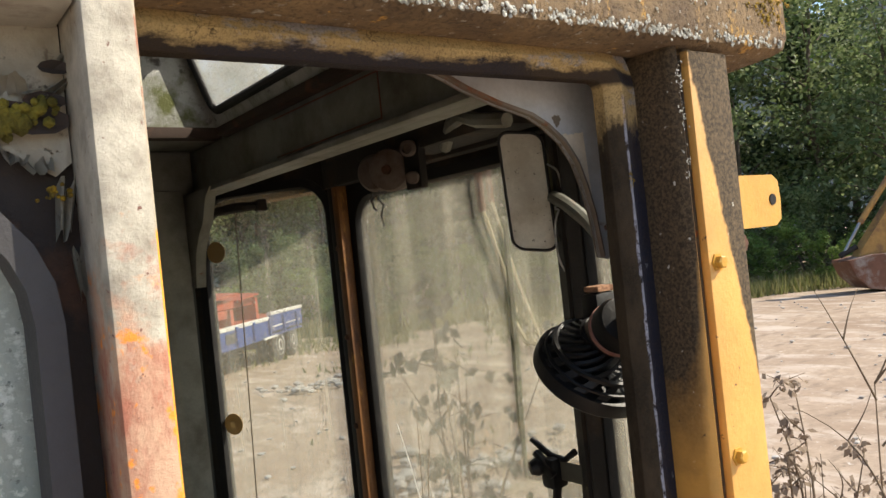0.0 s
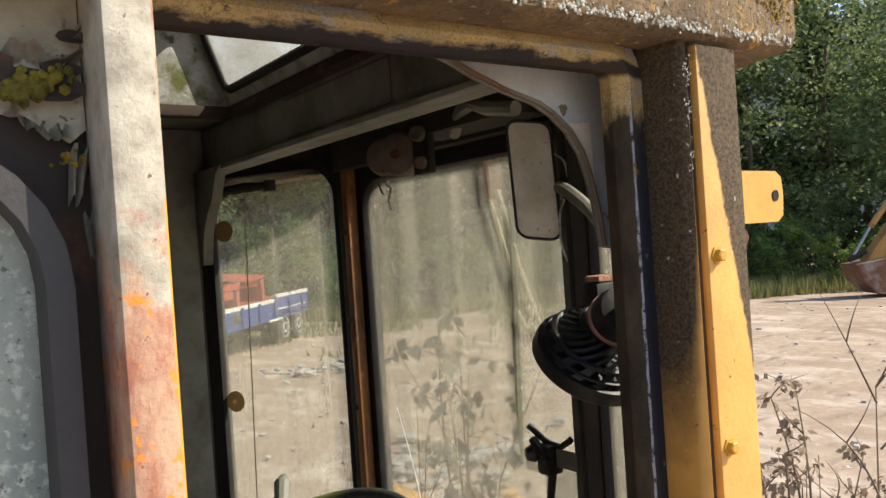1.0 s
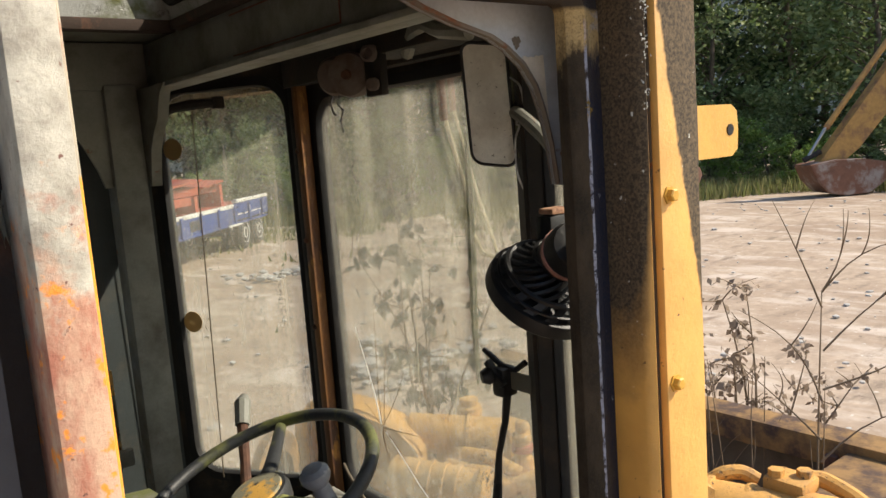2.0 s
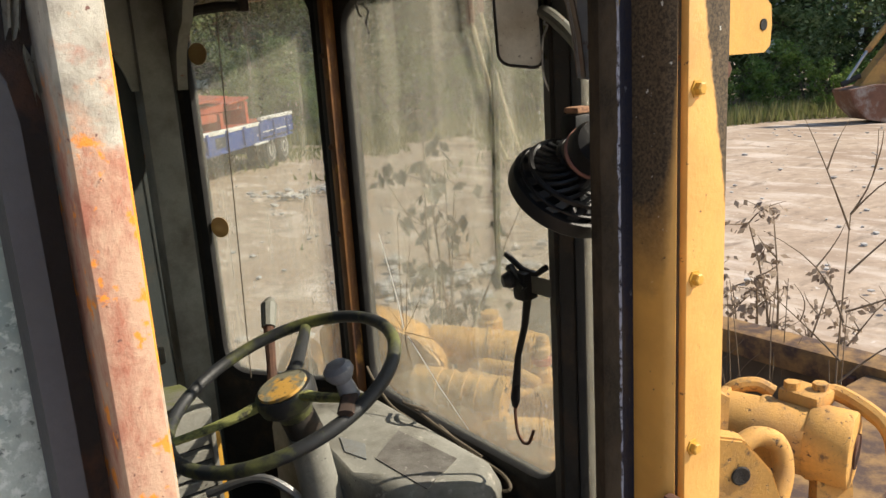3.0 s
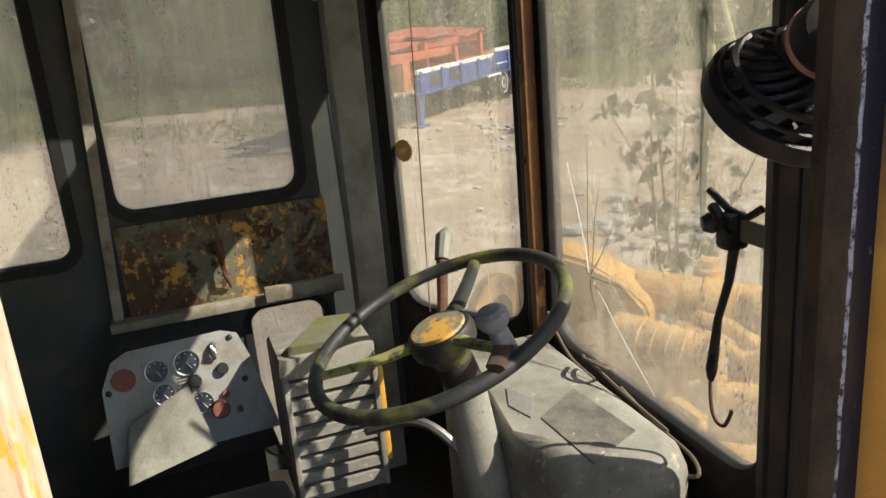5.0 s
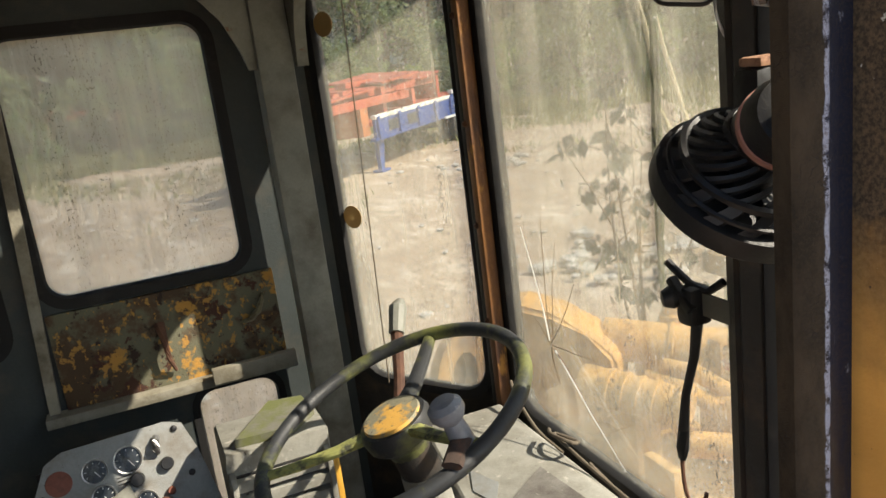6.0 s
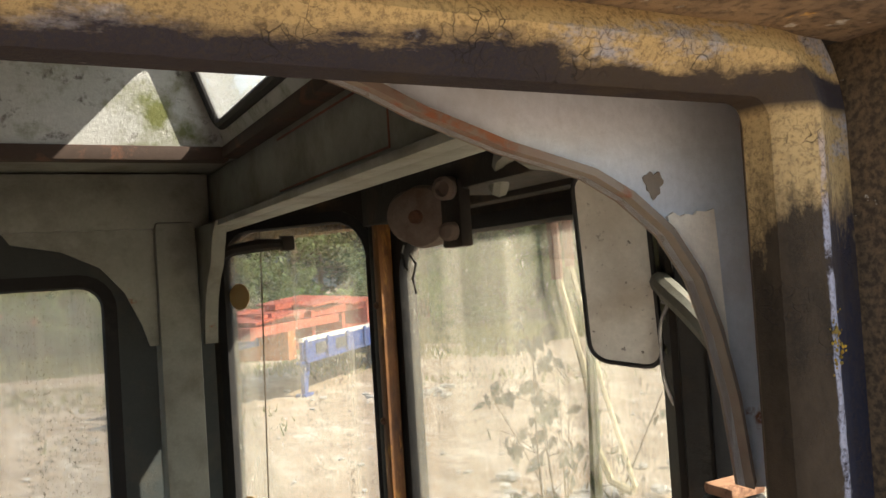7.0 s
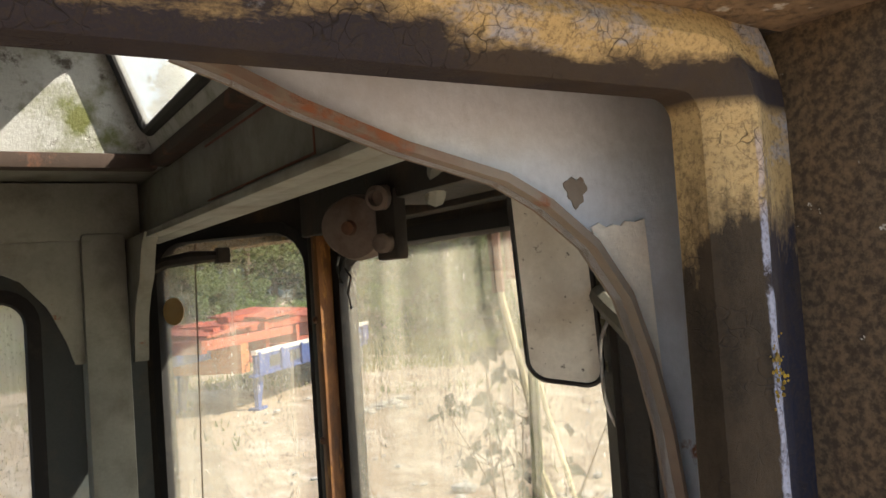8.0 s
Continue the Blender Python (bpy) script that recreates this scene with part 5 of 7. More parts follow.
sweep(bm, [(0.03, 1.66, 3.145), (0.07, 1.63, 3.165), (0.12, 1.60, 3.172), (0.175, 1.56, 3.172)], [0.012, 0.014, 0.016, 0.012], 8)
box(bm, 0.165, 0.195, 1.545, 1.575, 3.155, 3.19, 0.004)
tagged(part("grab_handle", bm, M["dark"]), "dark hooked handle at the corner pane", "handle")

# mirror on its bent arm
mir = thing("rear_view_mirror", (0.10, 0.31, 3.06), "grimy rectangular rear-view mirror in a black rim", "mirror")
MC, MU = Vector((0.258, 0.476, 3.075)), Vector((0.050, -0.054, -0.011)).normalized()
MV = (Vector((0.0135, 0.004, -0.198)) * -1).normalized()
MN = MU.cross(MV).normalized()
if MN.y > 0:
    MN = -MN


def on_mirror(u, v, w=0.0):
    return MC + MU * u + MV * v + MN * w


loop = [on_mirror(u, v) for arc_ in rounded(-0.043, 0.043, -0.115, 0.115, 0.022) for u, v in arc_]
part("back", prism(bmesh.new(), loop, -MN * 0.012), M["black"], mir)
bm = bmesh.new()
sweep(bm, loop, 0.0035, 6, True)
part("rim", bm, M["black"], mir)
part("mirror_glass", prism(bmesh.new(), [on_mirror(u, v, 0.0015) for arc_ in rounded(-0.041, 0.041, -0.113, 0.113, 0.021) for u, v in arc_], -MN * 0.001), M["mirror_back"], mir, "mirror glass dulled by dirt")
bm = bmesh.new()
sweep(bm, [on_mirror(0.02, 0.112, -0.01), on_mirror(0.036, 0.105, -0.012), on_mirror(0.042, 0.06, -0.015), on_mirror(0.044, -0.01, -0.015), on_mirror(0.058, -0.06, -0.01), on_mirror(0.062, -0.085, -0.012), on_mirror(0.046, -0.095, -0.012)], 0.0075, 8)
part("arm", bm, M["arm"], mir, "mossy green mirror arm")
bm = bmesh.new()
sweep(bm, eased([on_mirror(0.05, -0.01, 0.0), (0.25, 0.37, 3.04), (0.23, 0.30, 3.0), (0.19, 0.23, 2.965), (0.15, 0.17, 2.95)]), 0.013, 10)
part("hose", bm, M["grey"], mir, "braided grey cable sleeve")
bm = bmesh.new()
sweep(bm, eased([on_mirror(0.046, 0.055, 0.004), on_mirror(0.064, 0.04, 0.01), on_mirror(0.066, 0.0, 0.01), on_mirror(0.05, -0.03, 0.012), on_mirror(0.056, -0.035, 0.014), on_mirror(0.046, -0.06, 0.012), on_mirror(0.043, -0.10, 0.012), on_mirror(0.044, -0.13, 0.012), on_mirror(0.056, -0.160, 0.012), on_mirror(0.078, -0.178, 0.012), on_mirror(0.10, -0.180, 0.012)]), 0.0022, 6)
part("wire", bm, M["silver"], mir, "loop of bare steel wire")

# cab fan
fan = thing("cab_fan", (0.10, 0.16, 2.72), "black plastic cage fan, broken and dusty", "fan")
FA = Vector((0.105, 0.199, 2.775))
FZ = Vector((0.06, 0.60, -0.80)).normalized()
FM = along(FA, FA + FZ)
FR = 0.094


def bell(r, a, w=0.0):
    """A place on the cage's rear bell: r from 0 at the motor to 1 at the rim."""
    return FM @ Vector((FR * (r + w) * math.cos(a), FR * (r + w) * math.sin(a), -0.068 * (1 - r ** 2.4)))


def vane(a0, r0, r1, lean, wide):
    """A flat curved rib of the bell, that leans as it runs outwards."""
    bm = bmesh.new()
    rows = []
    for k in range(7):
        r = r0 + (r1 - r0) * k / 6
        a = a0 + lean * (k / 6) ** 1.4
        p, q = bell(r, a - wide / 2), bell(r, a + wide / 2)
        deep = FZ * 0.005
        rows.append([bm.verts.new(v) for v in (p, q, q + deep, p + deep)])
    for u, v in zip(rows, rows[1:]):
        for k in range(4):
            bm.faces.new((u[k], u[k - 1], v[k - 1], v[k]))
    bm.faces.new(rows[0])
    bm.faces.new(rows[-1][::-1])
    return bm


for k in range(22):
    part("vane", vane(2 * math.pi * k / 22, 0.40, 0.80, 0.75, 0.10), M["black"], fan)
for k in range(16):
    part("vane", vane(2 * math.pi * k / 16 + 0.4, 0.78, 0.99, 0.30, 0.17), M["black"], fan)
for r, thick in ((0.42, 0.006), (0.79, 0.005), (0.90, 0.003)):
    bm = bmesh.new()
    sweep(bm, [bell(r, radians(a)) for a in range(0, 360, 8)], thick, 6, True)
    part("ring", bm, M["black"], fan)
part("rim", lathe(bmesh.new(), [(FR * 0.95, -0.008), (FR * 1.01, -0.006), (FR * 1.03, 0.004), (FR * 1.03, 0.016), (FR * 0.99, 0.020), (FR * 0.97, 0.012)], FM, 48), M["black"], fan)
for r in (0.25, 0.45, 0.65, 0.82):
    bm = bmesh.new()
    sweep(bm, [FM @ Vector((FR * r * math.cos(radians(a)), FR * r * math.sin(radians(a)), 0.030 - 0.014 * r)) for a in range(0, 360, 10)], 0.0022, 5, True)
    part("front_ring", bm, M["black"], fan)
for k in range(4):
    c, s_ = math.cos(math.pi * k / 2), math.sin(math.pi * k / 2)
    bm = bmesh.new()
    prism(bm, [FM @ Vector((0.015 * c, 0.015 * s_, -0.012)), FM @ Vector((0.075 * c - 0.034 * s_, 0.075 * s_ + 0.034 * c, -0.018)), FM @ Vector((0.082 * c, 0.082 * s_, -0.008)), FM @ Vector((0.072 * c + 0.034 * s_, 0.072 * s_ - 0.034 * c, 0.004))], FZ * 0.002)
    part("blade", bm, M["black"], fan)
part("hub", lathe(bmesh.new(), [(0.0, -0.03), (0.024, -0.028), (0.024, 0.01), (0.0, 0.014)], FM, 18), M["black"], fan)
BACK = FA - FZ * 0.055
TAIL = Vector((-0.30, -0.78, 0.42)).normalized()
MM = along(BACK - TAIL * 0.02, BACK + TAIL)
part("motor", lathe(bmesh.new(), [(0.0, 0.0), (0.036, 0.0), (0.040, 0.006), (0.041, 0.075), (0.036, 0.090), (0.018, 0.096), (0.0, 0.096)], MM, 28), M["black"], fan)
part("band", lathe(bmesh.new(), [(0.0405, 0.050), (0.0425, 0.051), (0.0425, 0.058), (0.0405, 0.059)], MM, 28), M["band"], fan, "faded pink rubber band")
bm = bmesh.new()
box(bm, 0.118, 0.172, 0.195, 0.235, 2.835, 2.888, 0.016)
br = part("bracket", bm, M["black"], fan)
part("pad", box(bmesh.new(), 0.126, 0.166, 0.198, 0.230, 2.886, 2.896, 0.004), M["tan_pad"], fan, "worn tan top of the bracket")
bm = bmesh.new()
sweep(bm, [(0.145, 0.215, 2.845), (0.12, 0.16, 2.84), (0.09, 0.10, 2.85), (0.06, 0.07, 2.86)], [0.022, 0.02, 0.016, 0.015], 12)
part("arm", bm, M["black"], fan)

# strap with hook on a flat bracket
strap = thing("strap_hook", (0.330, 0.508, 2.502), "black rubber strap with wire hook on a clamp", "strap")
part("arm", box(bmesh.new(), 0.312, 0.318, 0.440, 0.560, 2.488, 2.526, 0.002), M["arm_flat"], strap, "flat greenish bracket")
bm = bmesh.new()
box(bm, 0.290, 0.335, 0.522, 0.562, 2.470, 2.535, 0.012)
box(bm, 0.285, 0.300, 0.515, 0.580, 2.515, 2.530, 0.003, Matrix.Rotation(0.75, 4, "X"))
part("clamp", bm, M["black"], strap)
part("knob", lathe(bmesh.new(), [(0.016, 0), (0.019, 0.012), (0.013, 0.026), (0.0, 0.028)], along((0.295, 0.558, 2.517), (0.20, 0.60, 2.505)), 12), M["black"], strap)
bm = bmesh.new()
sweep(bm, [(0.300, 0.588, 2.567), (0.310, 0.548, 2.537), (0.320, 0.518, 2.527), (0.330, 0.493, 2.547)], 0.007, 8)
part("wing", bm, M["black"], strap)
bm = bmesh.new()
sweep(bm, [(0.315, 0.538, 2.482), (0.325, 0.563, 2.402), (0.325, 0.590, 2.322), (0.325, 0.600, 2.252), (0.322, 0.602, 2.217), (0.320, 0.602, 2.197)], [0.010, 0.0085, 0.008, 0.010, 0.014, 0.008], 8, False, 0.55)
part("strap", bm, M["black"], strap)
bm = bmesh.new()
sweep(bm, eased([(0.320, 0.602, 2.212), (0.319, 0.600, 2.165), (0.319, 0.594, 2.135), (0.320, 0.580, 2.118), (0.321, 0.562, 2.120), (0.322, 0.549, 2.145), (0.322, 0.545, 2.158)]), 0.0038, 7)
part("hook", bm, M["rusty"], strap, "rusty wire hook")

# cables along the windscreen's foot
for k, pts in enumerate((((0.325, 1.28, 2.10), (0.31, 1.22, 2.08), (0.32, 1.15, 2.02), (0.33, 1.05, 2.00)), ((0.30, 1.05, 2.07), (0.28, 1.0, 2.085), (0.30, 0.95, 2.08), (0.33, 0.98, 2.06), (0.31, 1.04, 2.06), (0.29, 0.98, 2.075), (0.31, 0.88, 2.04), (0.33, 0.75, 2.01)), ((0.31, 0.90, 2.05), (0.335, 0.80, 2.0), (0.335, 0.68, 1.99), (0.31, 0.62, 1.985), (0.30, 0.66, 1.97), (0.31, 0.76, 1.98)))):
    bm = bmesh.new()
    sweep(bm, eased(pts), 0.0045, 7)
    tagged(part("cable", bm, M["cable"]), "loose dusty cable along the windscreen's foot", "cable", "cables at the windscreen")
# marks on the panes
for z in (3.046, 2.497):
    bm = bmesh.new()
    c = FAR_CORNER.at(0.088, z + 0.003, -0.008)
    m = along(c, c - FAR_CORNER.out)
    lathe(bm, [(0.012, 0.0), (0.012, 0.002), (0.034, 0.002), (0.034, 0.0)], m, 22)
    tagged(part("suction_mark", bm, M["sucker"]), "tan ring mark of a sticker on the pane", "sticker ring", "rings on the pane")
bm = bmesh.new()
sweep(bm, [FAR_CORNER.at(0.196 - 0.003 * k, 3.21 - 0.0935 * k, 0.02) for k in range(14)], 0.0019, 6)
tagged(part("hanging_cable", bm, M["cable"]), "thin dark cable hanging outside the corner pane", "cable")
# cracks in the windscreen, running out from one point
CR = Vector((0.357, 1.105, 2.245))
crack = thing("glass_crack", CR, "star-shaped crack in the windscreen glass", "crack")
for dy, dz, w in ((0.09, 0.27, 0.0022), (0.0, 0.33, 0.0011), (-0.06, 0.26, 0.0011), (-0.13, 0.18, 0.0011), (-0.02, -0.09, 0.002), (-0.12, -0.07, 0.0011), (-0.27, -0.20, 0.0022), (-0.18, 0.02, 0.0011), (0.08, 0.06, 0.0011)):
    bm = bmesh.new()
    sweep(bm, [CR + Vector((0, dy * s + 0.006 * math.sin(5 * s + dy * 30), dz * s)) for s in (0.04, 0.3, 0.6, 1.0)], [w, w, w * 0.8, w * 0.4], 4)
    part("crack_line", bm, M["white"] if w > 0.002 else M["twig"], crack)

# ---- things fixed outside the door ----
lug = thing("hinge_lug", (0.17, -0.04, 3.0), "yellow steel lug with a hole on the pillar", "lug")
bm = bmesh.new()
u = [(0.0, -0.037), (0.10, -0.037), (0.115, -0.028), (0.118, 0.0), (0.115, 0.026), (0.10, 0.035), (0.0, 0.035)]
prism(bm, [(0.146 + a, -0.045 + a * 0.05, 3.0 + b) for a, b in u], (0.012, 0.03, 0))
part("tongue", bm, M["lug"], lug)
part("base", box(bmesh.new(), 0.120, 0.152, -0.050, 0.01, 2.955, 3.04, 0.005), M["dark"], lug)
part("hole", lathe(bmesh.new(), [(0.008, 0), (0.008, 0.002), (0.0, 0.002)], along((0.240, -0.0402, 3.0), (0.240, -0.2, 2.99)), 12), M["black"], lug)
part("nut", lathe(bmesh.new(), [(0.012, 0), (0.012, 0.01), (0.0, 0.011)], along((0.137, -0.045, 2.945), (0.137, -0.2, 2.94)), 6), M["rusty"], lug)
stub = thing("broken_stub", (0.03, -0.06, 2.36), "broken rusty bolt stub on the pillar", "bolt")
bm = bmesh.new()
sweep(bm, [(0.022, -0.050, 2.362), (0.022, -0.075, 2.362)], [0.012, 0.010], 8)
box(bm, 0.012, 0.026, -0.085, -0.055, 2.335, 2.385, 0.003)
part("stub", bm, M["rusty"], stub)

# ---- wiper outside the windscreen ----
wiper = thing("wiper", (0.385, 0.71, 2.75), "mossy windscreen wiper with thin worn arms", "wiper")
bm = bmesh.new()
sweep(bm, [(0.385, 0.697, 3.03), (0.385, 0.700, 2.90), (0.385, 0.708, 2.72), (0.385, 0.714, 2.58), (0.385, 0.716, 2.443)], [0.005, 0.008, 0.0095, 0.008, 0.004], 8)
part("blade", bm, M["wiper_moss"], wiper, "green mossy wiper blade")
for pts, r, mat in ((((0.395, 0.790, 3.16), (0.395, 0.785, 3.06)), 0.010, "oxide"), (((0.395, 0.752, 3.16), (0.395, 0.750, 3.08)), 0.008, "oxide"), (((0.395, 0.785, 3.07), (0.395, 0.735, 2.93), (0.392, 0.700, 2.82)), 0.0055, "straw"), (((0.395, 0.750, 3.09), (0.395, 0.69, 2.90), (0.392, 0.625, 2.755)), 0.004, "straw"), (((0.39, 0.705, 2.80), (0.39, 0.675, 2.755), (0.39, 0.63, 2.75)), 0.006, "straw")):
    bm = bmesh.new()
    sweep(bm, pts, r, 6)
    part("arm", bm, M[mat], wiper)

# ---- the machine's front, seen through the panes ----
YC = M["yellow_cast"]


def drum(bm, a, b, r, grooves=()):
    """A cast cylinder from a to b with bands round it."""
    n = (Vector(b) - Vector(a)).length
    prof = [(r * 0.8, 0), (r * 0.96, 0.004), (r, 0.012)]
    for g in grooves:
        prof += [(r, g * n - 0.012), (r * 1.10, g * n - 0.008), (r * 1.10, g * n + 0.008), (r, g * n + 0.012)]
    prof += [(r, n - 0.012), (r * 0.96, n - 0.004), (r * 0.8, n)]
    return lathe(bm, prof, along(a, b), 28)


frame_ = thing("machine_frame", (1.3, 0.93, -0.40), "yellow steel front frame of the machine", "machine frame")
part("main_beam", box(bmesh.new(), 0.42, 3.5, 0.62, 1.24, 0.75, 1.18, 0.02), M["beam"], frame_)
part("cross_beam", box(bmesh.new(), 1.00, 1.55, 1.22, 2.45, 1.05, 1.28, 0.015), YC, frame_)
part("cross_beam", box(bmesh.new(), 0.72, 1.08, 0.05, 0.64, 1.05, 1.50, 0.015), M["beam"], frame_)
part("body", box(bmesh.new(), -2.6, 0.45, 0.2, 1.7, 0.45, 1.445, 0.03), YC, frame_)
for y0, y1 in ((-0.15, 0.25), (1.65, 2.05)):
    bm = bmesh.new()
    lathe(bm, [(0.30, 0.0), (0.62, 0.02), (0.70, 0.10), (0.70, y1 - y0 - 0.10), (0.62, y1 - y0 - 0.02), (0.30, y1 - y0)], along((-1.3, y0, 0.295), (-1.3, y1, 0.295)), 32)
    part("wheel", bm, M["tyre"], frame_, "large dusty tyre")
bm = bmesh.new()
lathe(bm, [(0.30, 0.0), (0.62, 0.02), (0.70, 0.10), (0.70, 0.3), (0.62, 0.38), (0.30, 0.4)], along((3.2, 0.73, 0.295), (3.2, 1.13, 0.295)), 32)
part("wheel", bm, M["tyre"], frame_, "large dusty tyre")

pump = thing("hydraulic_motor", (1.45, 2.15, 1.28), "yellow cast hydraulic motor with a capped top", "hydraulic motor")
part("barrel", drum(bmesh.new(), (1.28, 2.33, 1.65), (1.62, 2.02, 1.60), 0.092, (0.62,)), YC, pump)
part("end_box", box(bmesh.new(), 1.56, 1.70, 1.92, 2.08, 1.50, 1.68, 0.02), YC, pump)
part("cap", lathe(bmesh.new(), [(0.062, -0.05), (0.062, 0.05), (0.045, 0.058), (0.045, 0.09), (0.022, 0.095), (0.0, 0.096)], along((1.56, 2.20, 1.68), (1.56, 2.20, 1.9)), 18), YC, pump)
part("foot", box(bmesh.new(), 1.38, 1.54, 2.08, 2.26, 1.27, 1.60, 0.02), YC, pump)
gear = thing("hydraulic_cylinder", (1.15, 1.9, 1.28), "yellow ribbed hydraulic cylinder with end flange", "hydraulic cylinder")
part("barrel", drum(bmesh.new(), (1.02, 2.10, 1.60), (1.24, 1.77, 1.55), 0.078, (0.3, 0.45, 0.6, 0.75)), YC, gear)
part("flange", lathe(bmesh.new(), [(0.095, 0), (0.10, 0.006), (0.10, 0.034), (0.08, 0.04), (0.05, 0.042), (0.03, 0.03), (0.0, 0.03)], along((1.235, 1.775, 1.552), (1.285, 1.70, 1.541)), 26), YC, gear)
for k in range(6):
    a = radians(60 * k)
    m = along((1.235, 1.775, 1.552), (1.285, 1.70, 1.541))
    bm = bmesh.new()
    lathe(bm, [(0.010, 0.04), (0.010, 0.048), (0.0, 0.05)], m @ Matrix.Translation((0.078 * math.cos(a), 0.078 * math.sin(a), 0)), 6)
    part("bolt", bm, M["beam"], gear)
part("foot", box(bmesh.new(), 1.08, 1.20, 1.84, 2.02, 1.27, 1.54, 0.02), YC, gear)
hump = thing("valve_cover", (1.1, 2.25, 1.28), "yellow sloping cast cover in front of the cab", "cover")
bm = bmesh.new()
prism(bm, [(0.80, 2.55, 1.80), (0.90, 2.42, 1.87), (1.02, 2.30, 1.83), (1.12, 2.20, 1.74), (1.20, 2.12, 1.64), (1.22, 2.10, 1.28), (0.78, 2.58, 1.28)], (0.16, 0.16, 0.0))
bmesh.ops.bevel(bm, geom=list(bm.edges), offset=0.02, segments=3, affect="EDGES")
part("cover", bm, YC, hump)
part("stand", box(bmesh.new(), 0.86, 1.10, 2.16, 2.42, 0.2, 1.30, 0.01), YC, hump)
bm = bmesh.new()
lathe(bm, [(0.16, 0.0), (0.19, 0.01), (0.19, 0.05), (0.16, 0.06), (0.10, 0.06), (0.10, 0.0)], along((0.62, 2.46, 1.62), (0.66, 2.40, 1.62)), 30)
part("ring", bm, M["beam"], hump, "dusty ochre cast ring")
part("ring_stand", box(bmesh.new(), 0.56, 0.78, 2.36, 2.50, -0.40, 1.46, 0.01), M["beam"], hump)
valve = thing("valve_block", (1.55, 1.85, 1.28), "yellow valve block with a tall nozzle", "valve block")
part("block", box(bmesh.new(), 1.42, 1.68, 1.66, 1.90, 1.28, 1.52, 0.02), YC, valve)
bm = bmesh.new()
lathe(bm, [(0.05, 0), (0.05, 0.05), (0.035, 0.06), (0.035, 0.12), (0.045, 0.13), (0.045, 0.16), (0.026, 0.17), (0.026, 0.22), (0.0, 0.225)], along((1.56, 1.84, 1.52), (1.56, 1.84, 2)), 14)
part("nozzle", bm, YC, valve)
part("cap", lathe(bmesh.new(), [(0.047, 0.08), (0.05, 0.09), (0.05, 0.11), (0.0, 0.12)], along((1.56, 1.84, 1.52), (1.56, 1.84, 2)), 14), M["red_paint"], valve, "red band")
for a, b, r in (((1.36, 2.02, 1.60), (1.50, 1.80, 1.52), 0.035), ((1.30, 2.06, 1.56), (1.44, 1.74, 1.46), 0.03), ((1.42, 1.72, 1.50), (1.60, 1.50, 1.52), 0.06), ((1.22, 1.70, 1.44), (1.42, 1.50, 1.38), 0.05)):
    bm = bmesh.new()
    sweep(bm, [a, tuple((p + q) / 2 + (0.03 if k == 2 else 0) for k, (p, q) in enumerate(zip(a, b))), b], r, 12)
    part("pipe", bm, YC, valve)
part("bracket", box(bmesh.new(), 1.02, 1.06, 1.55, 1.72, 1.20, 1.46, 0.006), YC, valve)
part("bracket", box(bmesh.new(), 1.00, 1.16, 1.56, 1.60, 1.26, 1.30, 0.006), YC, valve)

# lift cylinder beside the door
lift = thing("lift_cylinder", (1.2, 0.4, 1.5), "yellow hydraulic lift cylinder with pipes and bolts", "hydraulic cylinder")
part("barrel", drum(bmesh.new(), (1.04, 0.86, 1.892), (1.245, 0.285, 1.875), 0.098, (0.45,)), YC, lift)
part("collar", drum(bmesh.new(), (1.175, 0.52, 1.881), (1.185, 0.485, 1.880), 0.102, ()), YC, lift)
part("head", drum(bmesh.new(), (1.215, 0.385, 1.878), (1.250, 0.268, 1.875), 0.108, ()), YC, lift)
part("bore", lathe(bmesh.new(), [(0.05, 0), (0.05, 0.006), (0.036, 0.008), (0.0, 0.008)], along((1.250, 0.268, 1.875), (1.28, 0.17, 1.87)), 20), M["rusty"], lift, "rusty purple bore")
part("port", box(bmesh.new(), 1.21, 1.31, 0.36, 0.48, 1.965, 2.01, 0.012), YC, lift)
for x, y in ((1.235, 0.45), (1.28, 0.39)):
    part("bolt", lathe(bmesh.new(), [(0.022, 0), (0.022, 0.022), (0.0, 0.024)], along((x, y, 2.008), (x, y, 2.2)), 6), YC, lift)
bm = bmesh.new()
sweep(bm, eased([(1.30, 0.40, 1.99), (1.33, 0.36, 1.99), (1.32, 0.26, 1.965), (1.30, 0.20, 1.93), (1.27, 0.17, 1.86), (1.25, 0.15, 1.80)]), 0.024, 10)
part("pipe", bm, YC, lift)
bm = bmesh.new()
sweep(bm, eased([(1.26, 0.52, 1.965), (1.24, 0.56, 1.985), (1.20, 0.60, 1.98), (1.17, 0.63, 1.95)]), 0.022, 10)
part("pipe", bm, YC, lift)
bm = bmesh.new()
sweep(bm, eased([(0.96, 0.44, 1.93), (1.02, 0.42, 1.945), (1.06, 0.385, 1.92), (1.05, 0.36, 1.85), (1.00, 0.35, 1.78), (0.96, 0.36, 1.70)]), 0.028, 12)
part("hose", bm, YC, lift, "yellow-painted hose")
bm = bmesh.new()
prism(bm, [(1.17, 0.33, 1.86), (1.24, 0.27, 1.82), (1.17, 0.20, 1.50), (1.05, 0.26, 1.50)], (0.05, 0.05, 0.0))
part("strut", bm, YC, lift)
part("strut", box(bmesh.new(), 1.14, 1.26, 0.46, 0.60, 1.49, 1.86, 0.01), M["dark"], lift)
ear = thing("lifting_lug", (0.8, 0.35, 1.5), "yellow steel lifting plate with a hole", "bracket")
bm = bmesh.new()
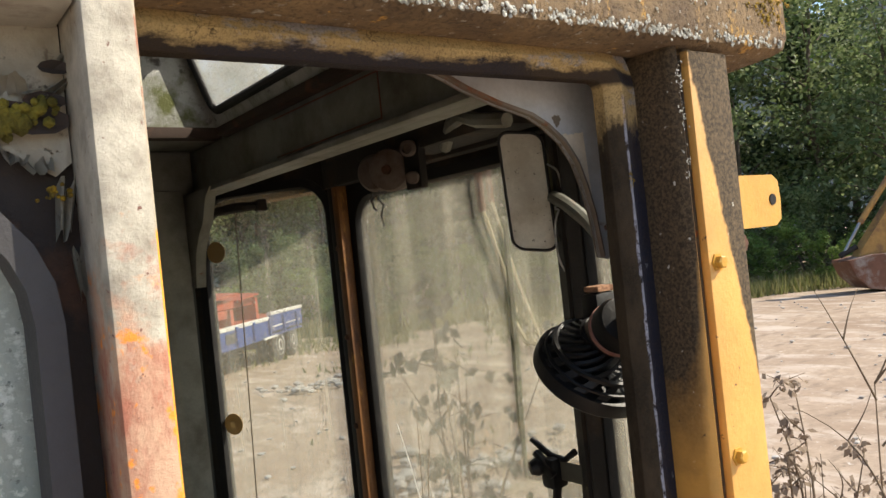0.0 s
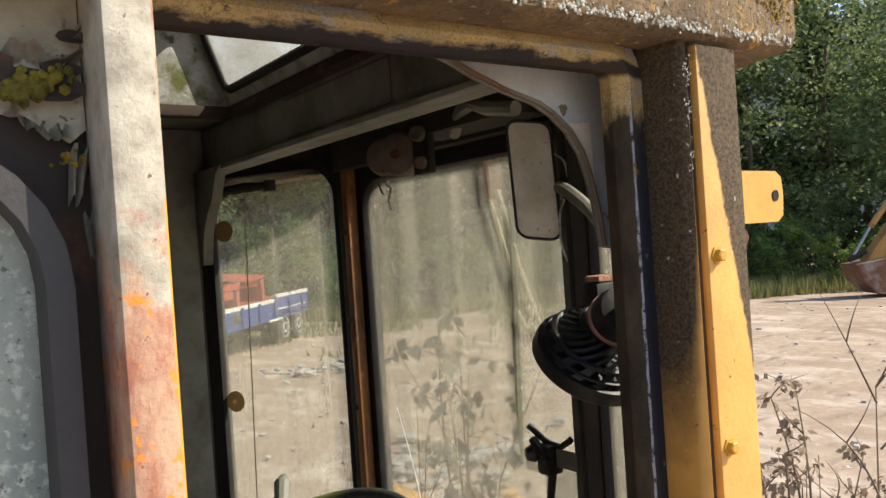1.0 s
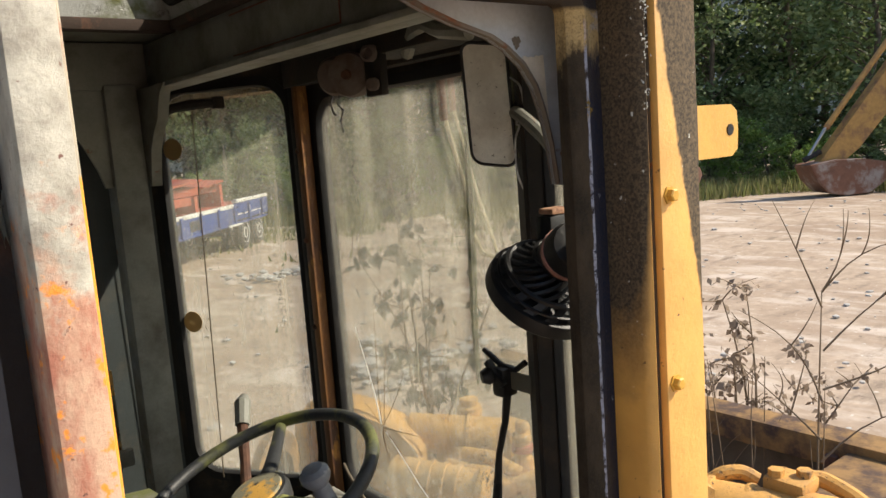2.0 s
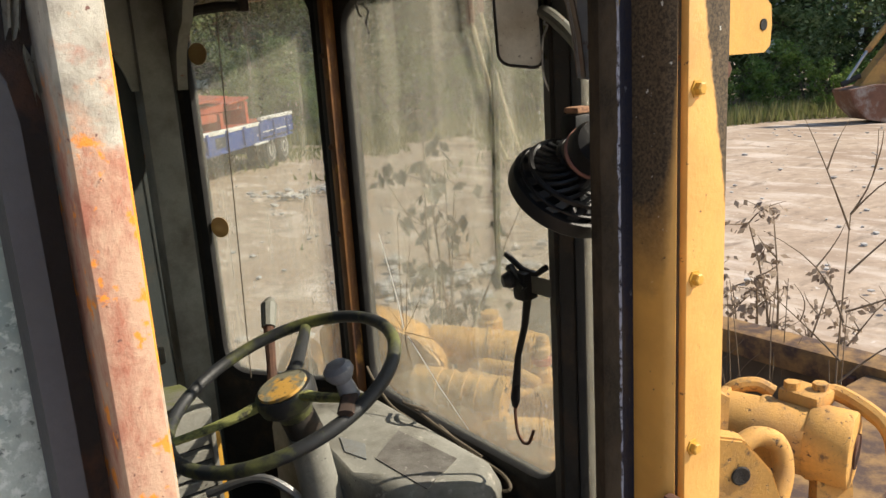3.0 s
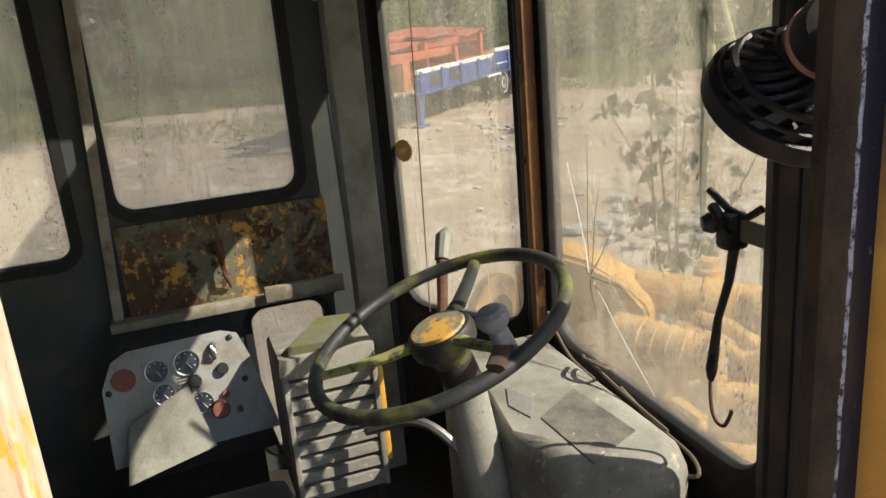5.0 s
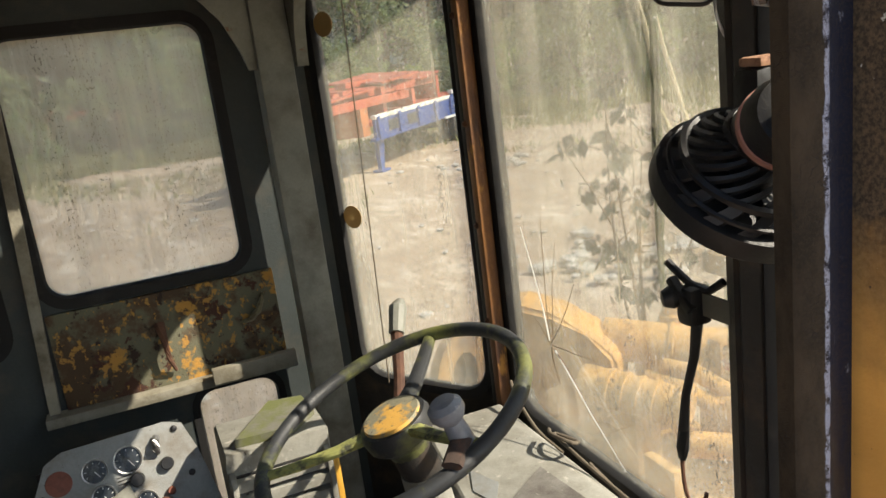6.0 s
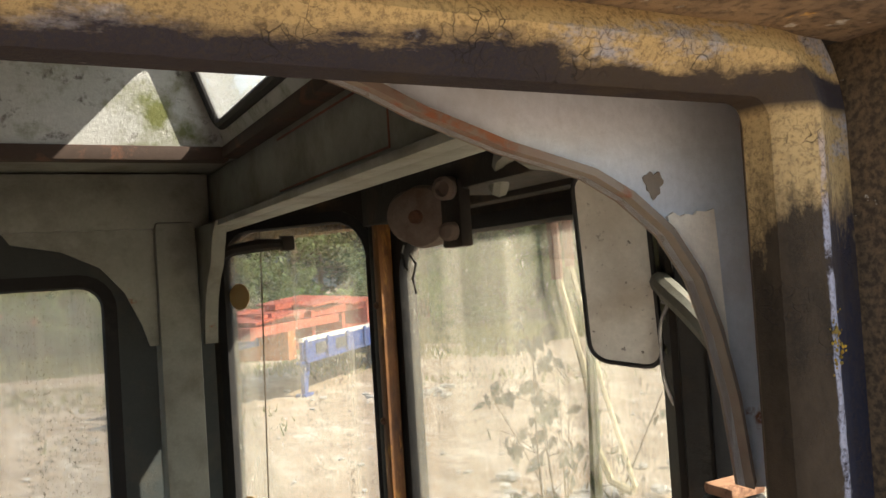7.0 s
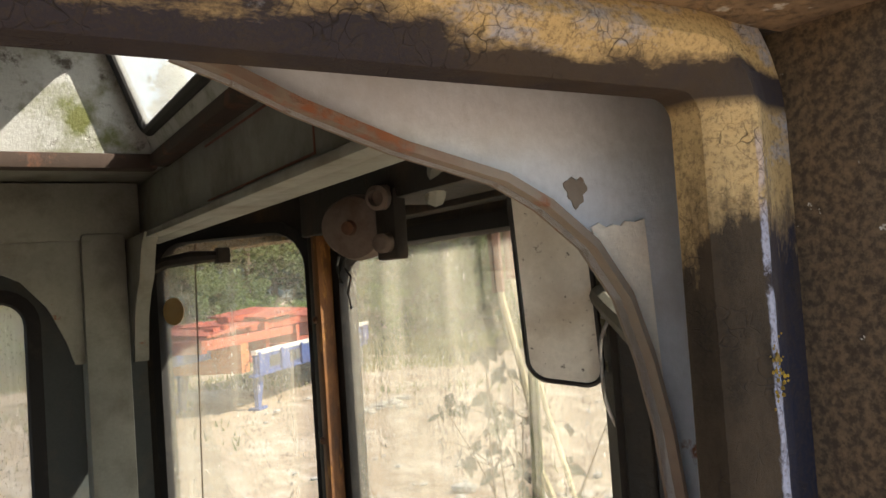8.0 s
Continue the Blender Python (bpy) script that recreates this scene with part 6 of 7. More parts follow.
prism(bm, [(0.70, 0.40, 1.50), (0.70, 0.40, 1.98), (0.76, 0.38, 2.05), (0.83, 0.34, 2.03), (0.90, 0.30, 1.93), (0.92, 0.28, 1.80), (1.02, 0.22, 1.62), (1.02, 0.22, 1.50)], (0.03, 0.045, 0.0))
bmesh.ops.bevel(bm, geom=list(bm.edges), offset=0.006, segments=2, affect="EDGES")
part("plate", bm, YC, ear)
part("hole", lathe(bmesh.new(), [(0.026, 0), (0.022, 0.003), (0.0, 0.001)], along((0.815, 0.337, 1.94), (0.60, -0.05, 1.94)), 18), M["dark"], ear)
bm = bmesh.new()
prism(bm, [(0.80, 0.42, 1.98), (0.81, 0.42, 2.10), (0.835, 0.41, 2.13), (0.855, 0.40, 2.115), (0.85, 0.40, 1.98)], (0.02, 0.03, 0.0))
part("horn", bm, YC, ear)

# front blade on the ground
blade = thing("dozer_blade", (3.6, 1.6, -0.40), "rusty yellow dozer blade standing on the ground", "dozer blade")
part("top_flange", box(bmesh.new(), 3.40, 3.62, -0.35, 4.2, 1.07, 1.23, 0.015), M["beam"], blade)
part("sheet", box(bmesh.new(), 3.60, 3.66, -0.35, 4.2, -0.40, 1.08, 0.01), M["blade_sheet"], blade)
for y in (1.28, 2.5, 3.6):
    part("rib", box(bmesh.new(), 3.36, 3.60, y, y + 0.07, 0.2, 1.15, 0.01), M["rusty"], blade)
part("push_arm", box(bmesh.new(), 1.4, 3.60, 0.3, 0.46, 0.35, 0.60, 0.02), M["dark"], blade)

# ---- saplings and shrubs near the machine ----
rnd = random.Random(5)


def branch(bm, a, b, r, bend=0.06, seg=6):
    """A bent, thinning branch. Returns places along it."""
    a, b = Vector(a), Vector(b)
    off = Vector((rnd.uniform(-1, 1), rnd.uniform(-1, 1), rnd.uniform(-0.5, 1))) * bend * (b - a).length
    pts = [a.lerp(b, t) + off * math.sin(math.pi * t) for t in [k / 6 for k in range(7)]]
    sweep(bm, pts, [r * (1 - 0.75 * k / 6) for k in range(7)], seg)
    return pts


def leaf_at(bm, p, size, droop=0.7):
    d = Vector((rnd.uniform(-1, 1), rnd.uniform(-1, 1), rnd.uniform(-1.2, 0.4) * droop - droop * 0.5)).normalized()
    s = d.cross(Vector((rnd.uniform(-1, 1), rnd.uniform(-1, 1), 0.3))).normalized() * size * 0.32
    up = d.cross(s).normalized() * size * 0.12
    q = [p, p + d * size * 0.4 + s, p + d * size * 0.45 + up * 0.4, p + d * size * 0.4 - s, p + d * size]
    v = [bm.verts.new(k) for k in q]
    bm.faces.new((v[0], v[1], v[2]))
    bm.faces.new((v[0], v[2], v[3]))
    bm.faces.new((v[1], v[4], v[2]))
    bm.faces.new((v[2], v[4], v[3]))


def shrub(name, at, top, spread, stems, leaves, size, material, label, droop=0.8):
    ob = thing(name, at, label, "shrub")
    bl = bmesh.new()
    for k in range(stems):
        bs = bmesh.new()
        tip = Vector(top) + Vector((rnd.uniform(-1, 1) * spread, rnd.uniform(-1, 1) * spread, rnd.uniform(-0.35, 0.1) * (top[2] - at[2])))
        main = branch(bs, Vector(at) + Vector((rnd.uniform(-0.1, 0.1), rnd.uniform(-0.1, 0.1), 0)), tip, 0.018)
        spots = list(main[3:])
        for p in main[2:]:
            for _ in range(2):
                e = p + Vector((rnd.uniform(-1, 1), rnd.uniform(-1, 1), rnd.uniform(-0.2, 0.7))) * spread * 0.45
                spots += branch(bs, p, e, 0.007, 0.1, 4)[2:]
        part("stem", bs, M["twig"], ob)
        for _ in range(leaves // stems):
            leaf_at(bl, rnd.choice(spots) + Vector((rnd.uniform(-1, 1), rnd.uniform(-1, 1), rnd.uniform(-1, 1))) * 0.05, size * rnd.uniform(0.6, 1.2), droop)
    if leaves:
        f = part("leaves", bl, material, ob)
        f["kind"] = "stuff"
    else:
        bl.free()
    return ob


shrub("dead_shrub", (4.75, 2.75, -0.38), (4.72, 2.60, 1.55), 0.62, 10, 900, 0.075, M["leaf_dead"], "shrub with dry curled brown leaves behind the blade")
shrub("leafy_shrub", (4.1, 5.9, -0.38), (3.62, 5.35, 2.45), 0.75, 6, 190, 0.17, M["leaf_grey"], "sparse shrub with drooping dark leaves before the windscreen", 1.0)
sap = thing("sapling", (2.95, 1.18, -0.38), "thin bare branching sapling beside the blade", "sapling")
bm = bmesh.new()
trunk_ = branch(bm, (2.92, 1.15, -0.38), (3.38, 1.36, 2.06), 0.012, 0.02)
part("trunk", bm, M["twig"], sap)
for k, (a, b) in enumerate((((3.38, 1.36, 2.06), (3.50, 1.30, 2.50)), ((3.36, 1.35, 1.98), (3.32, 1.60, 2.56)), ((3.38, 1.36, 2.06), (3.55, 0.95, 2.36)), ((3.33, 1.33, 1.75), (3.6, 0.85, 2.25)), ((3.28, 1.31, 1.55), (3.5, 0.8, 1.95)), ((3.25, 1.30, 1.50), (3.2, 1.75, 1.95)), ((3.15, 1.26, 1.2), (3.4, 0.7, 1.55)), ((3.20, 1.28, 1.3), (3.1, 1.75, 1.7)))):
    bm = bmesh.new()
    pts = branch(bm, a, b, 0.006, 0.10)
    branch(bm, pts[3], pts[3] + Vector((rnd.uniform(-0.2, 0.2), rnd.uniform(-0.2, 0.2), 0.25)), 0.005, 0.1, 4)
    part("branch", bm, M["twig"], sap)
for k in range(14):
    y = rnd.uniform(1.0, 2.4)
    bm = bmesh.new()
    x = 3.15 + rnd.uniform(-0.12, 0.12)
    p = branch(bm, (x, y, -0.38), (x + rnd.uniform(-0.15, 0.25), y + rnd.uniform(-0.3, 0.3), rnd.uniform(1.3, 1.75)), 0.008, 0.05, 5)
    branch(bm, p[4], p[4] + Vector((rnd.uniform(-0.15, 0.15), rnd.uniform(-0.25, 0.25), 0.25)), 0.004, 0.1, 4)
    tagged(part("bare_twig", bm, M["twig"]), "bare upright twig growing before the blade", "twig", "twigs at the blade")
for k, (a, b) in enumerate((((1.6, 2.9, 0.3), (1.45, 2.75, 2.12)), ((1.62, 2.9, 0.3), (1.8, 2.4, 2.15)), ((1.6, 2.85, 0.3), (1.65, 2.7, 2.2)), ((1.0, 2.7, 0.3), (0.95, 2.55, 2.3)))):
    bm = bmesh.new()
    branch(bm, (a[0], a[1], -0.38), b, 0.006, 0.03, 5)
    tagged(part("grass_stalk", bm, M["straw"]), "tall dry grass stalk before the windscreen", "grass stalk", "dry stalks")

# ---- the trailer across the yard ----
TM = Matrix.Translation((6.0, 19.45, 0)) @ Matrix.Rotation(radians(45.5), 4, "Z") @ Matrix.Scale(1.09, 4)


def tbox(*a, bevel=0.01):
    return box(bmesh.new(), *a, bevel)


trailer = thing("trailer", (6.0, 19.45, 0), "blue low-bed trailer with white trim and twin axles", "trailer", fit=None)


def tpart(name, bm, mat, parent=trailer, label=""):
    return part(name, bm, M[mat], parent, label, fit=TM)


for y in (0.0, 2.3):
    tpart("side_rail", tbox(-0.35, 4.6, y - 0.04, y + 0.04, 0.86, 1.30), "blue_paint")
    tpart("side_rail", tbox(4.75, 7.6, y - 0.04, y + 0.04, 0.92, 1.42), "blue_paint")
    tpart("trim", tbox(-0.35, 4.6, y - 0.07, y + 0.07, 1.30, 1.40), "white", label="white painted top rail")
    tpart("trim", tbox(4.75, 7.6, y - 0.07, y + 0.07, 1.42, 1.52), "white", label="white painted top rail")
    tpart("lower_rail", tbox(-0.5, 7.4, y - 0.08, y + 0.08, 0.80, 0.87), "blue_paint")
for k in range(7):
    tpart("rib", tbox(-0.3 + 1.2 * k, -0.18 + 1.2 * k, -0.11, -0.04, 0.82, 1.36), "blue_paint")
for s0, s1 in ((0.35, 1.0), (1.5, 2.2)):
    tpart("recess", tbox(s0, s1, -0.055, -0.038, 0.95, 1.22), "trailer_dark")
tpart("deck", tbox(-0.4, 7.5, 0.04, 2.26, 1.15, 1.25), "red_paint", label="faded red deck")
tpart("gooseneck", tbox(-3.4, -0.3, 0.85, 1.45, 1.30, 1.58), "blue_paint")
tpart("end_beam", tbox(-0.75, -0.38, 0.1, 2.2, 0.95, 1.60), "orange_paint", label="orange end beam")
for y in (0.12, 2.1):
    bm = bmesh.new()
    prism(bm, [(-0.05, y, 0.86), (0.35, y, 0.86), (0.12, y, 0.05), (-0.02, y, 0.05)], (0, 0.10, 0))
    tpart("landing_leg", bm, "blue_paint")
    tpart("leg_foot", tbox(-0.15, 0.3, y - 0.08, y + 0.2, 0.0, 0.06), "blue_paint")
tpart("end_leg", tbox(-3.3, -3.1, 0.95, 1.35, 0.0, 1.30), "trailer_dark")
tpart("axle_frame", tbox(4.8, 7.4, 0.5, 1.8, 0.55, 0.95), "trailer_dark")
for s in (5.35, 6.55):
    tpart("axle", tbox(s - 0.08, s + 0.08, 0.05, 2.25, 0.42, 0.58), "trailer_dark")
    for y0 in (-0.05, 0.30, 1.75, 2.10):
        bm = bmesh.new()
        lathe(bm, [(0.26, 0.0), (0.44, 0.01), (0.50, 0.06), (0.50, 0.22), (0.44, 0.27), (0.26, 0.28)], along((s, y0, 0.50), (s, y0 + 1, 0.50)), 28)
        w = tpart("tyre", bm, "tyre")
        bm = bmesh.new()
        lathe(bm, [(0.0, 0.03), (0.11, 0.02), (0.13, -0.012), (0.25, 0.025), (0.31, -0.008), (0.31, 0.25), (0.0, 0.25)], along((s, y0, 0.50), (s, y0 + 1, 0.50)), 24)
        part("rim", bm, M["white"], w, "white wheel rim", fit=TM)
tpart("mudguard", tbox(4.85, 7.3, -0.06, 0.55, 1.06, 1.10), "white")
tpart("bumper", tbox(3.9, 4.9, -0.16, -0.10, 0.78, 0.84), "white")
tpart("lamp", tbox(7.6, 7.66, -0.02, 0.2, 1.2, 1.36), "white")

ramp_ = thing("folded_ramp", (6, 19, 1.25), "faded red steel ramp frames folded on the trailer", "ramp", fit=None)
for x0, x1, y0, y1, z0, z1 in ((-2.3, 2.2, 0.15, 0.35, 1.60, 1.80), (-2.3, 2.6, 1.9, 2.1, 1.60, 1.80), (-1.2, 5.0, 0.5, 0.75, 1.80, 2.02), (-0.8, 5.4, 1.5, 1.75, 1.88, 2.10), (0.2, 4.6, 0.9, 1.2, 2.06, 2.20), (-2.3, -2.1, 0.15, 2.1, 1.55, 1.82), (2.4, 2.6, 0.15, 2.1, 1.35, 1.80), (4.8, 5.0, 0.4, 1.8, 1.25, 2.0), (-0.9, -0.7, 0.4, 2.0, 1.5, 2.05), (0.9, 1.1, 0.3, 2.0, 1.25, 1.98), (2.0, 7.2, 0.2, 2.2, 1.25, 1.36)):
    tpart("beam", tbox(x0, x1, y0, y1, z0, z1), "red_paint", ramp_)
for x0, x1, z in ((-1.8, 0.6, 1.84), (1.0, 3.4, 2.05), (3.5, 4.9, 1.95)):
    bm = bmesh.new()
    prism(bm, [(x0, 0.3, z), (x1, 0.3, z + 0.12), (x1, 1.9, z + 0.22), (x0, 1.9, z + 0.1)], (0, 0, 0.05))
    tpart("plate", bm, "red_paint", ramp_)

# ---- excavator arm at the yard's edge ----
EX = Matrix.Translation((28.9, 13.0, 0)) @ Matrix.Rotation(math.atan2(-0.6, 0.8), 4, "Z") @ Matrix.Scale(1.12, 4)
arm = thing("excavator_arm", (28.1, 13.6, 0), "ochre excavator arm with a rusty bucket on the ground", "excavator", fit=None)


def epart(name, bm, mat, label=""):
    return part(name, bm, M[mat], arm, label, fit=EX)


bm = bmesh.new()
prism(bm, [(-1.35, -0.6, 1.05), (-1.15, -0.6, 0.55), (-0.75, -0.6, 0.12), (-0.2, -0.6, 0.0), (0.6, -0.6, 0.05), (1.1, -0.6, 0.4), (1.2, -0.6, 1.0), (0.4, -0.6, 1.15), (-0.5, -0.6, 1.18)], (0, 1.2, 0))
bmesh.ops.bevel(bm, geom=list(bm.edges), offset=0.03, segments=2, affect="EDGES")
epart("bucket", bm, "bucket", "rusty red-brown bucket")
bm = bmesh.new()
prism(bm, [(-0.9, -0.25, 1.05), (-0.55, -0.25, 1.55), (2.6, -0.25, 5.6), (3.4, -0.25, 5.4), (3.1, -0.25, 4.6), (0.45, -0.25, 1.5), (-0.2, -0.25, 1.0)], (0, 0.5, 0))
bmesh.ops.bevel(bm, geom=list(bm.edges), offset=0.03, segments=2, affect="EDGES")
epart("stick", bm, "excavator")
bm = bmesh.new()
sweep(bm, [(-1.25, 0, 1.15), (-0.5, 0, 2.3)], 0.05, 10)
epart("cylinder_rod", bm, "silver")
bm = bmesh.new()
sweep(bm, [(-0.55, 0, 2.2), (1.6, 0, 5.0)], 0.10, 12)
epart("cylinder", bm, "excavator")
bm = bmesh.new()
sweep(bm, [(-1.3, 0.0, 1.2), (-0.75, 0.0, 1.45)], 0.09, 10)
epart("link", bm, "dark")
bm = bmesh.new()
prism(bm, [(2.6, -0.3, 5.6), (3.3, -0.3, 5.9), (7.5, -0.3, 4.2), (9.5, -0.3, 2.0), (9.0, -0.3, 1.4), (7.0, -0.3, 3.4), (3.2, -0.3, 5.0)], (0, 0.6, 0))
epart("boom", bm, "excavator")
epart("turret", tbox(8.6, 12.5, -1.4, 1.4, 1.0, 2.4, bevel=0.1), "excavator")
for y in (-1.5, 1.0):
    epart("track", tbox(8.0, 12.6, y, y + 0.55, 0.0, 0.95, bevel=0.3), "tyre")

# ---- a red boom far off in the field ----
far_boom = thing("red_implement", (-0.7, 40, 0), "faded red farm implement far off in the grass", "farm implement", fit=None)
for x0, x1, z0, z1 in ((-2.6, 1.4, 1.95, 2.25), (-2.6, -2.2, 0.0, 1.95), (0.4, 0.7, 0.0, 1.95), (-2.4, -1.2, 2.2, 2.5)):
    part("beam", box(bmesh.new(), x0 - 0.7, x1 - 0.7, 39.8, 40.1, z0, z1, 0.02), M["red_paint"], far_boom, fit=None)

# ---- trees and shrubs round the yard ----
rt = random.Random(11)


def leaves_mesh(bm, spots, size, count, spread):
    for _ in range(count):
        p = rt.choice(spots) + Vector((rt.gauss(0, 1), rt.gauss(0, 1), rt.gauss(0, 0.8))) * spread
        d = Vector((rt.uniform(-1, 1), rt.uniform(-1, 1), rt.uniform(-0.8, 0.6))).normalized()
        s = d.cross(Vector((rt.uniform(-1, 1), rt.uniform(-1, 1), rt.uniform(-1, 1)))).normalized()
        k = size * rt.uniform(0.6, 1.3)
        v = [bm.verts.new(q) for q in (p - d * k, p + s * k * 0.5, p + d * k, p - s * k * 0.5)]
        bm.faces.new(v)


def tree(name, height, leafed, size, count, conifer=False, bare=0.12, label="", wide=0.22):
    ob = thing(name, (0, 0, 0), label, "tree", "trees round the yard", fit=None)
    bm = bmesh.new()
    n = 10
    line = [Vector((0.25 * math.sin(k * 0.9) * (not conifer), 0.2 * math.cos(k * 1.3) * (not conifer), height * k / n)) for k in range(n + 1)]
    sweep(bm, line, [height * 0.016 * (1 - 0.85 * k / n) for k in range(n + 1)], 8)
    spots = []
    limbs = 40 if conifer else 26
    for k in range(limbs):
        t = bare + (1 - bare) * (k + rt.random()) / limbs * 0.97
        p = Vector((0, 0, height * t))
        a = rt.uniform(0, 2 * math.pi)
        reach = height * (wide * (1 - t) + 0.02) if conifer else height * wide * (0.35 + 0.9 * math.sin(math.pi * min(1, t * 0.85 + 0.1))) * rt.uniform(0.6, 1.2)
        e = p + Vector((math.cos(a) * reach, math.sin(a) * reach, -0.15 * reach if conifer else reach * rt.uniform(0.2, 0.9)))
        sweep(bm, [p, p.lerp(e, 0.5) + Vector((0, 0, 0.06 * reach)), e], [height * 0.005 * (1.2 - t), height * 0.003, 0.01], 5)
        spots += [p.lerp(e, s) for s in (0.35, 0.5, 0.65, 0.8, 0.9, 1.0)]
    part("trunk", bm, M["bark"], ob, fit=None)
    bm = bmesh.new()
    leaves_mesh(bm, spots, size, count, height * (0.02 if conifer else 0.045))
    part("crown", bm, M[leafed], ob, fit=None)
    return ob


protos = [
    tree("broadleaf_tree", 15, "leaves", 0.17, 6500, label="tall broad-leaved tree in full green leaf"),
    tree("broadleaf_tree", 12, "leaves", 0.15, 6000, bare=0.04, label="broad-leaved tree in green leaf, branched to the ground", wide=0.26),
    tree("conifer_tree", 19, "needles", 0.24, 6500, True, 0.05, label="tall dark green conifer", wide=0.24),
    tree("conifer_tree", 16, "needles", 0.22, 6000, True, 0.03, label="dark green conifer with low branches", wide=0.26),
]
bushes = [
    tree("green_shrub", 2.6, "bright_leaves", 0.085, 3000, bare=0.0, label="bright green leafy shrub at the yard's edge", wide=0.42),
    tree("green_shrub", 3.6, "leaves", 0.10, 3200, bare=0.0, label="green leafy shrub at the yard's edge", wide=0.36),
]
for b in bushes:
    tagged(b, category="shrub", group="shrubs round the yard")


def ring_place(a, r):
    return r * math.cos(radians(a)), r * math.sin(radians(a))


first = set()
for row, (r0, step, pool) in enumerate(((45, 5.2, (1, 0, 3)), (52, 5.0, (2, 0, 3, 2)), (62, 4.6, (2, 3, 2)))):
    a = -12.0 + row
    while a < 128:
        k = pool[rt.randrange(len(pool))]
        x, y = ring_place(a + rt.uniform(-1.2, 1.2), r0 + rt.uniform(-2.5, 2.5))
        s = rt.uniform(0.8, 1.15)
        m = Matrix.Translation((x, y, 0)) @ Matrix.Rotation(rt.uniform(0, 6.28), 4, "Z") @ Matrix.Diagonal((s, s, s * rt.uniform(0.9, 1.1), 1))
        if k not in first:
            first.add(k)
            protos[k].matrix_world = m
        else:
            c = copy_thing(protos[k], m)
            c.matrix_world = m
        a += step * rt.uniform(0.7, 1.2)
first = set()
for row, (r0, step) in enumerate(((36.0, 3.0), (39.5, 2.6))):
    a = -8.0 + row
    while a < 122:
        k = 0 if rt.random() < (0.65 if row == 0 else 0.25) else 1
        x, y = ring_place(a + rt.uniform(-1, 1), r0 + rt.uniform(-1.2, 1.6))
        s = rt.uniform(0.6, 1.2)
        m = Matrix.Translation((x, y, -0.05)) @ Matrix.Rotation(rt.uniform(0, 6.28), 4, "Z") @ Matrix.Diagonal((s, s, s, 1))
        if k not in first:
            first.add(k)
            bushes[k].matrix_world = m
        else:
            c = copy_thing(bushes[k], m)
            c.matrix_world = m
        a += step * rt.uniform(0.7, 1.3)

# grass at the yard's edge
bm = bmesh.new()
for _ in range(26000):
    a = rt.uniform(-8, 122)
    r = 31.5 + abs(rt.gauss(0, 3.2)) + 1.5 * math.sin(a * 0.3)
    x, y = ring_place(a, r)
    h = rt.uniform(0.25, 0.85)
    w = rt.uniform(0.02, 0.05)
    t = rt.uniform(0, 3.14)
    dx, dy = w * math.cos(t), w * math.sin(t)
    v = [bm.verts.new(q) for q in ((x - dx, y - dy, 0), (x + dx, y + dy, 0), (x + rt.uniform(-0.2, 0.2), y + rt.uniform(-0.2, 0.2), h))]
    bm.faces.new(v)
tagged(part("grass", bm, M["grass"], fit=None), "tall green and straw-coloured grass round the yard", "grass", kind="stuff")

bm = bmesh.new()
for _ in range(22000):
    a = rt.uniform(44, 122)
    r = 34 - abs(rt.gauss(0, 5.5))
    x, y = ring_place(a, r)
    if noise.noise(Vector((x * 0.22, y * 0.22, 0))) < -0.02:
        continue
    h = rt.uniform(0.06, 0.30)
    w = rt.uniform(0.02, 0.06)
    t = rt.uniform(0, 3.14)
    dx, dy = w * math.cos(t), w * math.sin(t)
    bm.faces.new([bm.verts.new(q) for q in ((x - dx, y - dy, -0.05), (x + dx, y + dy, -0.05), (x + rt.uniform(-0.15, 0.15), y + rt.uniform(-0.15, 0.15), h))])
tagged(part("weeds", bm, M["grass"], fit=None), "low weeds thinning out over the yard", "weeds", kind="stuff")

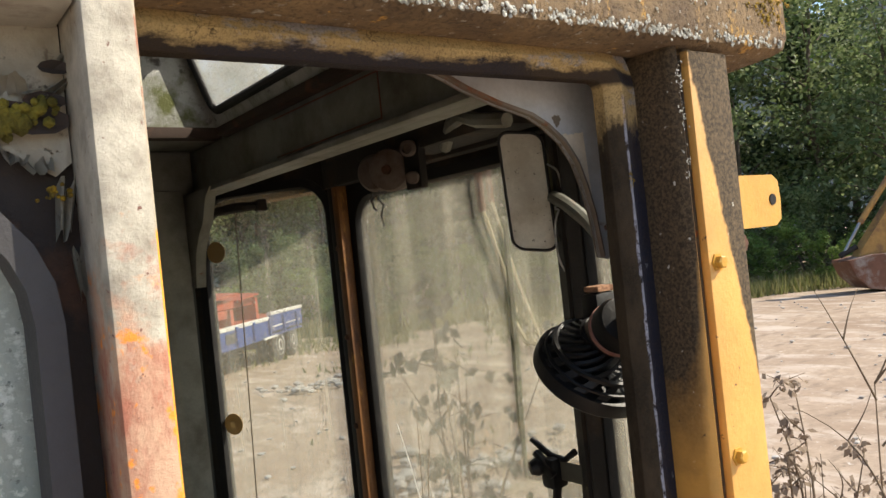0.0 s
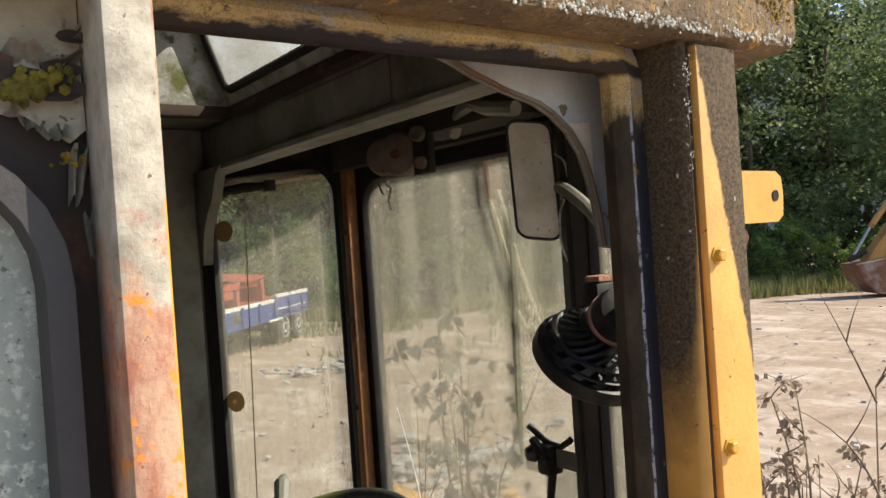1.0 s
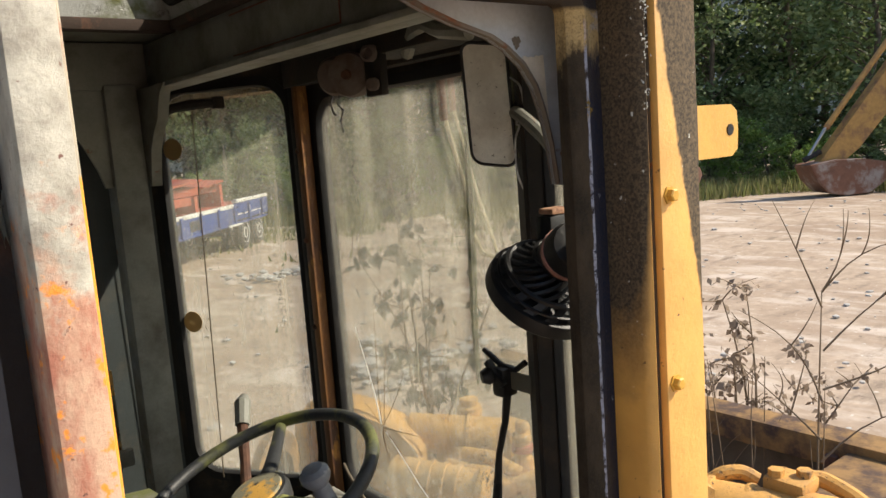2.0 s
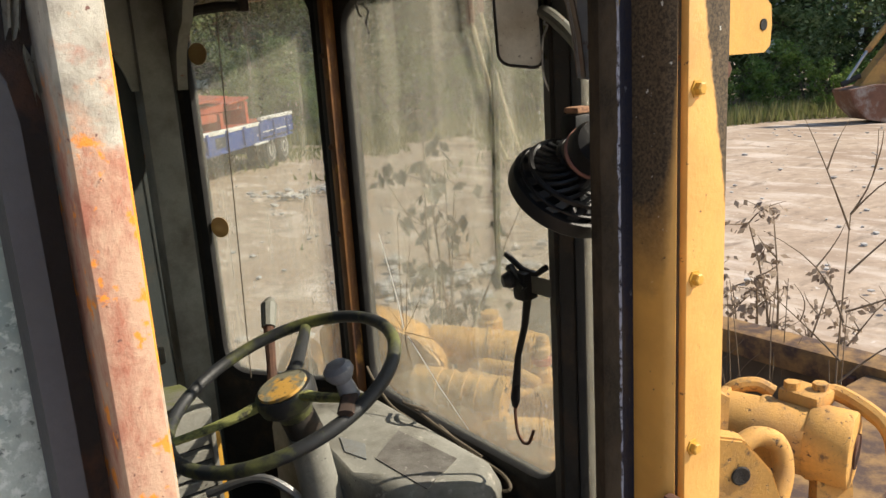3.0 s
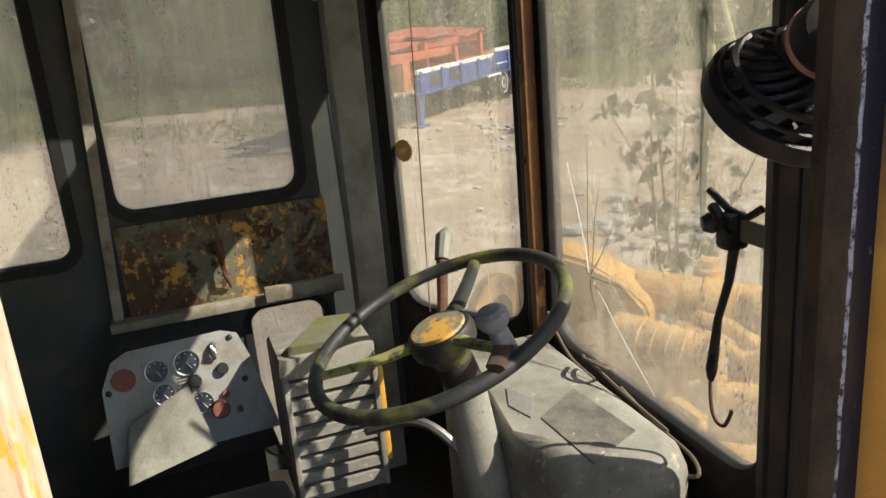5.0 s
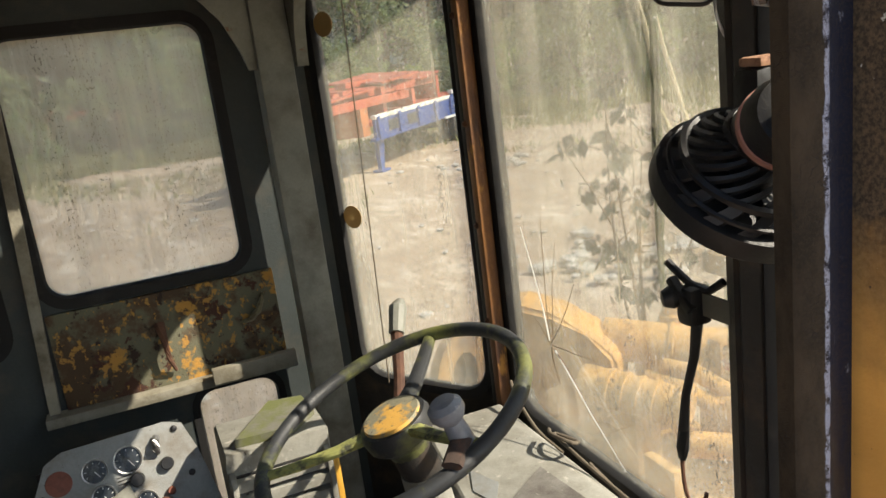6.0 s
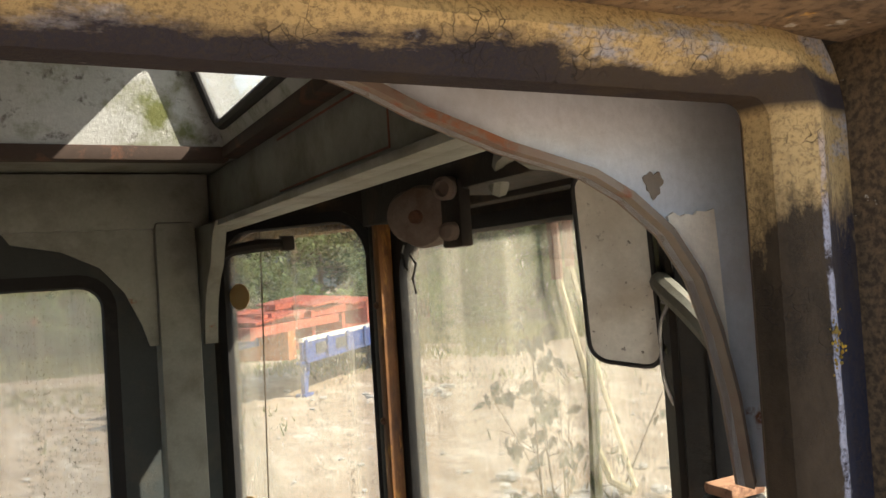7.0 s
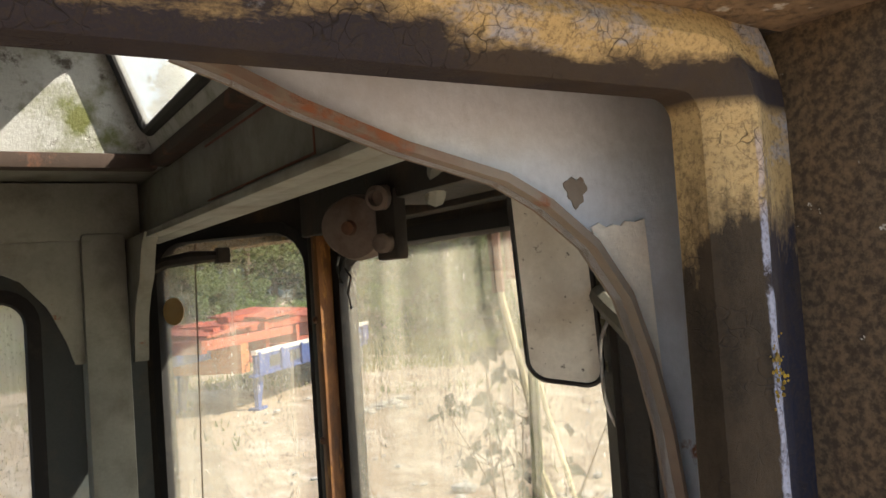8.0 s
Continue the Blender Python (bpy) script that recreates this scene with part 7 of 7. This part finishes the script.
# loose stones and a pale heap
bm = bmesh.new()
for _ in range(900):
    a, r = rt.uniform(-8, 120), 4 + 27 * rt.random() ** 0.7
    x, y = ring_place(a, r)
    s = rt.uniform(0.015, 0.06) * (2.0 if rt.random() < 0.04 else 1)
    bmesh.ops.create_icosphere(bm, subdivisions=1, radius=1, matrix=Matrix.Translation((x, y, s * 0.2 + 0.02)) @ Matrix.Rotation(rt.uniform(0, 3), 4, "Z") @ Matrix.Diagonal((s * rt.uniform(0.8, 1.6), s, s * 0.6, 1)))
tagged(part("gravel", bm, M["pebble"], fit=None), "scattered pale stones on the yard", "stones", kind="stuff")
bm = bmesh.new()
for cx, cy, n, sp in ((5.6, 8.0, 60, 0.75), (8.3, 17.3, 25, 0.6), (7.2, 17.0, 16, 0.9)):
    for _ in range(n):
        s = rt.uniform(0.04, 0.13)
        x, y = cx + rt.gauss(0, sp), cy + rt.gauss(0, sp * 0.7)
        bmesh.ops.create_icosphere(bm, subdivisions=1, radius=1, matrix=Matrix.Translation((x, y, s * 0.3 + 0.04)) @ Matrix.Rotation(rt.uniform(0, 3), 4, "Z") @ Matrix.Diagonal((s * rt.uniform(0.8, 1.7), s, s * 0.6, 1)))
tagged(part("rubble", bm, M["pebble"], fit=None), "small heaps of pale rubble on the yard", "rubble", kind="stuff")

# wooded hill in the distance
bm = bmesh.new()
ridge = []
for k in range(61):
    a = -30 + 3 * k
    x, y = ring_place(a, 420)
    h = 95 + 45 * noise.noise(Vector((k * 0.13, 0, 0))) + 10 * noise.noise(Vector((k * 0.7, 3, 0)))
    x2, y2 = ring_place(a, 190)
    ridge.append((bm.verts.new((x2, y2, -1)), bm.verts.new((x * 0.75, y * 0.75, h * 0.5)), bm.verts.new((x, y, h))))
for p, q in zip(ridge, ridge[1:]):
    bm.faces.new((p[0], q[0], q[1], p[1]))
    bm.faces.new((p[1], q[1], q[2], p[2]))
tagged(part("backdrop", bm, M["hill"], fit=None), "blue-green wooded hill far behind the trees", "hill", kind="structure")

# ---- the ground ----
bm = bmesh.new()
N = 90
def spread(k):
    s = 2 * k / N - 1
    return math.copysign(abs(s) ** 2.2, s) * 600
grid = [[bm.verts.new((spread(a), spread(b), 0.10 * noise.noise(Vector((spread(a) * 0.2, spread(b) * 0.2, 0))) if abs(spread(a)) < 60 else 0)) for b in range(N + 1)] for a in range(N + 1)]
for a in range(N):
    for b in range(N):
        bm.faces.new((grid[a][b], grid[a + 1][b], grid[a + 1][b + 1], grid[a][b + 1]))
tagged(part("ground", bm, M["ground"], fit=None), "dry pale gravel and dirt yard", "ground", kind="structure")
